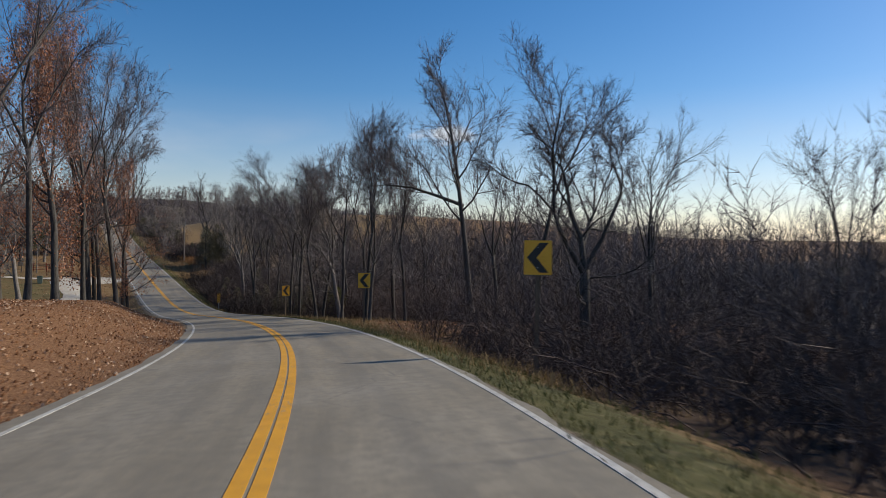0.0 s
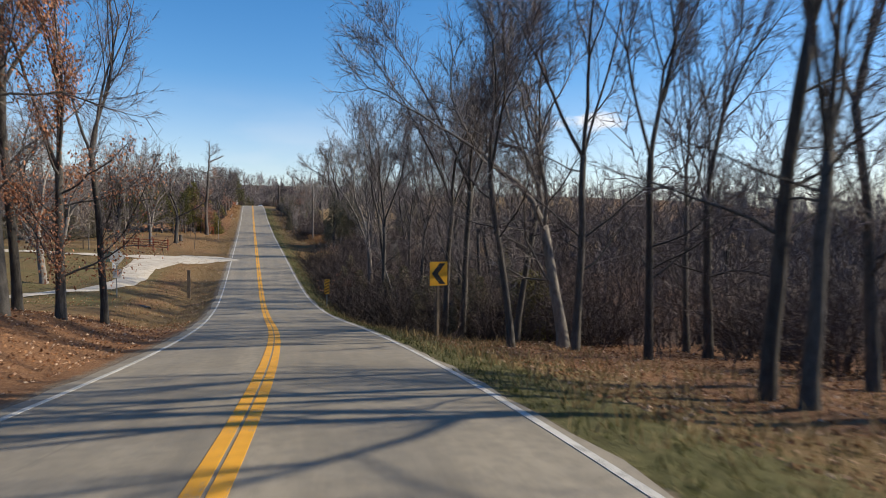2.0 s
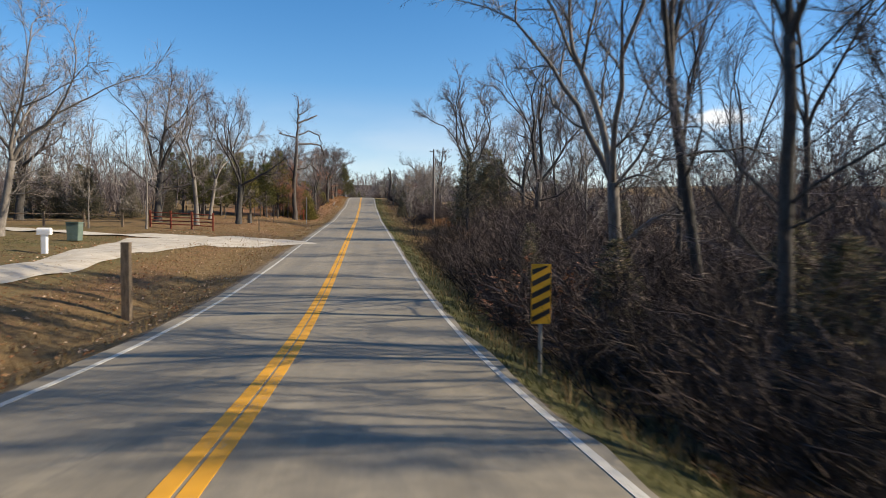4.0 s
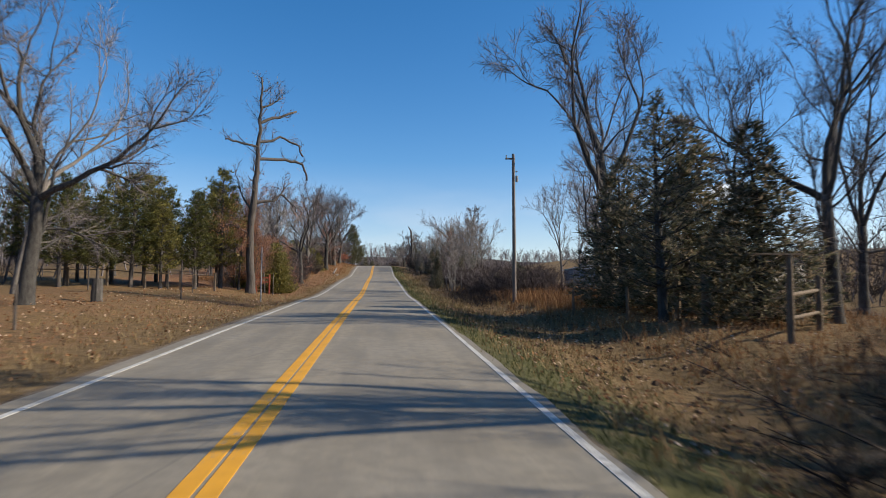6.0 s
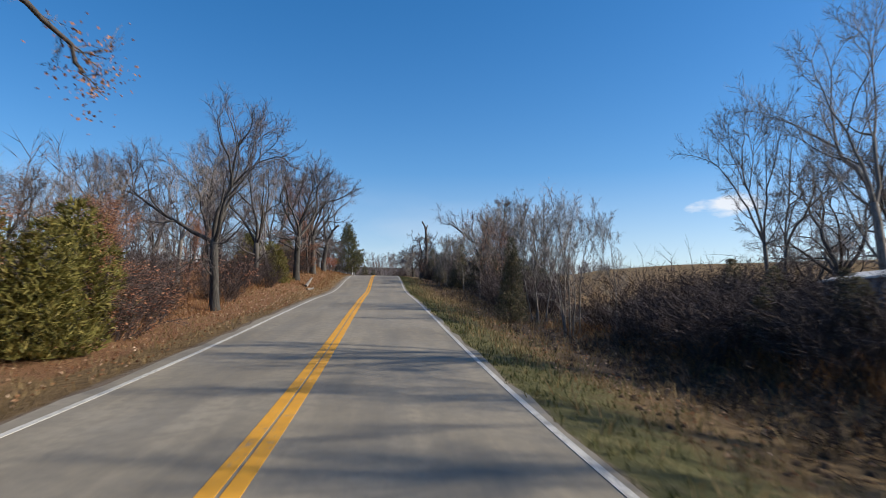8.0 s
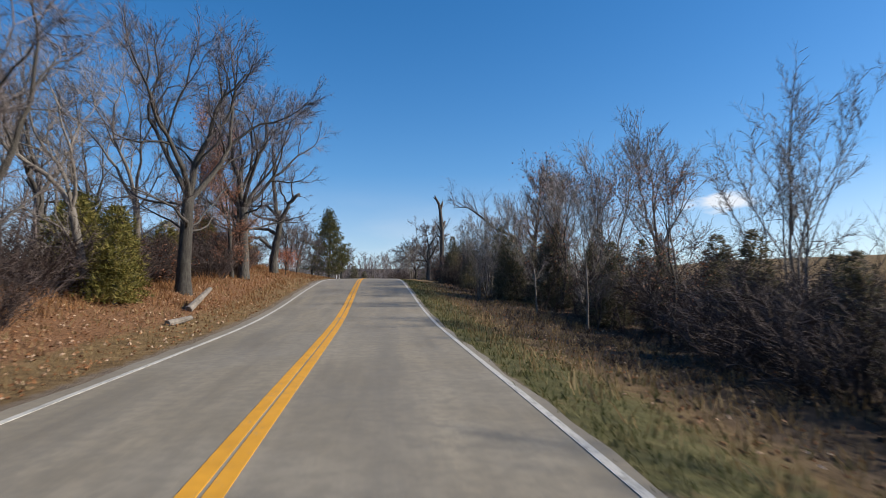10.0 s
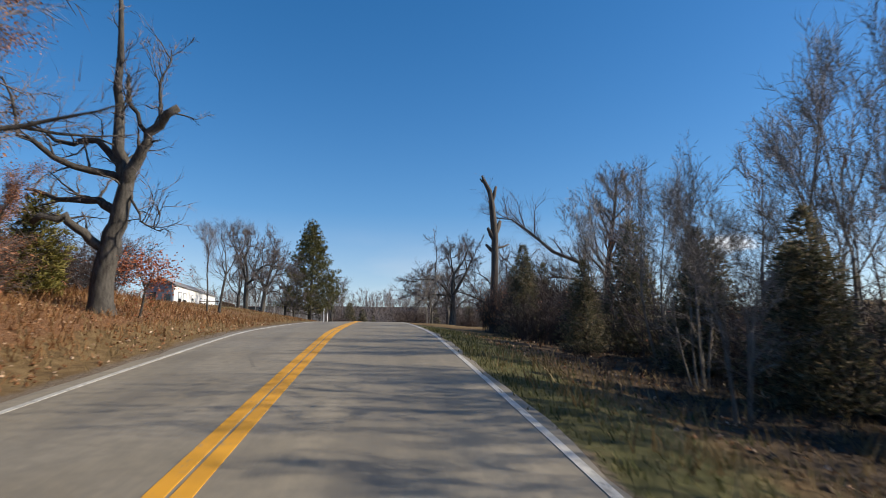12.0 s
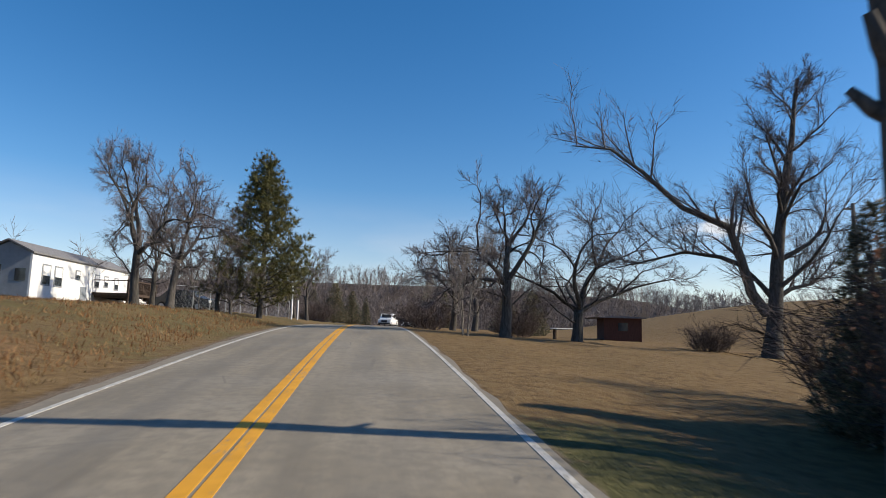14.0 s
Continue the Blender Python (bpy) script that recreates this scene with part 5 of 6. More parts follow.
for x, y, h in [(6.9, 218.0, 3.2), (7.9, 218.8, 3.3), (7.5, 217.0, 2.8), (8.3, 217.6, 3.0)]:
    plant("leafy_brush", x, y, h, "brown bush round the foot of the dead trunk", wide=0.45)

# ---- hilltop ----
plant("giant", 21.1, 242.3, 14.5, "huge old tree with a long low limb over the lawn", turn=0)
for x, y, h, k in [(16.5, 268, 6, "round"), (7.8, 242.8, 8.8, "round"), (5.6, 241, 5.2, "clump"), (7.1, 257, 8, "round"), (9.5, 262, 8, "round"), (6.4, 268, 7, "clump"), (7.0, 275, 6.5, "sapling"),
                   (-9.6, 255.0, 5.2, "sapling"), (-13.5, 258, 8, "oak"), (-5.46, 214.9, 4.1, "forest"), (-5.3, 216.1, 4.4, "back"), (-21.8, 247, 7.6, "round"), (-24.5, 249, 7.0, "spread"),
                   (-4.6, 274, 7.5, "oak"), (-6.5, 280, 7, "spread"), (-13, 266, 7, "oak"), (-6, 288, 7, "forest")]:
    plant(k, x, y, h)
plant("spread", 12.2, 245.3, 8.6, wide=1.35)
plant("round", -9.9, 244.6, 8.8, wide=0.78)
plant("round", -8.9, 246.7, 8.8, wide=0.8)
plant("spruce", -5.2, 251.4, 9.7, wide=0.88, variant=0)
plant("spread", -7.3, 250.2, 6.1, "dense brown bushy tree beside the conifer", wide=0.85)
plant("spread", -6.4, 249.2, 3.9, "low dense brown tree under the conifer", wide=0.8)
for x, y, h in [(19.6, 245.5, 1.7), (20.3, 246.2, 1.9), (4.8, 252, 2.2), (5.6, 260, 2.4), (5.2, 266, 2.6), (9.8, 249, 2.0), (11, 254, 2.4), (-4.4, 284, 2.6), (-5.5, 292, 3), (7.8, 284, 3), (9.2, 292, 3.4)]:
    plant("brush", x, y, h, wide=1.3)
plant("cedar", -3.4, 298, 5.2, wide=1.7)
plant("cedar", -1.2, 303, 4.6, wide=1.6)
plant("cedar", -6.4, 300, 4.4, wide=1.6)
plant("cedar", 0.5, 334, 5.5)
for x, y, h, w in [(14.0, 262, 3.6, 1.8), (12.2, 263.5, 3.2, 1.8), (8.6, 296, 4.4, 1.8), (11.5, 300, 5, 1.4)]:
    plant("cedar", x, y, h, wide=w)


# ---- woods too many to count ----
def woods(name, spots, hmin, hmax, r, twigs, label, material, seed, low=0.2, forks=1, long=0.24, fine=0.24, slant=0.09):
    rg = random.Random(seed)
    s = Soup()
    xs, ys_ = np.array([p[0] for p in spots]), np.array([p[1] for p in spots])
    for x, y, z in zip(xs, ys_, ground_z(xs, ys_)):
        h = rg.uniform(hmin, hmax)
        pts = wander(rg, Vector((x, y, z - 0.1)), Vector((rg.gauss(0, slant), rg.gauss(0, slant), 1)), h, 3, slant * 0.8, 0.02)
        rr = r * rg.uniform(0.5, 1.2)
        s.tube(pts, [rr, rr * 0.7, rr * 0.42, rr * 0.1], 4, False)
        for k in range(twigs):
            q, e = along(pts, rg.uniform(low, 0.99))
            w = side_way(rg, e, rg.uniform(0.3, 0.95), rg.uniform(0, 6.28))
            l = h * rg.uniform(0.08, long)
            s.sliver(q, q + w * l, rr * fine * 1.25)
            m = q + w * l * 0.45
            for _ in range(forks):
                s.sliver(m, m + side_way(rg, w, 0.6, rg.uniform(0, 6.28)) * l * 0.6, rr * fine)
    return tagged(new(name, s.mesh(name, material)), label, "woods", kind="stuff")


rw = random.Random(5)


def strip(n, u0, u1, y0, y1):
    """Random spots beside the road, by distance from its centre."""
    return [(rw.uniform(u0, u1) + float(centre_x(y)), y) for y in (rw.uniform(y0, y1) for _ in range(n))]


woods("thicket", strip(1500, 10, 44, 2, 60) + strip(1500, 6.5, 34, 56, 104), 1.4, 4.6, 0.028, 22, "dense brown leafless thicket of thin stems", M_BRUSH, 3, 0.05, 2, 0.42, 0.26, 0.3)
woods("thicket", [(rw.uniform(34, 120), rw.uniform(0, 130)) for _ in range(800)], 3.5, 7.5, 0.05, 30, "tall brush deep in the wood", M_BRUSH, 17, 0.03, 2, 0.42, 0.42, 0.3)
woods("thicket", strip(650, 6.5, 15, 6, 34), 1.2, 3.4, 0.024, 24, "dark brush on the falling slope", M_BRUSH, 18, 0.04, 2, 0.5, 0.3, 0.4)
woods("thicket", [(rw.uniform(26, 66), rw.uniform(140, 156)) for _ in range(300)], 2.5, 6, 0.04, 26, "brown brush beyond the shed", M_BRUSH, 19, 0.04, 2, 0.42, 0.36, 0.3)
woods("woodland", [(rw.uniform(19, 62), rw.uniform(86, 117)) for _ in range(260)], 4.5, 9, 0.06, 30, "leafless young wood by the stream", M_BRUSH, 23, 0.04, 2, 0.36, 0.34, 0.2)
woods("woodland", [(rw.uniform(24, 56), rw.uniform(126, 146)) for _ in range(70)], 5, 9, 0.07, 28, "thin bare trees behind the cedars", M_TWIG, 25, 0.08, 2, 0.28, 0.3, 0.16)
# stems added to darken the ditch, their colour already shade-dark
woods("bramble", strip(1000, 5.9, 11.5, 134, 214), 0.2, 0.75, 0.012, 22, "low brush and dead stems in the ditch, coloured shade-dark", M_BRAMBLE_SHADE, 26, 0.05, 2, 0.6, 0.4, 0.6)
woods("bramble", strip(170, 6.8, 9.6, 137, 152), 0.4, 1.1, 0.015, 24, "low bramble in the ditch, coloured shade-dark", M_BRAMBLE_SHADE, 24, 0.05, 2, 0.6, 0.4, 0.5)
woods("bramble", strip(1700, 4.7, 13, 58, 106), 0.8, 2.4, 0.018, 26, "tangled bramble beside the road, coloured shade-dark", M_BRAMBLE_SHADE, 13, 0.05, 2, 0.6, 0.4, 0.5)
woods("woodland", [(rw.uniform(15, 90), rw.uniform(-20, 112)) for _ in range(900)], 6, 11.5, 0.05, 30, "leafless woodland behind the thicket", M_TWIG, 4, 0.08, 2, 0.26, 0.4, 0.15)
woods("woodland", [(rw.uniform(-95, -15) if y < 70 else rw.uniform(-95, -30), y) for y in (rw.uniform(15, 150) for _ in range(800))], 8, 15, 0.085, 28, "leafless woodland beyond the yard", M_TWIG, 5, 0.08, 2, 0.26, 0.26, 0.15)
woods("thicket", [(rw.uniform(-80, -19), rw.uniform(116, 146)) for _ in range(420)], 2, 5, 0.03, 22, "brown brush at the back of the yard", M_BRUSH, 14, 0.05, 2, 0.42, 0.3, 0.3)
woods("woodland", [(rw.uniform(-55, -12), rw.uniform(152, 212)) for _ in range(260)], 4, 8, 0.07, 28, "leafless wood behind the left bank", M_TWIG, 6, 0.08, 2, 0.27, 0.28, 0.16)
woods("thicket", strip(300, 9.5, 15, 176, 224), 1.6, 4.6, 0.028, 20, "dark brush under the young trees", M_BRUSH, 15, 0.05, 2, 0.42, 0.28, 0.3)
woods("woodland", [(rw.uniform(-260, 420), rw.uniform(400, 560)) for _ in range(3600)], 6, 10, 0.065, 30, "bare woods over the far ridge", M_TWIG, 7, 0.06, 1, 0.42, 1.0, 0.25)
woods("woodland", [(rw.uniform(95, 190), rw.uniform(110, 215)) for _ in range(220)], 7, 11, 0.08, 26, "bare tree line at the end of the field", M_TWIG, 20, 0.08, 2, 0.28, 0.5, 0.16)
woods("woodland", [(rw.uniform(110, 230), rw.uniform(215, 430)) for _ in range(420)], 3.5, 6, 0.08, 26, "bare tree line beyond the field", M_TWIG, 8, 0.08, 2, 0.28, 0.5, 0.16)
woods("woodland", [(rw.uniform(-90, -30), rw.uniform(272, 420)) for _ in range(200)], 6, 9, 0.08, 26, "bare woods behind the house", M_TWIG, 9, 0.08, 2, 0.28, 0.4, 0.16)
woods("woodland", [(float(centre_x(y)) + rw.choice((-1, 1)) * rw.uniform(6, 26), y) for y in (rw.uniform(296, 400) for _ in range(220))], 5, 9, 0.08, 28, "bare woods on both sides of the falling road", M_TWIG, 10, 0.08, 2, 0.28, 0.36, 0.16)
woods("woodland", [(rw.uniform(40, 150), rw.uniform(100, 135)) for _ in range(240)], 7, 12, 0.08, 28, "bare tree belt along the field", M_TWIG, 11, 0.08, 2, 0.28, 0.3, 0.16)
woods("woodland", [(rw.uniform(-70, -18), rw.uniform(124, 150)) for _ in range(190)], 6, 11, 0.07, 28, "bare trees behind the pines", M_TWIG, 12, 0.08, 2, 0.28, 0.3, 0.16)


def scatter(name, n, place, make, material, label, category, seed):
    rg = random.Random(seed)
    s = Soup()
    pts = [place(rg) for _ in range(n)]
    xs = np.array([u + float(centre_x(y)) for u, y in pts])
    yy = np.array([p[1] for p in pts])
    for x, y, z in zip(xs, yy, ground_z(xs, yy)):
        make(rg, s, Vector((x, y, z)))
    return tagged(new(name, s.mesh(name, material)), label, category, kind="stuff")


def fallen(rg, s, p):
    al = Vector((rg.gauss(0, 1), rg.gauss(0, 1), rg.gauss(0, .35))).normalized() * rg.uniform(0.045, 0.095)
    ac = al.cross(Vector((rg.gauss(0, .35), rg.gauss(0, .35), 1))).normalized() * al.length * 0.36
    s.leaf(p + Vector((0, 0, 0.03)) - al * 0.5, al, ac, Vector((0, 0, rg.uniform(0.01, 0.05))))


def tuft(h0, h1, blades):
    def make(rg, s, p):
        for _ in range(blades):
            h = rg.uniform(h0, h1)
            q = p + Vector((rg.gauss(0, .09), rg.gauss(0, .09), -0.03))
            az = rg.uniform(0, 6.28)
            s.blade(q, q + Vector((rg.gauss(0, .4) * h, rg.gauss(0, .4) * h, h)), Vector((math.cos(az), math.sin(az), 0)) * rg.uniform(0.006, 0.014))
    return make


def clod(rg, s, p):
    """A lump of earth with uneven corners, half sunk."""
    r, k = rg.uniform(0.03, 0.1), len(s.v)
    az = rg.uniform(0, 1.57)
    for i in range(5):
        w = az + i * 1.257
        s.v.append((p.x + math.cos(w) * r * rg.uniform(0.7, 1.2), p.y + math.sin(w) * r * rg.uniform(0.7, 1.2), p.z - 0.03))
    for i in range(4):
        w = az + 0.4 + i * 1.571
        s.v.append((p.x + math.cos(w) * r * rg.uniform(0.3, 0.6), p.y + math.sin(w) * r * rg.uniform(0.3, 0.6), p.z + r * rg.uniform(0.25, 0.7)))
    s.f += [(k, k + 1, k + 5), (k + 1, k + 6, k + 5), (k + 1, k + 2, k + 6), (k + 2, k + 7, k + 6), (k + 2, k + 3, k + 7), (k + 3, k + 8, k + 7), (k + 3, k + 4, k + 8), (k + 4, k, k + 8), (k, k + 5, k + 8), (k + 5, k + 6, k + 7), (k + 5, k + 7, k + 8)]


scatter("loose_earth", 800, lambda g: (rw.uniform(4.3, 8.5), rw.uniform(96, 134)), clod, M_EARTH, "dark clods of earth along the dug ditch", "earth", 41)
scatter("loose_earth", 1300, lambda g: (rw.uniform(4.8, 10.5), rw.uniform(136, 212)), clod, M_EARTH, "dark clods of earth under the hedge", "earth", 42)
scatter("fallen_leaves", 22000, lambda g: (-rw.uniform(3.2, 15), rw.uniform(6, 66)), fallen, M_LITTER, "rust-brown oak leaves lying on the bank", "leaves", 21)
scatter("fallen_leaves", 12000, lambda g: (rw.uniform(4.6, 14), rw.uniform(26, 72)), fallen, M_LITTER, "brown leaves under the trees", "leaves", 22)
scatter("fallen_leaves", 6000, lambda g: (-rw.uniform(3.0, 9), rw.uniform(160, 216)), fallen, M_LITTER, "pale brown leaves caught in the bank's grass", "leaves", 34)
scatter("fallen_leaves", 11000, lambda g: (-rw.uniform(3.3, 12), rw.uniform(70, 216)), fallen, M_LITTER, "brown leaves along the ditch", "leaves", 23)
scatter("fallen_leaves", 5000, lambda g: (rw.uniform(3.9, 13), rw.uniform(92, 132)), fallen, M_LITTER, "pale and brown leaves over the rough ditch", "leaves", 33)
scatter("fallen_leaves", 6000, lambda g: (rw.uniform(4.6, 13), rw.uniform(104, 212)), fallen, M_LITTER, "brown leaves in the ditch", "leaves", 24)
scatter("dry_grass", 4600, lambda g: (-rw.uniform(3.1, 7.5), rw.uniform(62, 212)), tuft(0.05, 0.2, 4), M_DRY_GRASS, "dry tan grass along the road", "grass", 25)
scatter("dry_grass", 6000, lambda g: (rw.uniform(3.6, 9.5), rw.uniform(14, 203)), tuft(0.1, 0.35, 4), M_DRY_GRASS, "dry tan grass along the road", "grass", 26)
scatter("broomsedge", 2600, lambda g: (rw.uniform(7.5, 20), rw.uniform(106, 160)), tuft(0.12, 0.5, 5), M_RED_GRASS, "tall rust-coloured grass by the fence", "grass", 27)
scatter("broomsedge", 4000, lambda g: (-rw.uniform(6.2, 14), rw.uniform(152, 214)), tuft(0.15, 0.45, 5), M_RED_GRASS, "rust-coloured grass on the bank", "grass", 28)
scatter("broomsedge", 3200, lambda g: (rw.uniform(8.6, 19), rw.uniform(127, 153)), tuft(0.3, 0.85, 5), M_RED_GRASS, "tall rust-coloured grass round the pole", "grass", 31)
scatter("broomsedge", 2600, lambda g: (-rw.uniform(3.6, 12), rw.uniform(184, 213)), tuft(0.08, 0.3, 5), M_RED_GRASS, "rust-coloured grass over the bank", "grass", 32)
scatter("green_grass", 9500, lambda g: (3.28 + 2.6 * rw.random() ** 1.5, rw.uniform(8, 214)), tuft(0.04, 0.15, 4), M_GREEN_GRASS, "short green grass on the verge", "grass", 29)
scatter("green_grass", 1600, lambda g: (-rw.uniform(8.5, 16), rw.uniform(66, 108)), tuft(0.04, 0.12, 4), M_GREEN_GRASS, "short lawn grass in the yard", "grass", 30)
scatter("broomsedge", 3400, lambda g: (-3.6 - 18 * rw.random() ** 1.3, 211 + 36 * rw.random() ** 1.4), tuft(0.06, 0.2, 5), M_RED_GRASS, "low rust-brown grass over the hilltop meadow", "grass", 51)
scatter("dry_grass", 2200, lambda g: (-3.4 - 16 * rw.random() ** 1.3, rw.uniform(212, 250)), tuft(0.04, 0.14, 4), M_DRY_GRASS, "short dry grass on the hilltop meadow", "grass", 52)


# ---- signs, posts, poles ----
def standing(name, x, y, label, category, turn=0.0, group="", lift=0.0):
    ob = new(name)
    ob.matrix_basis = pose(x, y, float(ground_z(x, y)[0]) + lift, 0, 0, turn)
    return tagged(ob, label, category, group)


def chevron_sign(x, y, mid, turn):
    """A yellow plate 0.61 x 0.76 m with a black chevron that points left, on a post; mid: the plate's middle above sea level."""
    ob = standing("chevron_sign", x, y, "yellow curve sign with a black chevron on a wooden post", "sign", turn, "curve signs")
    z = mid - ob.matrix_basis.translation.z
    part("post", block((-0.045, 0.0, -0.3), (0.045, 0.09, z + 0.3)), M_WOOD_POST, ob, "weathered square post", 0.008)
    plate = part("panel", block((-0.305, -0.012, z - 0.38), (0.305, -0.002, z + 0.38)), M_SIGN_YELLOW, ob, "yellow reflective plate", 0.003)
    s = Soup()
    s.prism([(0.235, z + 0.33), (0.03, z + 0.33), (-0.24, z), (0.03, z - 0.33), (0.235, z - 0.33), (-0.03, z)], -0.017, -0.0135)
    part("chevron", s, M_SIGN_BLACK, plate, "black arrow shape")
    for dz in (-0.22, 0.22):
        part("bolt", rod((0, -0.026, z + dz), (0, -0.012, z + dz), 0.012, 6), M_METAL, plate)


chevron_sign(0.3, 17.4, 9.42, -38)
chevron_sign(4.1, 36.3, 7.6, -22)
chevron_sign(5.1, 53.95, 5.66, 8)


def object_marker(x, y):
    ob = standing("object_marker", x, y, "narrow yellow marker with black diagonal stripes", "sign", -4)
    z = 2.86 - ob.matrix_basis.translation.z
    part("post", rod((0, 0.02, -0.3), (0, 0.02, z + 0.9), 0.03, 6), M_METAL, ob)
    plate = part("panel", block((-0.15, -0.012, z), (0.15, -0.002, z + 0.91)), M_SIGN_YELLOW, ob, "yellow plate", 0.003)
    for k in range(5):
        s = Soup()
        b = z + 0.02 + k * 0.18
        s.prism([(-0.14, b), (0.14, b + 0.14), (0.14, b + 0.225), (-0.14, b + 0.085)] if k < 4 else [(-0.14, b), (0.1, b + 0.12), (0.1, b + 0.15), (-0.14, b + 0.085)], -0.017, -0.0135)
        part("stripe", s, M_SIGN_BLACK, plate)


object_marker(3.95, 74.4)

back = standing("warning_sign", -8.3, 76.8, "back of a grey diamond-shaped road sign on a steel post", "sign", 42)
part("post", rod((0, 0, -0.2), (0, 0, 2.9), 0.03, 6), M_METAL, back)
s = Soup()
s.prism([(0, 1.9), (0.55, 2.45), (0, 3.0), (-0.55, 2.45)], -0.04, -0.034)
part("panel", s, M_SIGN_BACK, back, "bare metal back of the plate", 0.002)
part("advisory_plate", block((-0.28, -0.04, 1.2), (0.28, -0.034, 1.72)), M_SIGN_BACK, back, "bare metal back of the small plate", 0.002)


def post(name, x, y, h, r, material, label, category="post", group="", square=False, lean=(0, 0)):
    ob = new(name, (block((-r, -r, -0.25), (r, r, h)) if square else rod((0, 0, -0.25), (0, 0, h), r, 9, r * 0.9)).mesh(name, material))
    ob.matrix_basis = pose(x, y, float(ground_z(x, y)[0]), lean[0], lean[1], rng.uniform(0, 90) if not square else 0)
    return tagged(ob, label, category, group)


post("marker_post", -4.7, 81.9, 1.95, 0.1, M_WOOD_POST, "broad brown wooden post by the ditch", square=True)
box = standing("mailbox", -11.2, 91.6, "small white mailbox on a post beside the driveway", "mailbox", 90)
part("post", block((-0.09, -0.09, -0.2), (0.09, 0.09, 0.75)), M_SIDING, box)
s = Soup()
s.prism([(-0.1, 0.75), (0.1, 0.75)] + [(0.1 * math.cos(w), 0.92 + 0.1 * math.sin(w)) for w in np.linspace(0, math.pi, 7)], -0.25, 0.25)
body = part("box", s, M_SIDING, box, "white rounded metal box")
part("flag", block((0.105, -0.1, 0.86), (0.115, 0.05, 0.98)), M_RED_WOOD, body)
bin_ = standing("trash_bin", -12.7, 97.7, "dark green bin standing by the lane", "bin")
s = Soup()
s.prism([(-0.24, 0.0), (0.24, 0.0), (0.29, 0.85), (-0.29, 0.85)], -0.28, 0.28)
part("body", s, M_HAY, bin_, bevel=0.02)
part("lid", block((-0.31, -0.32, 0.85), (0.31, 0.32, 0.92)), M_HAY, bin_, bevel=0.02)
pipe = new("culvert")
tagged(pipe, "short rusty culvert pipe ending in the ditch", "pipe")
e0, e1 = Vector((-6.1, 73.4, float(ground_z(-6.1, 73.4)[0]) - 0.06)), Vector((-8.6, 78.0, float(ground_z(-8.6, 78.0)[0]) - 0.5))
part("barrel", rod(e0, e1, 0.2, 14), M_OLD_SIDING, pipe)
# closed disc whose near-black colour stands for the shade inside the pipe
part("mouth", rod(e0 + (e0 - e1).normalized() * 0.01, e0 + (e1 - e0).normalized() * 0.03, 0.18, 14), M_RUBBER_AND_SHADE, pipe, "flat dark disc painted as the shade inside the pipe")


def rail_gate(x0, y0, x1, y1, n, h, rails, label, wood=M_WOOD_POST):
    ob = new("rail_fence")
    tagged(ob, label, "fence")
    prev = None
    for k in range(n):
        x, y = x0 + (x1 - x0) * k / (n - 1), y0 + (y1 - y0) * k / (n - 1)
        z = float(ground_z(x, y)[0])
        part("post", block((x - 0.06, y - 0.06, z - 0.2), (x + 0.06, y + 0.06, z + h)), wood, ob)
        if prev:
            for r in rails:
                part("rail", rod((*prev[:2], prev[2] + r), (x, y, z + r), 0.035, 6), wood, ob)
        prev = (x, y, z)


rail_gate(-14.2, 113.2, -9.4, 111.4, 4, 1.25, (0.3, 0.55, 0.8, 1.1), "reddish wooden rail gate at the yard's edge", M_RED_WOOD)
rail_gate(-22, 109, -15.5, 111.5, 4, 1.0, (0.4, 0.85), "low wooden rail fence in the yard")
for x, y, h in [(-7.0, 116, 1.05), (-8.1, 131.8, 1.9), (-9.2, 137.5, 1.4), (-11.5, 140.5, 1.3), (-13.5, 134.5, 1.3), (-5.2, 136.2, 3.0), (-6.0, 145, 1.5)]:
    post("fence_post", x, y, h, 0.035, M_METAL if h > 2 else M_BARK_DEAD, "thin rusty steel fence post in the grass" if h < 2 else "slim grey steel post by the ditch", group="fence posts")
rail_gate(-18.5, 138.4, -9.0, 141.5, 6, 1.1, (0.95,), "old wire-and-rail fence before the pines")
post("stump", -9.5, 126.1, 0.9, 0.22, M_BARK, "broken grey tree stump in the leaves", "stump")
brace = standing("fence_brace", -6.9, 146.2, "reddish wooden fence corner brace", "fence", 20)
for x in (-0.45, 0.45):
    part("post", block((x - 0.06, -0.06, -0.2), (x + 0.06, 0.06, 1.35)), M_RED_WOOD, brace, bevel=0.01)
for z in (0.75, 1.05):
    part("rail", block((-0.39, -0.04, z), (0.39, 0.04, z + 0.09)), M_RED_WOOD, brace)
for x, y, h, r in [(11.0, 118.7, 1.5, 0.13), (12.3, 122.0, 1.3, 0.12), (11.2, 120.9, 1.4, 0.11), (9.7, 121.5, 1.1, 0.06), (8.9, 125, 1.0, 0.05), (12.0, 112.5, 1.4, 0.07), (13.4, 133, 1.1, 0.05), (12.5, 136.8, 1.1, 0.05), (10.4, 144.5, 1.2, 0.05), (9.0, 152.2, 1.2, 0.05), (12.2, 147.5, 1.2, 0.05)]:
    post("fence_post", x, y, h, r, M_WOOD_POST, "thick weathered wooden fence post" if r > 0.08 else "slim wooden fence post in tall grass", group="fence posts")

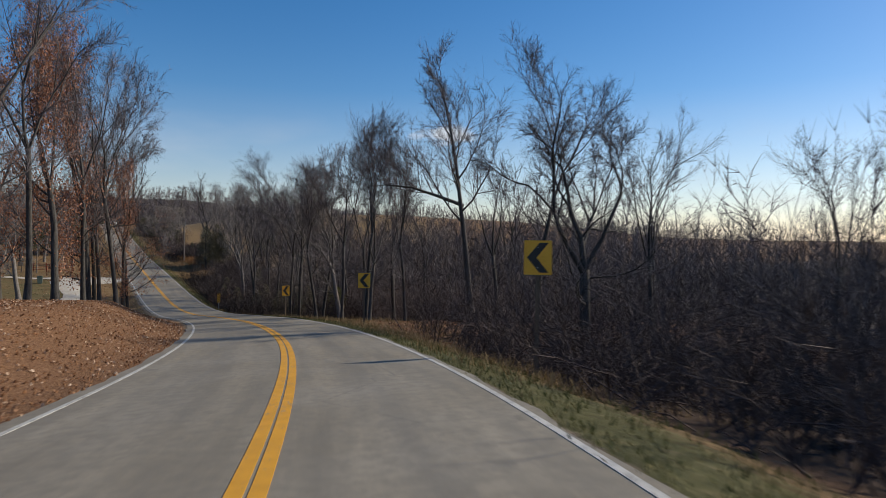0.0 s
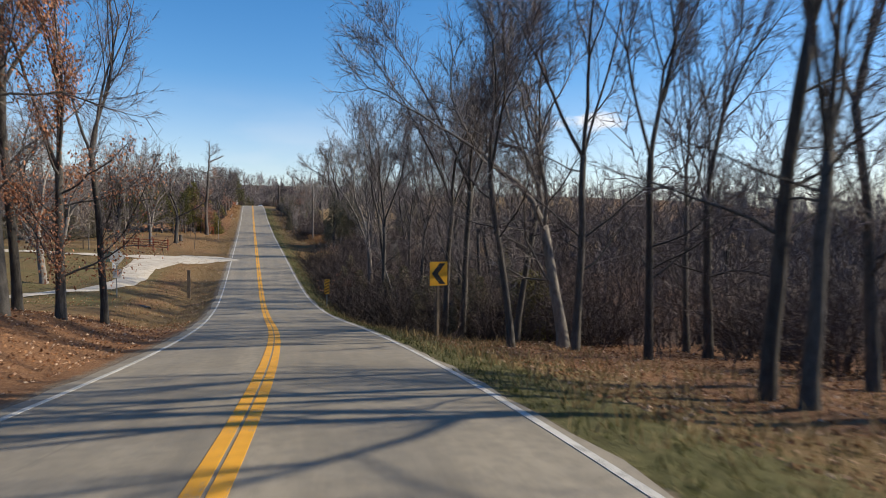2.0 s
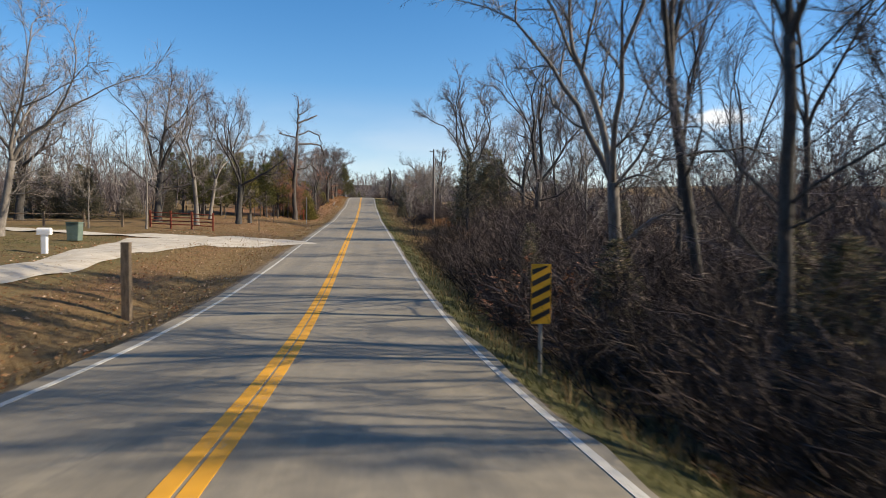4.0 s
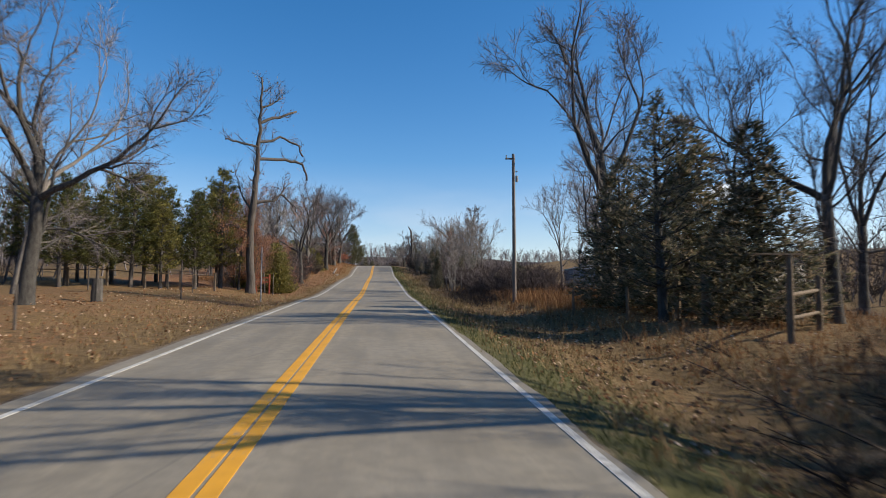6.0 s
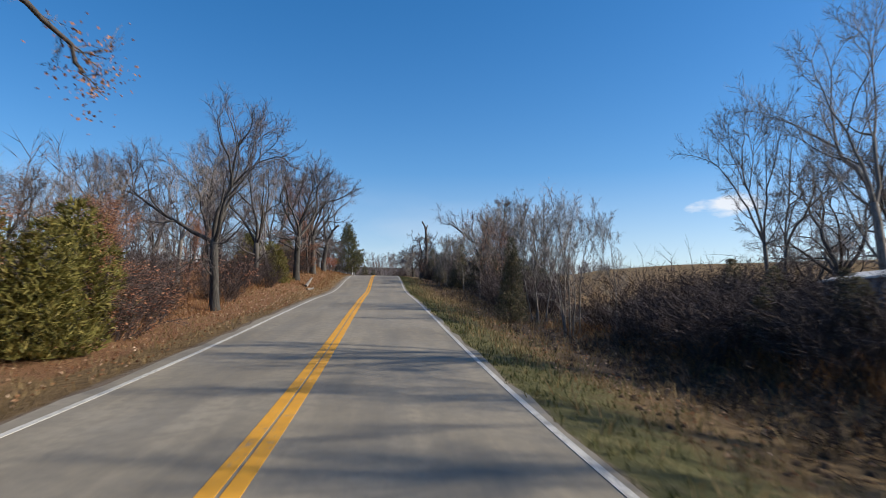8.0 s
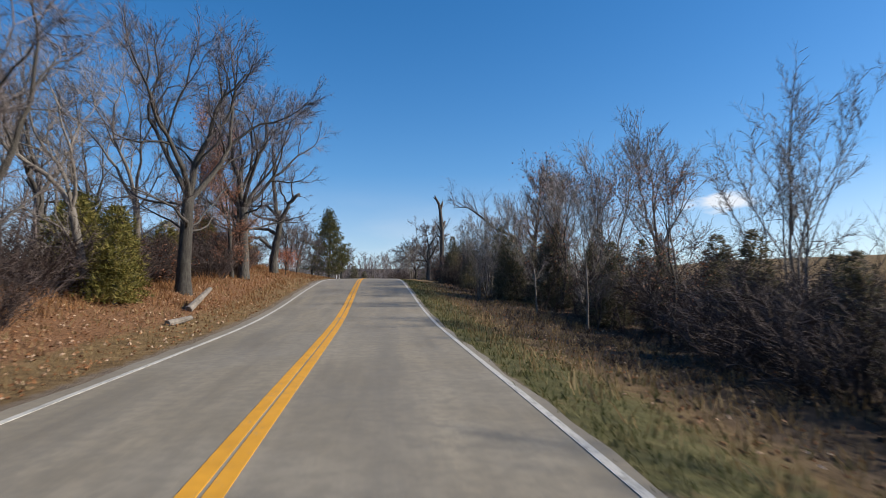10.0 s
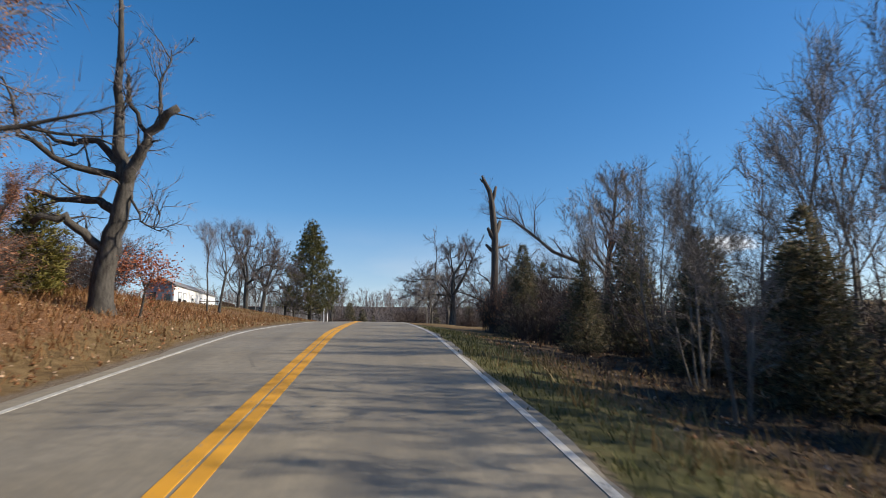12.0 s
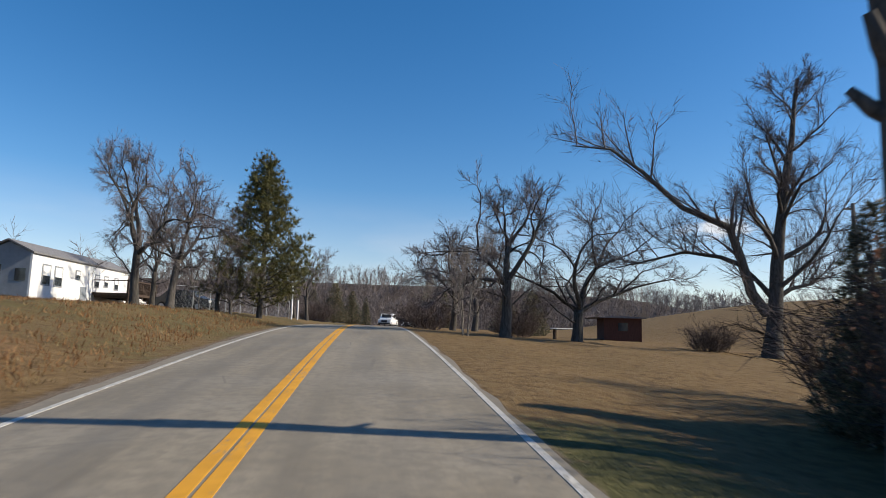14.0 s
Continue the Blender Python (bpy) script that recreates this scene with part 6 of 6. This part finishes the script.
old = new("fence_brace")
tagged(old, "old grey fence corner of posts with a plank on top", "fence")
ends = []
for x, y, h in [(11.0, 114.8, 2.1), (13.2, 116.8, 1.5)]:
    z = float(ground_z(x, y)[0])
    ends.append((x, y, z))
    part("post", rod((x, y, z - 0.3), (x + 0.05, y, z + h), 0.09, 8, 0.075), M_WOOD_POST, old)
(x, y, z), q = ends
part("plank", block((x - 0.85, y - 0.07, z + 2.1), (x + 0.4, y + 0.07, z + 2.14)), M_WOOD_POST, old, "flat plank nailed on top", 0.006)
part("rail", rod((x + 0.05, y, z + 1.15), (q[0], q[1], q[2] + 1.1), 0.05, 7), M_WOOD_POST, old)
part("rail", rod((x + 0.05, y, z + 0.6), (q[0], q[1], q[2] + 0.5), 0.045, 7), M_WOOD_POST, old)


def utility_pole(x, y, h, label):
    ob = standing("utility_pole", x, y, label, "pole")
    part("pole", rod((0, 0, -0.4), (0.0, 0, h), 0.115, 10, 0.08), M_POLE, ob)
    arm = part("bracket", block((-0.45, -0.04, h - 0.32), (0.08, 0.04, h - 0.24)), M_POLE, ob)
    part("insulator", rod((-0.4, 0, h - 0.24), (-0.4, 0, h - 0.08), 0.035, 8), M_SIDING_GREY_SHADED, arm)
    part("insulator", rod((0.12, 0, h - 1.0), (0.22, 0, h - 1.0), 0.045, 8), M_SIDING_GREY_SHADED, ob)
    part("transformer", rod((0.19, 0, h - 1.6), (0.19, 0, h - 1.25), 0.08, 12), M_SIGN_BACK, ob)


utility_pole(8.75, 135.3, 8.4, "tall weathered wooden utility pole in the grass")
utility_pole(22.4, 238, 7.2, "distant wooden utility pole beyond the bushes")


# ---- sheds ----
def shed(name, x, y, w, d, h, turn, wall, roof, label, pitch=0.12, over=0.15):
    ob = standing(name, x, y, label, "shed", turn)
    for a, b in (((-w / 2, -d / 2, -0.3), (w / 2, -d / 2 + 0.08, h)), ((-w / 2, d / 2 - 0.08, -0.3), (w / 2, d / 2, h)),
                 ((-w / 2, -d / 2 + 0.08, -0.3), (-w / 2 + 0.08, d / 2 - 0.08, h)), ((w / 2 - 0.08, -d / 2 + 0.08, -0.3), (w / 2, d / 2 - 0.08, h))):
        part("wall", block(a, b), wall, ob)
    s = Soup()
    s.prism([(-w / 2 - over, h), (w / 2 + over, h), (w / 2 + over, h + 0.06), (0, h + 0.06 + pitch * w / 2), (-w / 2 - over, h + 0.06)], -d / 2 - over, d / 2 + over)
    part("roof", s, roof, ob)
    return ob


sh = shed("shed", 19.1, 154.0, 3.1, 3.0, 1.85, -2, M_SHED, M_TIN, "blue-grey sheet-metal shed with a pale roof in tall grass", 0.22)
part("door", block((0.6, -1.53, 0.0), (1.4, -1.5, 1.8)), M_SHED, sh)
garage = shed("garage", 48, 176, 13, 7, 3.4, 32, M_TAN_WALL, M_OLD_SIDING, "long tan building with a dark roof beyond the field", 0.1, 0.4)
part("door", block((-5.4, -3.54, 0), (-2.4, -3.5, 2.4)), M_SIDING_GREY_SHADED, garage, "grey garage door")
hut = shed("hut", 20.2, 259.5, 2.8, 2.4, 1.65, -8, M_BARN, M_ROOF, "small dark red wooden hut on the field's edge", 0.06, 0.3)
part("canopy", block((-2.3, -1.5, 1.62), (-1.72, 1.2, 1.68)), M_DECK, hut, "brown roof edge reaching out")
part("window", block((-0.35, -1.23, 0.7), (0.35, -1.2, 1.3)), M_GLASS, hut, "pale blurred window")


white = shed("shed", -36.3, 266.0, 3.0, 3.6, 2.3, 24, M_SIDING, M_SIDING, "small white gabled shed on the knoll", 0.55, 0.12)
s = Soup()
s.prism([(-1.5, 2.3), (1.5, 2.3), (0, 3.1)], -1.8, -1.72)
part("gable", s, M_SIDING, white)
part("window", block((-0.05, -1.83, 1.0), (0.45, -1.8, 1.7)), M_GLASS, white, "dark window")
low = shed("shed", -33.2, 270.6, 2.0, 1.7, 1.6, 40, M_BARN, M_ROOF, "low dark shed beside the bare clump", 0.1, 0.2)
part("door", block((1.0, -0.8, 0.0), (1.04, 0.8, 1.55)), M_SIDING_GREY_SHADED, low, "pale boarded door")


# ---- white mobile home ----
bench = standing("bench", 12.9, 249.5, "pale weathered plank bench under a bare tree", "bench", 6)
part("seat", block((-0.9, -0.2, 0.62), (0.9, 0.2, 0.68)), M_SIDING, bench, "pale plank", 0.008)
for x in (-0.7, 0.7):
    part("leg", block((x - 0.05, -0.16, -0.1), (x + 0.05, 0.16, 0.62)), M_DECK, bench)
home = new("mobile_home")
tagged(home, "long white mobile home with shade-grey gable and small windows", "house")
HX, HY, HL, HW, HH = -18.1, 251.4, 12.8, 2.75, 2.7
hz = 14.1
home.matrix_basis = pose(HX, HY, hz, 0, 0, -3)
# gable ends get the darker siding as painted shade beside the sunlit long wall
for a, b, mt in (((-0.12, 0, -0.6), (0, HL, HH), M_SIDING), ((-HW, 0, -0.6), (-HW + 0.12, HL, HH), M_SIDING), ((-HW + 0.12, 0.0, -0.6), (-0.12, 0.12, HH), M_SIDING_GREY_SHADED), ((-HW + 0.12, HL - 0.12, -0.6), (-0.12, HL, HH), M_SIDING_GREY_SHADED)):
    part("wall", block(a, b), mt, home, "gable wall greyed as in shade" if mt is M_SIDING_GREY_SHADED else "white sided wall")
s = Soup()
s.prism([(-HW, HH), (0, HH), (-HW / 2, HH + 0.62)], 0.0, 0.12)
part("gable", s, M_SIDING_GREY_SHADED, home)
s = Soup()
s.prism([(-HW - 0.12, HH - 0.02), (-HW / 2, HH + 0.7), (0.12, HH - 0.02), (0.12, HH + 0.08), (-HW / 2, HH + 0.8), (-HW - 0.12, HH + 0.08)], -0.15, HL + 0.15)
part("roof", s, M_ROOF, home, "dark shingle roof")


def window(y, z, w, h, label="window with a mauve frame and pale blind"):
    fr = part("window", block((0.0, y - 0.09, z - 0.09), (0.03, y + w + 0.09, z + h + 0.09)), M_SHED, home, label)
    part("pane", block((0.032, y, z), (0.04, y + w, z + h * 0.46)), M_GLASS, fr)
    part("blind", block((0.032, y, z + h * 0.54), (0.038, y + w, z + h)), M_SIDING, fr, "pale drawn blind")
    part("sash_bar", block((0.04, y, z + h * 0.46), (0.05, y + w, z + h * 0.54)), M_SIDING, fr)


for y, z, w, h in [(1.15, 1.0, 0.75, 1.1), (2.5, 1.0, 0.75, 1.1), (5.0, 1.65, 0.45, 0.45), (7.6, 1.3, 0.5, 0.75), (9.0, 1.4, 0.45, 0.65), (10.6, 1.3, 0.5, 0.75)]:
    window(y, z, w, h)
for x, z in ((-2.0, 1.3), (-0.6, 1.1)):
    part("window", block((x - 0.3, -0.03, z), (x + 0.3, -0.002, z + 0.7)), M_GLASS, home, "dark gable window")
door = part("door", block((0.0, 5.7, 0.05), (0.05, 6.4, 1.15)), M_SIDING_GREY_SHADED, home, "grey access door")
part("handle", rod((0.05, 5.8, 0.65), (0.1, 5.8, 0.65), 0.03, 6), M_METAL, door)
deck = new("deck")
tagged(deck, "dark raised wooden deck with railing and pale steps", "deck")
deck.matrix_basis = pose(HX + 0.45, HY + 7.2, hz, 0, 0, -3)
part("floor", block((0, 0, 0.7), (2.42, 5.0, 0.88)), M_DECK, deck)
for k in range(5):
    part("joist", block((0.05, 0.2 + k * 1.1, 0.52), (2.3, 0.26 + k * 1.1, 0.7)), M_DECK, deck)
for k in range(5):
    part("post", block((2.28, k * 1.22, -0.6), (2.4, k * 1.22 + 0.12, 1.7)), M_DECK, deck)
for k in range(24):
    part("baluster", block((2.32, 0.12 + k * 0.203, 0.85), (2.37, 0.17 + k * 0.203, 1.7)), M_DECK, deck)
part("rail", block((2.26, -0.05, 1.7), (2.44, 5.05, 1.8)), M_DECK, deck)
part("rail", block((2.3, 0.1, 1.2), (2.36, 4.9, 1.25)), M_DECK, deck)
part("rail", block((0, 0.0, 1.7), (2.28, 0.1, 1.76)), M_DECK, deck)
for k in range(4):
    part("step", block((2.42 + k * 0.26, 0.6, 0.45 - k * 0.16), (2.7 + k * 0.26, 1.7, 0.52 - k * 0.16)), M_SIDING, deck, "pale wooden step")
for q in (0.55, 1.7):
    s = Soup()
    s.prism([(2.42, 0.3), (3.5, -0.3), (3.5, -0.1), (2.42, 0.6)], q, q + 0.06)
    part("stringer", s, M_SIDING, deck)

# chain-link fence with steel posts running to the road
link = new("chain_link_fence")
tagged(link, "grey chain-link fence with steel posts", "fence")
fx, fy = (-11.0, 254.5), (-5.6, 268.5)
prev = None
for k in range(9):
    x, y = fx[0] + (fy[0] - fx[0]) * k / 8, fx[1] + (fy[1] - fx[1]) * k / 8
    z = float(ground_z(x, y)[0])
    part("post", rod((x, y, z - 0.2), (x, y, z + 1.5), 0.03, 6), M_METAL, link)
    if prev:
        part("rail", rod((*prev[:2], prev[2] + 1.47), (x, y, z + 1.47), 0.02, 5), M_METAL, link)
        s = Soup()
        a, b = Vector(prev), Vector((x, y, z))
        for j in range(14):
            for dz in (0, 1.4):
                p = a.lerp(b, j / 14) + Vector((0, 0, dz + 0.04 if dz == 0 else dz))
                q = a.lerp(b, min(1, (j + 2) / 14)) + Vector((0, 0, 1.4 if dz == 0 else 0.04))
                s.spike(p, q, 0.006)
        part("mesh", s, M_METAL, link, "woven wire")
    prev = (x, y, z)
post("gate_post", -5.0, 265.4, 2.7, 0.07, M_SIDING, "tall white post at the fence end", "post")
post("gate_post", -4.7, 267.0, 1.6, 0.06, M_SIDING, "short white post at the fence end", "post")

# logs on the bank and the snag
log = new("log", rod((0, 0, 0), (1.0, 0.15, 0.16), 0.1, 9, 0.07).mesh("log", M_BARK_PALE))
log.matrix_basis = pose(-4.2, 180.2, float(ground_z(-3.95, 180.6)[0]) + 0.06, 0, 0, 62)
tagged(log, "short pale log lying on the bank", "log")
log = new("log", rod((0, 0, 0), (1.5, 0.1, 0.75), 0.13, 9, 0.08).mesh("log", M_BARK_PALE))
log.matrix_basis = pose(-4.75, 184.0, float(ground_z(-4.65, 184.3)[0]) + 0.02, 0, 0, 75)
tagged(log, "leaning broken log with pale bark", "log")
g0, g1 = (7.6, 68.3), (7.0, 71.5)
stem = new("fallen_stem", rod((*g0, float(ground_z(*g0)[0]) - 0.1), (*g1, float(ground_z(*g1)[0]) + 3.4), 0.07, 8, 0.03).mesh("fallen_stem", M_BARK_PALE))
tagged(stem, "pale dead stem leaning in the dark thicket", "branch")
snag = new("snag")
snag.matrix_basis = pose(7.05, 218.9, float(ground_z(7.05, 218.9)[0]))
tagged(snag, "tall dead tree trunk broken off at the top", "tree")
s = Soup()
pts = [Vector(p) for p in ((0, 0, -0.3), (0.02, 0, 1.5), (0.1, 0, 3.0), (0.12, 0, 4.6), (0.05, 0, 5.6), (-0.02, 0, 6.5), (-0.12, 0, 7.1), (-0.42, 0, 7.65), (-0.5, 0, 7.9))]
s.tube(pts, [0.28, 0.2, 0.18, 0.17, 0.165, 0.14, 0.12, 0.09, 0.04], 10)
part("trunk", s, M_BARK_DEAD, snag, smooth=True)
for p, q, r in [((0.1, 0, 4.9), (0.42, 0.1, 5.6), 0.14), ((0.1, 0, 4.6), (-0.25, -0.1, 5.2), 0.12), ((0, 0, 6.6), (0.2, 0, 7.35), 0.1), ((0.1, 0, 4.0), (-0.3, 0.2, 4.4), 0.1), ((0.1, 0, 4.2), (0.9, 0.3, 4.45), 0.05), ((-0.4, 0, 7.55), (-0.6, 0.05, 7.75), 0.05)]:
    s = Soup()
    p, q = Vector(p), Vector(q)
    s.tube([p, p.lerp(q, 0.5) + Vector((0, 0, -0.05)), q], [r * 1.1, r, r * 0.6], 7)
    part("stub", s, M_BARK_DEAD, snag, smooth=True)


# ---- vehicles ----
def wheel(parent, x, y, r, w):
    s = Soup()
    s.tube([Vector((x - w / 2, y, r)), Vector((x - w / 2 + 0.03, y, r)), Vector((x + w / 2 - 0.03, y, r)), Vector((x + w / 2, y, r))], [r * 0.92, r, r, r * 0.92], 16)
    s.f.append(tuple(range(15, -1, -1)))
    wh = part("wheel", s, M_RUBBER_AND_SHADE, parent)
    part("rim", rod((x - w / 2 - 0.01, y, r), (x + w / 2 + 0.01, y, r), r * 0.6, 12), M_METAL, wh)


def vehicle(name, x, y, turn, prof, width, paintm, glass, label, category):
    ob = new(name)
    ob.matrix_basis = pose(x, y, float(road_z(y)) + 0.02, 0, 0, turn)
    tagged(ob, label, category)
    s = Soup()
    s.prism(prof, -width / 2, width / 2, axis=0)
    part("body", s, paintm, ob, bevel=0.05)
    for g in glass:
        part("window", block(*g), M_GLASS, ob)
    ylo, yhi = min(p[0] for p in prof), max(p[0] for p in prof)
    for sx in (-1, 1):
        for wy in (ylo + 0.8, yhi - 0.9):
            wheel(ob, sx * (width / 2 - 0.1), wy, 0.34, 0.24)
        part("headlight", block((sx * 0.68 - 0.16, ylo - 0.02, 0.62), (sx * 0.68 + 0.16, ylo + 0.05, 0.8)), M_LAMP, ob)
    part("bumper", block((-width / 2 + 0.06, ylo - 0.06, 0.3), (width / 2 - 0.06, ylo + 0.03, 0.52)), M_CAR_DARK, ob)
    part("grille", block((-0.45, ylo - 0.03, 0.56), (0.45, ylo + 0.02, 0.86)), M_CAR_DARK, ob)
    return ob


vehicle("pickup_truck", 4.0, 308, -14, [(-2.6, 0.3), (2.7, 0.3), (2.7, 1.05), (0.9, 1.05), (0.75, 1.85), (-0.7, 1.85), (-1.35, 1.1), (-2.55, 0.98)], 1.9, M_CAR_WHITE,
        [((-0.72, -1.2, 1.15), (0.72, -0.96, 1.75)), ((-0.965, -0.7, 1.2), (-0.955, 0.6, 1.72)), ((0.955, -0.7, 1.2), (0.965, 0.6, 1.72))], "white pickup truck with a dark windscreen on the road", "truck")
vehicle("car", 8.2, 326, -16, [(-2.1, 0.28), (2.1, 0.28), (2.1, 0.9), (1.5, 0.95), (0.9, 1.42), (-0.5, 1.42), (-1.2, 0.95), (-2.05, 0.8)], 1.75, M_CAR_WHITE,
        [((-0.65, -0.98, 0.98), (0.65, -0.7, 1.32)), ((-0.885, -0.5, 1.0), (-0.875, 0.8, 1.34)), ((0.875, -0.5, 1.0), (0.885, 0.8, 1.34))], "small pale car following the pickup", "car")
parked = vehicle("parked_car", -12.0, 260.5, 78, [(-2.2, 0.28), (2.2, 0.28), (2.2, 0.95), (1.5, 1.0), (0.9, 1.5), (-0.6, 1.5), (-1.3, 1.0), (-2.15, 0.85)], 1.8, M_CAR_DARK,
                 [((-0.68, -1.05, 1.02), (0.68, -0.8, 1.4)), ((-0.91, -0.5, 1.05), (-0.9, 0.8, 1.42)), ((0.9, -0.5, 1.05), (0.91, 0.8, 1.42))], "dark car parked under the trees by the house", "car")
parked.location.z = float(ground_z(-12.0, 260.5)[0]) - 0.05
